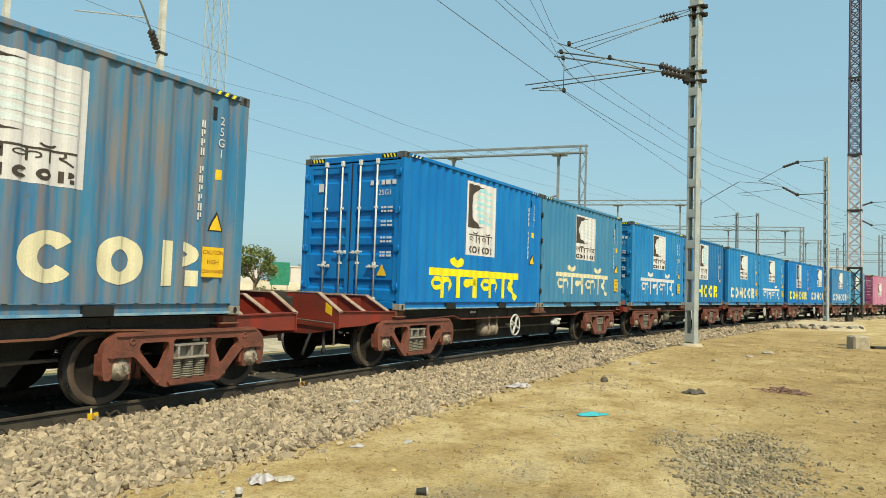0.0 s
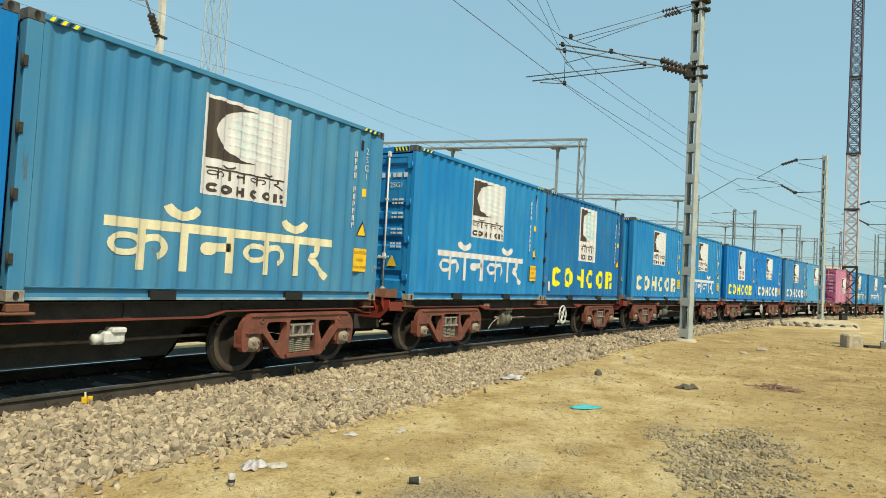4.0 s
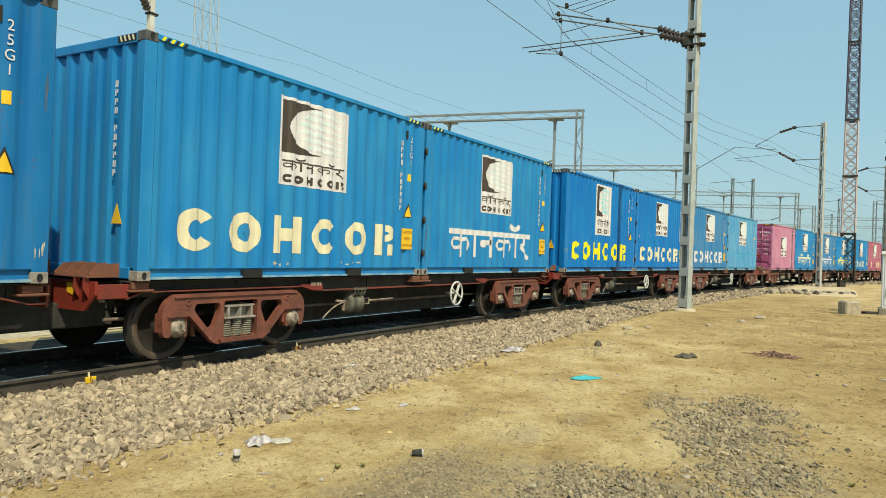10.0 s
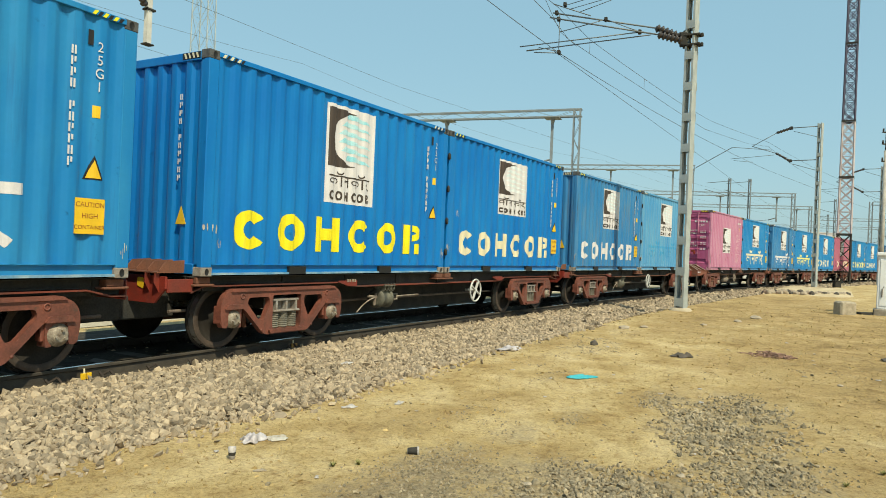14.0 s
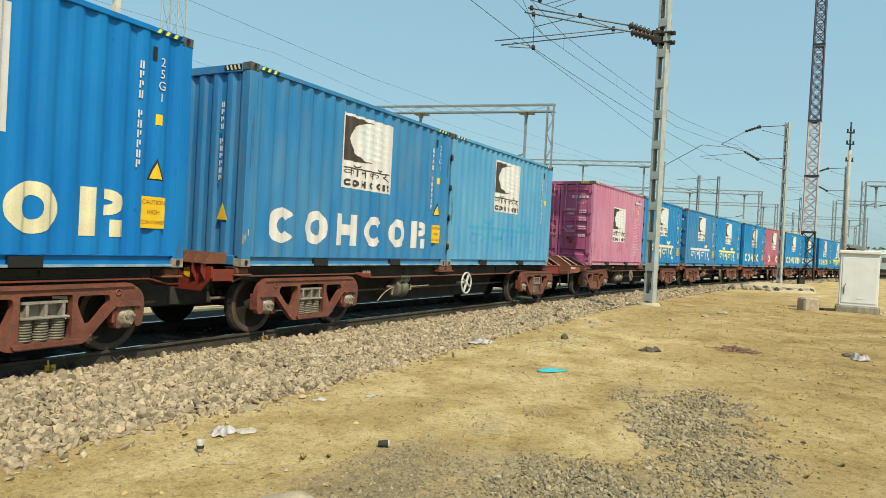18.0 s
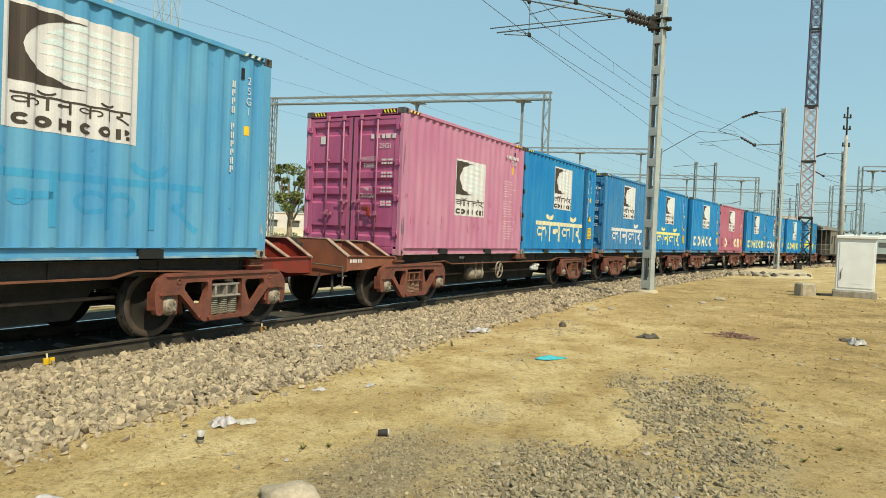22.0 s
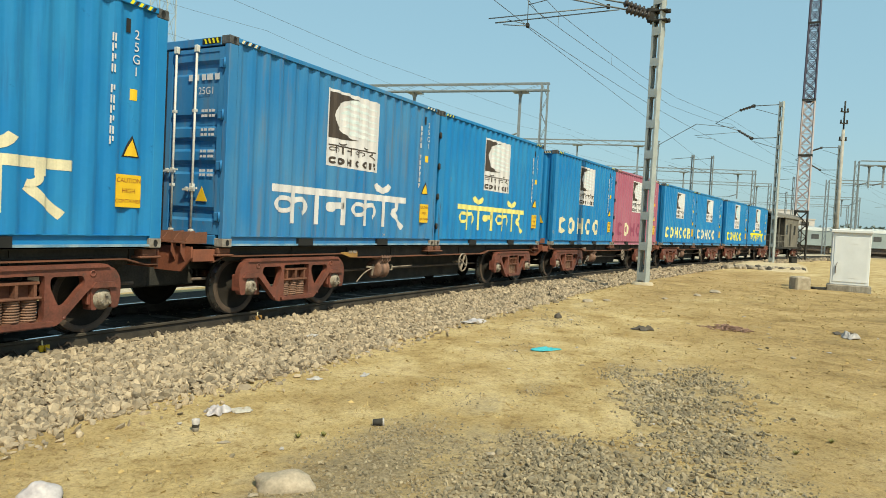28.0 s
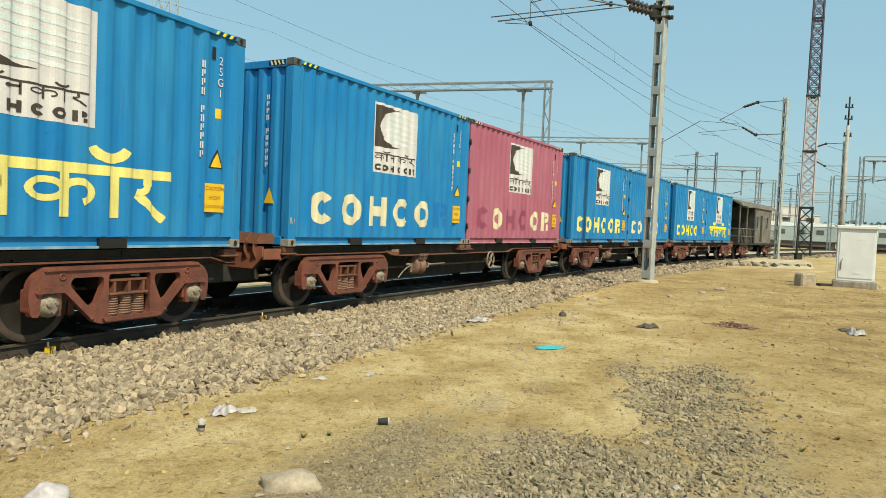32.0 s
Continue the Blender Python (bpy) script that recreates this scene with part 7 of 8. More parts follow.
tree(43.2, 41.7, 5.4, 1.9, "leafy tree beyond the tracks", M_LEAF2, 9, per=170, size=0.10)

tree(43.2, 34.0, 7.4, 1.6, "leafy green tree by the far portal", M_LEAF2, 15, per=200, size=0.10)


def bush_row(label, spots, leafm, seed):
    rnd = random.Random(seed)

    def make(bm):
        for x, y, r, hh in spots:
            for _ in range(10):
                a, q = rnd.uniform(0, 6.28), rnd.random() ** 0.5
                leaves(bm, (x + math.cos(a) * r * q, y + math.sin(a) * r * q, ground_z(x, y) + hh * rnd.uniform(0.2, 0.8)), hh * 0.45, 110, 0.11, rnd)
    return tagged(part("bushes", make, leafm, None), label, "bushes", kind="stuff")


bush_row("low green bushes along the far side of the yard", [(30 + 2.6 * i, 50 - 0.5 * i, 2.2, 0.8 + 0.3 * (i % 3 == 1)) for i in range(12)] + [(45.5, 67.5, 1.5, 2.5), (47.5, 66, 1.6, 2.7), (49, 65.5, 1.2, 2.2), (45.5, 67.5, 1.5, 2.5), (47.5, 66, 1.6, 2.5), (36, 62, 1.4, 2.3), (36, 62, 1.4, 2.3), (72, 50, 3, 2.4), (78, 46, 3, 2.0)], M_LEAF2, 3)
M_WEED = mat("low_weeds", (0.12, 0.15, 0.04), 0.9, 0, 0.4, 0.7, 12, 0.3, (0.26, 0.23, 0.09))
tagged(sweep("weed_strip", [(-5.0, 0.02), (-2, 0.16), (3, 0.2), (8, 0.03)], near_s, M_WEED, 34, wobble=0.04), "strip of low green weeds beyond the tracks", "weeds", kind="structure")
M_PATH = mat("pale_dust", (0.46, 0.40, 0.30), 0.95, 0, 0.2, 0.8, 15, 0.2, (0.38, 0.33, 0.25))
tagged(sweep("dusty_path", [(-2.2, 0.02), (2.0, 0.02)], near_s, M_PATH, 13.0, wobble=0.01), "pale dusty strip between the far tracks", "path", kind="structure")

# ---- far right: parked coaches, sheds, trees on the skyline ----
# coach paint and underframe are paled to suggest distance haze
M_COACH = mat("haze_pale_coach_paint", (0.37, 0.43, 0.43), 0.6, 0, 0.15, 0.8, 12, 0.05, (0.33, 0.38, 0.38), 0.3, (0.2, 0.2, 0.18))
M_COACH_ROOF = mat("pale_roof_paint", (0.52, 0.54, 0.52), 0.7, 0, 0.15, 0.8, 12, 0.05)


def coach(x, y, turn, L=20.0):
    c = thing("railway_wagon", "pale grey-green parked railway coach far down the yard", "coach", pose(x, y, 0.3, 0, 0, turn), "parked coaches")
    part("body", lambda bm: box(bm, -L / 2, L / 2, -1.5, 1.5, 1.1, 3.3, 0.05), M_COACH, c, "grey-green body")
    part("roof", lambda bm: prism(bm, [(-1.55, 3.3), (-1.2, 3.75), (0, 3.95), (1.2, 3.75), (1.55, 3.3)], -L / 2, L / 2, "x"), M_COACH_ROOF, c, "pale roof")
    part("underframe", lambda bm: (box(bm, -L / 2 + 1, L / 2 - 1, -1.2, 1.2, 0.35, 1.1), box(bm, -L / 2, L / 2, -0.4, 0.4, 0.0, 0.9)), M_TANK, c, "underframe greyed for distance haze")
    for i in range(7):
        part("window", lambda bm: box(bm, -0.5, 0.5, -1.53, -1.49, 2.1, 2.8), M_DARKWIN, c, "", "cwin", pose(-L / 2 + 2.2 + i * (L - 4.4) / 6, 0, 0))


for i in range(5):
    coach(118 + 1.5 * i, 2 - 21 * i, -86)
coach(150, 30, -70)
shed = thing("platform_shed", "long low platform shed with a pale roof", "shed", pose(185, 2, 0.2, 0, 0, -80))
part("roof", lambda bm: prism(bm, [(-4, 4.2), (0, 5.2), (4, 4.2), (4, 4.05), (0, 5.0), (-4, 4.05)], -30, 30, "x"), M_COACH_ROOF, shed, "pale sheet roof")
for i in range(7):
    part("column", lambda bm: box(bm, -0.15, 0.15, -0.15, 0.15, -0.1, 4.6), M_FARSTEEL, shed, "", "shedcol", pose(-27 + 9 * i, 0, 0))
house(176, 0, -75, [(-9, 9, 0, 12, -0.3, 7.0), (-4, 6, 2, 10, 7.0, 9.0)], "cream block of flats beyond the yard", [(-8, 1.5, 1.6, 1.4), (-3, 1.5, 1.6, 1.4), (2, 1.5, 1.6, 1.4), (7, 1.5, 1.6, 1.4), (-8, 5, 1.6, 1.4), (-3, 5, 1.6, 1.4), (2, 5, 1.6, 1.4), (7, 5, 1.6, 1.4)])
# leaf colour greyed and blued to carry distance haze
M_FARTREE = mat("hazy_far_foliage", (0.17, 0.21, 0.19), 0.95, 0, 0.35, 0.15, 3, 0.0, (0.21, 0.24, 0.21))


def skyline():
    rnd = random.Random(21)

    def make(bm):
        for i in range(46):
            a = radians(48 + i * 1.35 + rnd.uniform(-0.5, 0.5))
            d = rnd.uniform(230, 330)
            x, y, hh = d * math.sin(a), d * math.cos(a), rnd.uniform(5.5, 11)
            for _ in range(16):
                leaves(bm, (x + rnd.gauss(0, 5), y + rnd.gauss(0, 5), hh * rnd.uniform(0.15, 0.75)), hh * 0.36, 34, 0.75, rnd)
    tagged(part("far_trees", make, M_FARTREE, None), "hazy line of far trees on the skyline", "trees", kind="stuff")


skyline()

# ---- loose stones, dry grass ----
ICO_V = np.array([(0, 0, 1), (0.894, 0, 0.447), (0.276, 0.851, 0.447), (-0.724, 0.526, 0.447), (-0.724, -0.526, 0.447), (0.276, -0.851, 0.447), (0.724, 0.526, -0.447), (-0.276, 0.851, -0.447), (-0.894, 0, -0.447), (-0.276, -0.851, -0.447), (0.724, -0.526, -0.447), (0, 0, -1)])
ICO_F = np.array([(0, 1, 2), (0, 2, 3), (0, 3, 4), (0, 4, 5), (0, 5, 1), (1, 6, 2), (2, 7, 3), (3, 8, 4), (4, 9, 5), (5, 10, 1), (2, 6, 7), (3, 7, 8), (4, 8, 9), (5, 9, 10), (1, 10, 6), (6, 11, 7), (7, 11, 8), (8, 11, 9), (9, 11, 10), (10, 11, 6)])


def stones(name, places, sizes, material, label, flat=0.7, seed=5):
    """Many angular stones in one mesh."""
    rng = np.random.default_rng(seed)
    n = len(places)
    P, R = np.array(places), np.array(sizes)
    jag = rng.uniform(0.62, 1.25, (n, 12, 1))
    axes = rng.uniform(0.6, 1.35, (n, 1, 3))
    axes[:, :, 2] *= flat
    q = rng.normal(size=(n, 4))
    q /= np.linalg.norm(q, axis=1, keepdims=True)
    w, x, y, z = q.T
    rot = np.stack([np.stack([1 - 2 * (y * y + z * z), 2 * (x * y - z * w), 2 * (x * z + y * w)], 1), np.stack([2 * (x * y + z * w), 1 - 2 * (x * x + z * z), 2 * (y * z - x * w)], 1), np.stack([2 * (x * z - y * w), 2 * (y * z + x * w), 1 - 2 * (x * x + y * y)], 1)], 1)
    v = np.einsum("nij,nkj->nki", rot, ICO_V[None] * jag * axes) * R[:, None, None] + P[:, None, :]
    f = ICO_F[None] + (np.arange(n) * 12)[:, None, None]
    me = bpy.data.meshes.new(name)
    me.vertices.add(n * 12)
    me.vertices.foreach_set("co", v.astype(np.float32).ravel())
    me.loops.add(n * 60)
    me.loops.foreach_set("vertex_index", f.astype(np.int32).ravel())
    me.polygons.add(n * 20)
    me.polygons.foreach_set("loop_start", np.arange(0, n * 60, 3, dtype=np.int32))
    me.polygons.foreach_set("loop_total", np.full(n * 20, 3, dtype=np.int32))
    me.polygons.foreach_set("use_smooth", np.zeros(n * 20, dtype=bool))
    me.update(calc_edges=True)
    me.materials.append(material)
    return tagged(new(name, me), label, "stones", kind="stuff")


def bed_z(o):
    return float(np.interp(o, [b[0] for b in BED], [b[1] for b in BED]))


rnd = random.Random(12)
places, sizes = [], []
for s0, s1, dens, k in ((-8, 1.5, 260, 1.2), (1.5, 9, 1050, 0.86), (9, 16, 650, 0.95), (16, 28, 340, 1.15), (28, 50, 120, 1.6), (50, 90, 40, 2.2)):
    n = int((s1 - s0) * 2.15 * dens)
    for _ in range(n):
        s, o = rnd.uniform(s0, s1), -0.95 - 2.05 * rnd.random() - (abs(rnd.gauss(0, 0.22)) if rnd.random() < 0.25 else 0)
        x, y, h = on_line(s, 1.219 + o)
        z = max(bed_z(o) if o > -3.3 else -1, ground_z(x, y) * (1.0 if o < -2.2 else 0.0))
        r = k * rnd.uniform(0.02, 0.05) * (1.5 if rnd.random() < 0.18 else 1)
        places.append((x, y, z + r * rnd.uniform(0.0, 0.5)))
        sizes.append(r)
for _ in range(2600):
    s, o = rnd.uniform(2, 30), rnd.uniform(-0.75, 0.75)
    x, y, h = on_line(s, 1.219 + o)
    r = rnd.uniform(0.02, 0.04)
    places.append((x, y, bed_z(o) + r * 0.3))
    sizes.append(r)
stones("ballast_stones", places, sizes, M_STONE, "loose angular grey-brown ballast stones", 0.5)

M_GRIT = mat("grit_stone", (0.35, 0.294, 0.208), 0.95, 0, 0.25, 6, 40, 0.3, (0.255, 0.215, 0.15))
stone_variation(M_GRIT, 0.5, 1.2)
places, sizes = [], []
while len(places) < 11000:
    x, y = 2.2 + 12.8 * rnd.random() ** 1.2, rnd.uniform(-4.5, 4.6)
    if rnd.random() < (grit_amount(x, y) * 1.15 - 0.28 + 0.55 * noise.noise((x * 1.1, y * 1.1, 5)) + 0.5 * noise.noise((x * 3.7, y * 3.7, 9))) or rnd.random() < 0.006:
        r = rnd.uniform(0.006, 0.014) * (1 + 1.2 * coarse(x, y) ** 0.5) * (1.7 if rnd.random() < 0.05 else 1)
        places.append((x, y, ground_z(x, y) + r * 0.25))
        sizes.append(r)
stones("grit", places, sizes, M_GRIT, "small grey grit strewn on bare ground", 0.55, 8)

M_CLOD = mat("dry_grass_clump", (0.43, 0.322, 0.152), 0.95, 0, 0.3, 8, 50, 0.4, (0.315, 0.226, 0.098))
stone_variation(M_CLOD, 0.7, 1.3)
places, sizes = [], []
while len(places) < 6500:
    x, y = 2.2 + 26 * rnd.random() ** 1.6, rnd.uniform(-7, 5.4)
    if rnd.random() > grit_amount(x, y) * 1.5 - 0.5 * noise.noise((x * 1.6, y * 1.6, 7)):
        r = rnd.uniform(0.008, 0.022) * (1 + x / 30)
        places.append((x, y, ground_z(x, y) - r * 0.1))
        sizes.append(r)
stones("grass_clumps", places, sizes, M_CLOD, "small clumps of trodden dry grass", 0.2, 18)
M_STRAW = mat("dry_straw", (0.43, 0.328, 0.145), 0.9, 0, 0.25, 2, 30, 0.0, (0.335, 0.24, 0.088))
stone_variation(M_STRAW, 0.6, 1.25)


def dry_grass():
    verts, faces = [], []
    count = 0
    while count < 15000:
        x = 2.2 + 20 * rnd.random() ** 1.5
        y = rnd.uniform(-6, 5.2)
        if rnd.random() < grit_amount(x, y) * 1.6 + 0.35 * noise.noise((x * 0.9, y * 0.9, 1)):
            continue
        count += 1
        z = ground_z(x, y) - 0.004
        for _ in range(3):
            a, l, w = rnd.uniform(0, 6.28), rnd.uniform(0.02, 0.06), rnd.uniform(0.002, 0.005)
            lay = rnd.uniform(0.5, 1.5)
            i = len(verts)
            dx, dy = math.cos(a), math.sin(a)
            px, py = x + rnd.uniform(-0.03, 0.03), y + rnd.uniform(-0.03, 0.03)
            verts += [(px - dy * w, py + dx * w, z), (px + dy * w, py - dx * w, z), (px + dx * l * lay, py + dy * l * lay, z + l * rnd.uniform(0.25, 0.8))]
            faces.append((i, i + 1, i + 2))
    me = bpy.data.meshes.new("dry_grass")
    me.from_pydata(verts, [], faces)
    me.materials.append(M_STRAW)
    tagged(new("dry_grass", me), "short dry yellow grass", "grass", kind="stuff")


dry_grass()

# ---- sleepers and clips ----
M_CLIP = mat("dark_clip_steel", (0.07, 0.055, 0.045), 0.8, 0.3, 0.3, 9, 50, 0.2)
for i in range(70):
    s = -1.0 + 0.62 * i
    x, y, h = on_line(s)
    part_m = pose(x, y, 0, 0, 0, math.degrees(h))
    sl = thing("sleeper", "oil-stained concrete sleeper half buried in ballast", "sleeper", part_m, "sleepers of the running track")
    part("body", lambda bm: prism(bm, [(-0.13, 0.0), (-0.10, 0.165), (0.10, 0.165), (0.13, 0.0)], -1.37, 1.37), M_SLEEPER, sl, "", "sleeper")
    for o in (-1, 1):
        for k in (-1, 1):
            part("rail_clip", lambda bm: (rod(bm, (-0.09, 0.13, 0.165), (-0.03, 0.10, 0.25), 0.014, 6), rod(bm, (-0.03, 0.10, 0.25), (0.03, 0.05, 0.20), 0.014, 6), rod(bm, (0.05, 0.13, 0.165), (0.10, 0.10, 0.25), 0.014, 6), box(bm, -0.05, 0.05, 0.07, 0.12, 0.16, 0.18)), M_CLIP, sl, "", "clip", pose(0, o * 0.874, 0, 0, 0, 0 if k > 0 else 180))

# yellow tags clipped to the near rail
for s in (4.95, 8.35):
    x, y, h = on_line(s, 0.26)
    tg = thing("rail_tag", "small yellow painted tags at the rail foot", "tag", pose(x, y, 0.185, 0, 0, math.degrees(h)), "yellow tags on the rail")
    for k in (-1, 1):
        part("tag_plate", lambda bm: box(bm, -0.026, 0.026, -0.015, 0.015, 0.0, 0.07, 0.004), M_ORANGE if s < 6 else M_OLDAMBER, tg, "", "tagplate", pose(0.035 * k, 0, 0))
    part("tag_pin", lambda bm: rod(bm, (-0.012, 0, 0), (-0.012, 0.02, 0.12), 0.011, 6), M_CREAM, tg, "", "tagpin")

# ---- litter ----
M_PLASTIC = mat("white_plastic_film", (0.47, 0.44, 0.43), 0.5, 0, 0.3, 8, 40, 0.1, (0.36, 0.33, 0.31))
M_LILAC = mat("lilac_white_film", (0.50, 0.465, 0.475), 0.45, 0, 0.3, 9, 40, 0.2, (0.40, 0.36, 0.37))
M_FILM = mat("dusty_clear_film", (0.50, 0.46, 0.40), 0.45, 0, 0.25, 9, 40, 0.2, (0.42, 0.37, 0.30))
M_TEAL = mat("turquoise_plastic_sheet", (0.03, 0.33, 0.40), 0.45, 0, 0.25, 9, 40, 0.1, (0.08, 0.42, 0.46))
M_CLOTH = mat("dry_brown_twig", (0.38, 0.24, 0.18), 0.9, 0, 0.5, 9, 40, 0.4, (0.20, 0.12, 0.09))
M_ROCK = mat("pale_sandstone", (0.42, 0.345, 0.26), 0.92, 0, 0.25, 6, 50, 0.5, (0.29, 0.245, 0.18))
M_DARKROCK = mat("dark_stone", (0.10, 0.085, 0.07), 0.9, 0, 0.3, 6, 30, 0.5)


def crumple(name, x, y, rx, ry, hh, material, label, cat, seed, turn=0.0, n=22, z=None, group=""):
    """A thin crumpled sheet with folds, lying on the ground."""
    def make(bm):
        rows = []
        for i in range(n):
            row = []
            for j in range(n):
                u, w = i / (n - 1) * 2 - 1, j / (n - 1) * 2 - 1
                f = math.sqrt(max(0.0, 1 - 0.5 * u * u * w * w)) * (1 + 0.5 * noise.noise((u * 1.5 + seed, w * 1.5, 9)))
                k = max(abs(u), abs(w))
                q = noise.noise((u * 1.3 + seed, w * 1.3, seed * 1.7)) + 0.7 * abs(noise.noise((u * 2.4 + seed, w * 2.4, 2))) + 0.15 * noise.noise((u * 6, w * 6 + seed, 4))
                row.append(bm.verts.new((u * rx * f, w * ry * f, max(0.004, hh * (0.35 + 0.75 * q) * (1 - 0.75 * k ** 3)))))
            rows.append(row)
        for i in range(n - 1):
            for j in range(n - 1):
                bm.faces.new((rows[i][j], rows[i + 1][j], rows[i + 1][j + 1], rows[i][j + 1])).smooth = True
        ret = bmesh.ops.extrude_face_region(bm, geom=bm.faces[:])
        for v in [g for g in ret["geom"] if isinstance(g, bmesh.types.BMVert)]:
            v.co.z -= 0.006
    return tagged(part(name, make, material, None, m=pose(x, y, (ground_z(x, y) if z is None else z) + 0.004, 0, 0, turn)), label, cat, group)


def boulder(name, x, y, rx, ry, rz, material, label, seed, turn=0, z=None, cat="stone", group=""):
    def make(bm):
        bmesh.ops.create_icosphere(bm, subdivisions=4 if rx > 0.12 else 3, radius=1)
        for v in bm.verts:
            d = v.co.normalized()
            k = 1 + 0.26 * noise.noise((d.x * 1.3 + seed, d.y * 1.3, d.z * 1.3)) + 0.06 * noise.noise((d.x * 3.5, d.y * 3.5 + seed, d.z * 3.5)) + 0.015 * noise.noise((d.x * 9, d.y * 9 + seed, d.z * 9))
            v.co = Vector((d.x * rx, d.y * ry, max(d.z, -0.35) * rz)) * k
        for f in bm.faces:
            f.smooth = True
    return tagged(part(name, make, material, None, m=pose(x, y, (ground_z(x, y) if z is None else z) + rz * 0.22, 0, 0, turn)), label, cat, group)


crumple("plastic_sheet", 9.72, 2.85, 0.20, 0.12, 0.045, M_TEAL, "crumpled turquoise plastic sheet on dry grass", "litter", 3.1, -35)
crumple("plastic_bag", 11.4, 4.64, 0.27, 0.19, 0.065, M_LILAC, "flattened white plastic bag at the ballast edge", "litter", 5.2, -20)
crumple("plastic_bag", 4.76, 4.42, 0.14, 0.10, 0.085, M_LILAC, "torn white plastic bag on the grass", "litter", 7.7, 20)
crumple("plastic_bag", 4.93, 4.29, 0.10, 0.09, 0.03, M_FILM, "torn scrap of clear plastic on the grass", "litter", 17.7, -40)
crumple("paper_scrap", 6.36, 4.51, 0.085, 0.045, 0.03, M_PLASTIC, "white paper scrap on the grass", "litter", 1.4, -30)
crumple("paper_scrap", 6.86, 4.16, 0.08, 0.04, 0.03, M_PLASTIC, "white paper scrap on dry grass", "litter", 2.9, 10)
crumple("plastic_bag", 13.86, -1.36, 0.13, 0.12, 0.15, M_PLASTIC, "crumpled white bag beside dark rags", "litter", 9.3, -70)
crumple("rag", 14.25, -1.30, 0.20, 0.12, 0.08, M_DARKROCK, "dark rag on the grass", "litter", 4.5, -60)


def twig_heap(x, y, n, rx, ry, seed):
    r = random.Random(seed)

    def make(bm):
        for _ in range(n):
            a, l = r.uniform(0, 3.14), r.uniform(0.08, 0.24)
            u, w = r.gauss(0, 0.45) * rx, r.gauss(0, 0.45) * ry
            z = 0.012 + 0.09 * r.random() * max(0.0, 1 - abs(u) / rx) * max(0.0, 1 - abs(w) / ry)
            d = Vector((math.cos(a) * l / 2, math.sin(a) * l / 2, r.uniform(-0.02, 0.03)))
            c = Vector((u, w, z))
            rod(bm, c - d, c + d, r.uniform(0.004, 0.010), 5)
    return tagged(part("twig_heap", make, M_CLOTH, None, m=pose(x, y, ground_z(x, y))), "flat heap of dry brown twigs on the grass", "twigs", kind="stuff")


twig_heap(13.48, 0.60, 120, 0.24, 0.36, 5)
crumple("rag", 12.45, 1.92, 0.18, 0.10, 0.09, M_DARKROCK, "small dark scrap on the grass", "litter", 8.8, -60)
boulder("plastic_bag", 2.72, 3.90, 0.125, 0.11, 0.10, M_LILAC, "bunched white plastic bag on the grass", 11.5, -30, cat="litter")
crumple("plastic_scrap", 5.88, 6.30, 0.05, 0.03, 0.03, M_LOGO_BLUE, "scrap of blue plastic on the ballast", "litter", 12.5, 10, z=0.16)
crumple("paper_scrap", 8.0, 5.75, 0.10, 0.06, 0.04, M_PLASTIC, "pale scrap caught in the ballast", "litter", 13.5, 10, z=0.13)
boulder("stone", 3.72, 2.84, 0.205, 0.13, 0.085, M_ROCK, "smooth pale sandstone lump on grey grit", 3.0, -55)
boulder("stone", 12.75, 3.55, 0.09, 0.07, 0.07, M_DARKROCK, "small dark stone on the grass", 5.0)
boulder("stone", 8.67, 4.89, 0.075, 0.055, 0.07, M_ROCK, "mottled stone at the ballast edge", 6.0)
for k, (x, y, r) in enumerate(((15.5, 3.65, 0.16), (15.9, 3.3, 0.12), (20.0, 1.28, 0.2), (18.6, 1.6, 0.13), (17.2, 2.2, 0.1), (7.9, 1.1, 0.05), (11.3, -0.4, 0.06), (10.4, -1.9, 0.06), (6.0, 0.9, 0.05), (5.1, 1.9, 0.045))):
    boulder("stone", x, y, r, r * 0.7, r * 0.3, M_ROCK, "flat pale stone on the ground", 20 + k)
rnd = random.Random(77)
for k in range(46):
    x, y = rnd.uniform(3.2, 16), rnd.uniform(-2.5, 5.0)
    crumple("paper_scrap", x, y, rnd.uniform(0.015, 0.045), rnd.uniform(0.012, 0.03), 0.02, M_PLASTIC if k % 3 else M_ROCK, "small pale scrap on the ground", "litter", 30 + k, rnd.uniform(0, 180), 7, group="scraps on the ground")

cup = thing("paper_cup", "crushed dark paper cup with a white rim", "cup", pose(5.25, 3.03, ground_z(5.25, 3.03) + 0.03, 90, 0, 35))
part("wall", lambda bm: lathe(bm, [(-0.045, 0.026), (0.045, 0.036)], (0, 0, 0), (0, 0, 1), 14), M_UNDER, cup, "dark cup wall")
part("rim", lambda bm: lathe(bm, [(0.040, 0.037), (0.05, 0.040), (0.055, 0.034)], (0, 0, 0), (0, 0, 1), 14), M_PLASTIC, cup, "white rim")
part("base", lambda bm: lathe(bm, [(-0.045, 0), (-0.045, 0.026)], (0, 0, 0), (0, 0, 1), 14), M_PLASTIC, cup, "white base")
cup2 = thing("paper_cup", "upright white paper cup on dry grass", "cup", pose(4.27, 4.19, ground_z(4.27, 4.19)) @ Matrix.Diagonal((0.95, 0.95, 1.1, 1)))
part("wall", lambda bm: lathe(bm, [(0, 0), (0, 0.026), (0.09, 0.036), (0.09, 0.030), (0.03, 0.02)], (0, 0, 0), (0, 0, 1), 14), M_PLASTIC, cup2, "white cup wall")
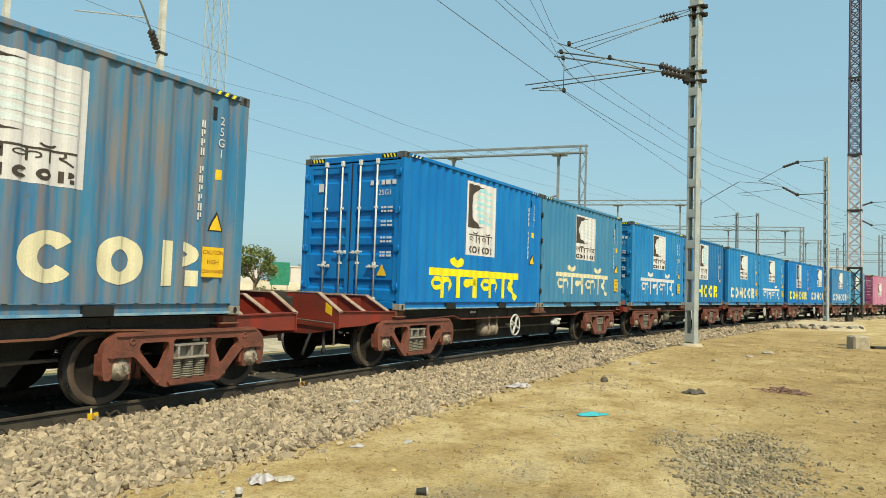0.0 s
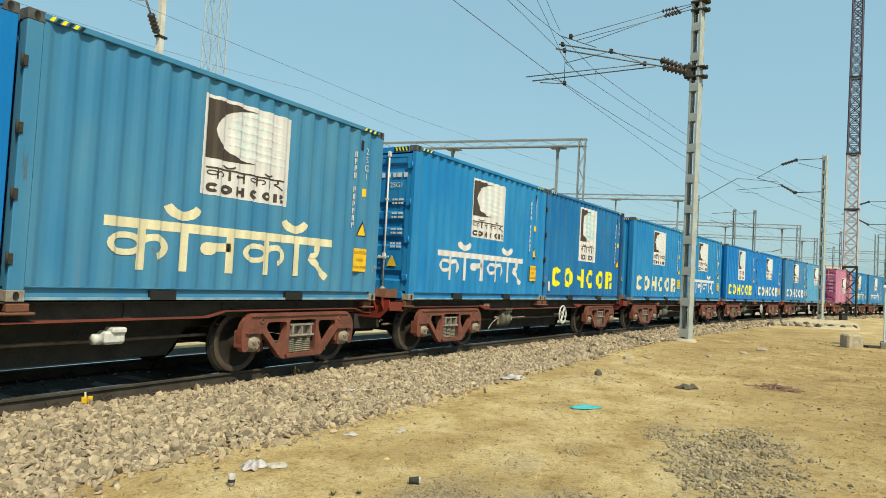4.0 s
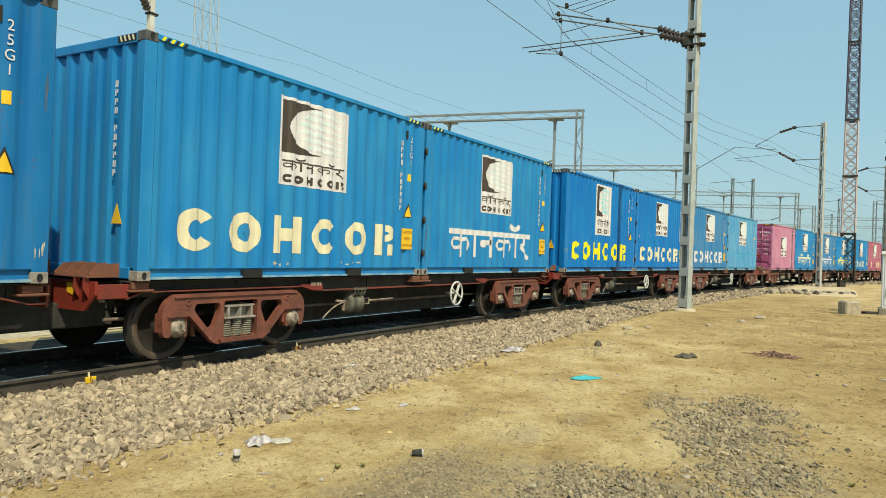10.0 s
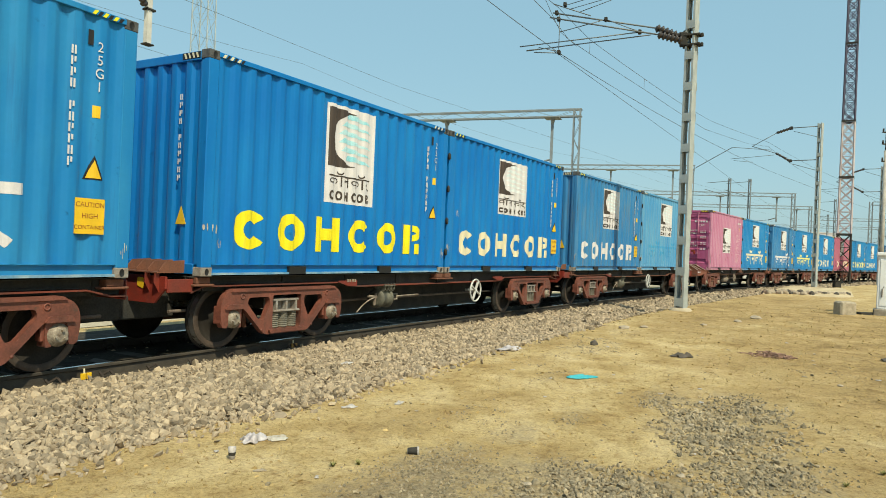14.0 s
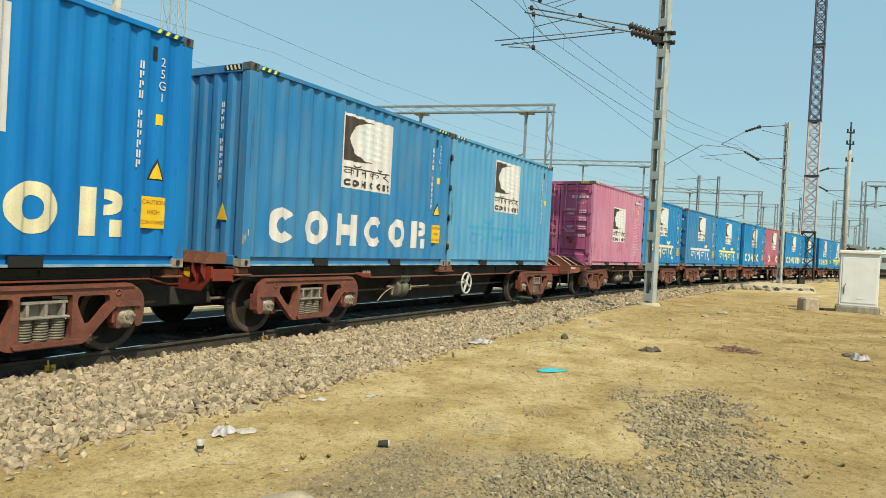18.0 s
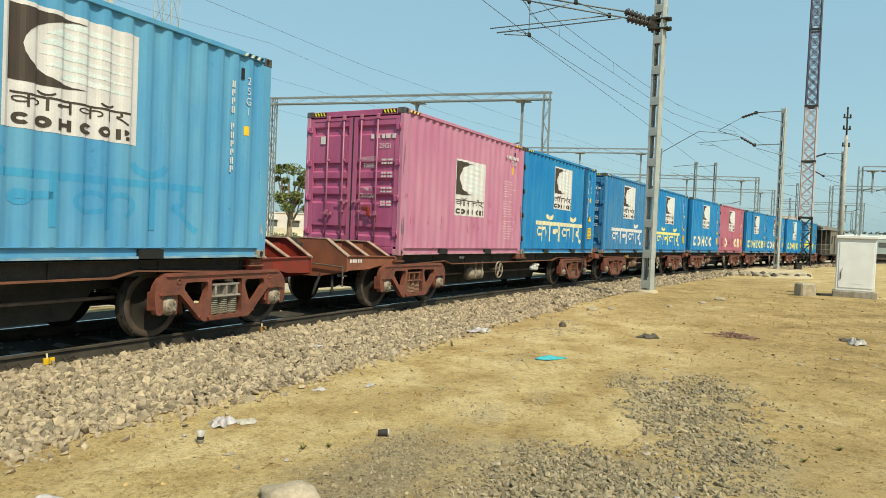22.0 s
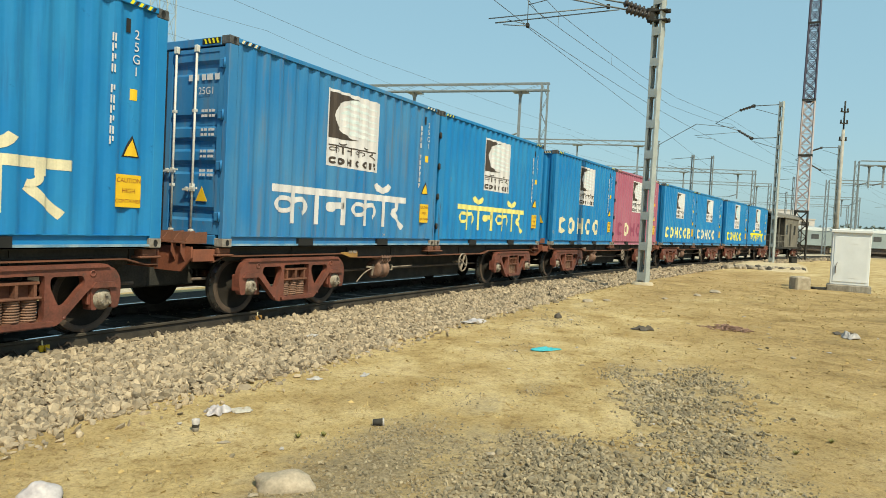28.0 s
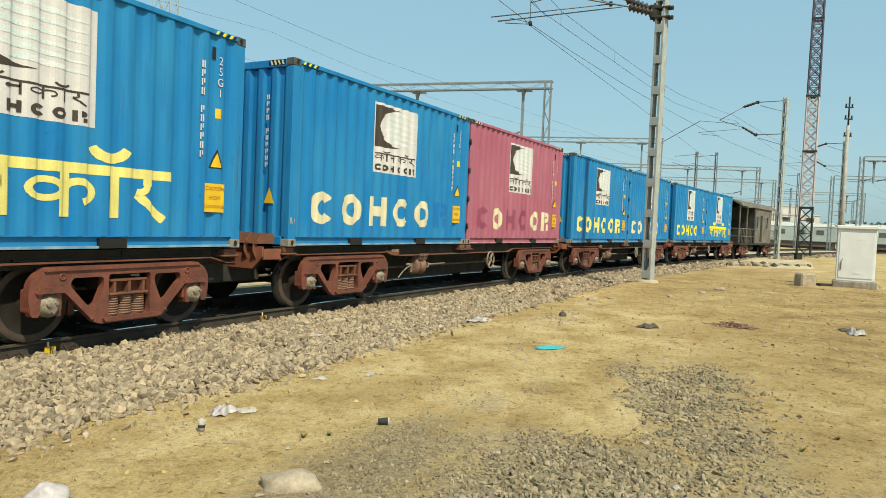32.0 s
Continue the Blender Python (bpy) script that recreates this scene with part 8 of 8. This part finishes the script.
part("band", lambda bm: lathe(bm, [(0.03, 0.0302), (0.055, 0.0330)], (0, 0, 0), (0, 0, 1), 14), M_UNDER, cup2, "dark printed band")


def weed(x, y, h, seed):
    r = random.Random(seed)

    def make(bm):
        for _ in range(60):
            a, l = r.uniform(0, 6.28), r.uniform(0.4, 1.0) * h
            p = Vector((x * 0, 0, 0))
            q = Vector((math.cos(a) * l * 0.7, math.sin(a) * l * 0.7, l * r.uniform(0.5, 1.0)))
            w = Vector((-math.sin(a), math.cos(a), 0)) * 0.008
            bm.faces.new([bm.verts.new(p - w), bm.verts.new(p + w), bm.verts.new(q)])
    return tagged(part("weed", make, M_WEED, None, m=pose(x, y, ground_z(x, y))), "small green weed tuft on the ground", "weed", "weed tufts")


for k, (x, y) in enumerate(((6.55, -0.3), (4.75, 3.25), (4.6, 3.4), (7.1, -0.6))):
    weed(x, y, 0.055, k)

# ---- stone-edged mound by the second mast ----
M_SAND = mat("heaped_sand", (0.54, 0.44, 0.29), 0.95, 0, 0.3, 1.6, 25, 0.6, (0.44, 0.34, 0.20))


def mound(bm):
    n, m = 20, 14
    rows = []
    for i in range(n):
        row = []
        for j in range(m):
            u, w = i / (n - 1), j / (m - 1)
            x, y = 37.5 + 14 * w, 2.2 - 4.2 * u - 0.4 * w
            e = min(1, 6 * min(u, 1 - u)) * min(1, 5 * w + 0.15) * min(1, 4 * (1 - w))
            row.append(bm.verts.new((x, y, 0.22 + e * (0.22 + 0.12 * noise.noise((x * 0.7, y * 0.7, 0))))))
        rows.append(row)
    for i in range(n - 1):
        for j in range(m - 1):
            bm.faces.new((rows[i][j], rows[i][j + 1], rows[i + 1][j + 1], rows[i + 1][j])).smooth = True


tagged(part("sand_mound", mound, M_SAND, None), "low sandy mound with a stone edge", "mound", kind="structure")
for k in range(22):
    boulder("kerb_stone", 37.2 + 0.9 * rnd.random() + 0.10 * k, 2.1 - 0.175 * k, 0.16 + 0.08 * rnd.random(), 0.12, 0.13 + 0.06 * rnd.random(), M_ROCK if k % 3 else M_DARKROCK, "rough stone at the edge of the mound", 60 + k, rnd.uniform(0, 90), group="stones edging the mound")
tagged(part("junction_box", lambda bm: (box(bm, -0.25, 0.25, -0.2, 0.2, -0.05, 0.4, 0.03), box(bm, -0.28, 0.28, -0.23, 0.23, 0.4, 0.45, 0.01)), M_UNDER, None, m=pose(55.6, -1.5, 0.3, 0, 0, 20)), "small dark trackside box", "box")


# ---- what moves ----
# seconds and the arc length at which the second container's front stands
PLACE = [(0, 10.526), (2, 4.150), (6, -8.656), (9, -18.030), (12, -27.300), (19, -48.330), (24, -62.80), (28, -74.76), (32, -86.708)]


def run(t):
    """Where the train stands at t: a smooth curve through the places above."""
    ts, ds = np.array([p[0] for p in PLACE], float), np.array([p[1] for p in PLACE])
    c = np.polyfit(ts, ds, 4)
    return float(np.polyval(c, t) + np.interp(t, ts, ds - np.polyval(c, ts)))


def wagon_front(k):
    return front_of(0) - CL - GAP_IN if k == 0 else front_of(2 * k - 1)


def motions():
    for ob, ws, f in KIDS:
        ob.parent, ob.matrix_basis = ws, f
    beat = [float(t) for t in range(0, 33)]
    for i, c in enumerate(containers):
        s = front_of(i)
        walk(c, [(t, chord(s + run(t), s + run(t) + CL, FLOOR_Z)) for t in beat])
    for k, (w, sets) in enumerate(wagons):
        s = wagon_front(k) + HALF
        walk(w, [(t, chord(s + run(t) - 4.53, s + run(t) + 4.53, RAIL_Z)) for t in beat])
        for ws in sets:
            m0 = ws.matrix_basis.copy()
            ws.rotation_mode = "QUATERNION"
            walk(ws, [(j * 0.2, m0 @ pose(0, 0, 0, 0, math.degrees((run(j * 0.2) - run(0)) / 0.42), 0)) for j in range(161)])
    for ws in van_sets:
        m0 = ws.matrix_basis.copy()
        walk(ws, [(j * 0.2, m0 @ pose(0, 0, 0, 0, math.degrees((run(j * 0.2) - run(0)) / 0.42), 0)) for j in range(161)])
    s = front_of(20) + CL + VAN_GAP
    walk(van, [(t, chord(s + run(t), s + run(t) + VAN_L, RAIL_Z)) for t in beat])


motions()
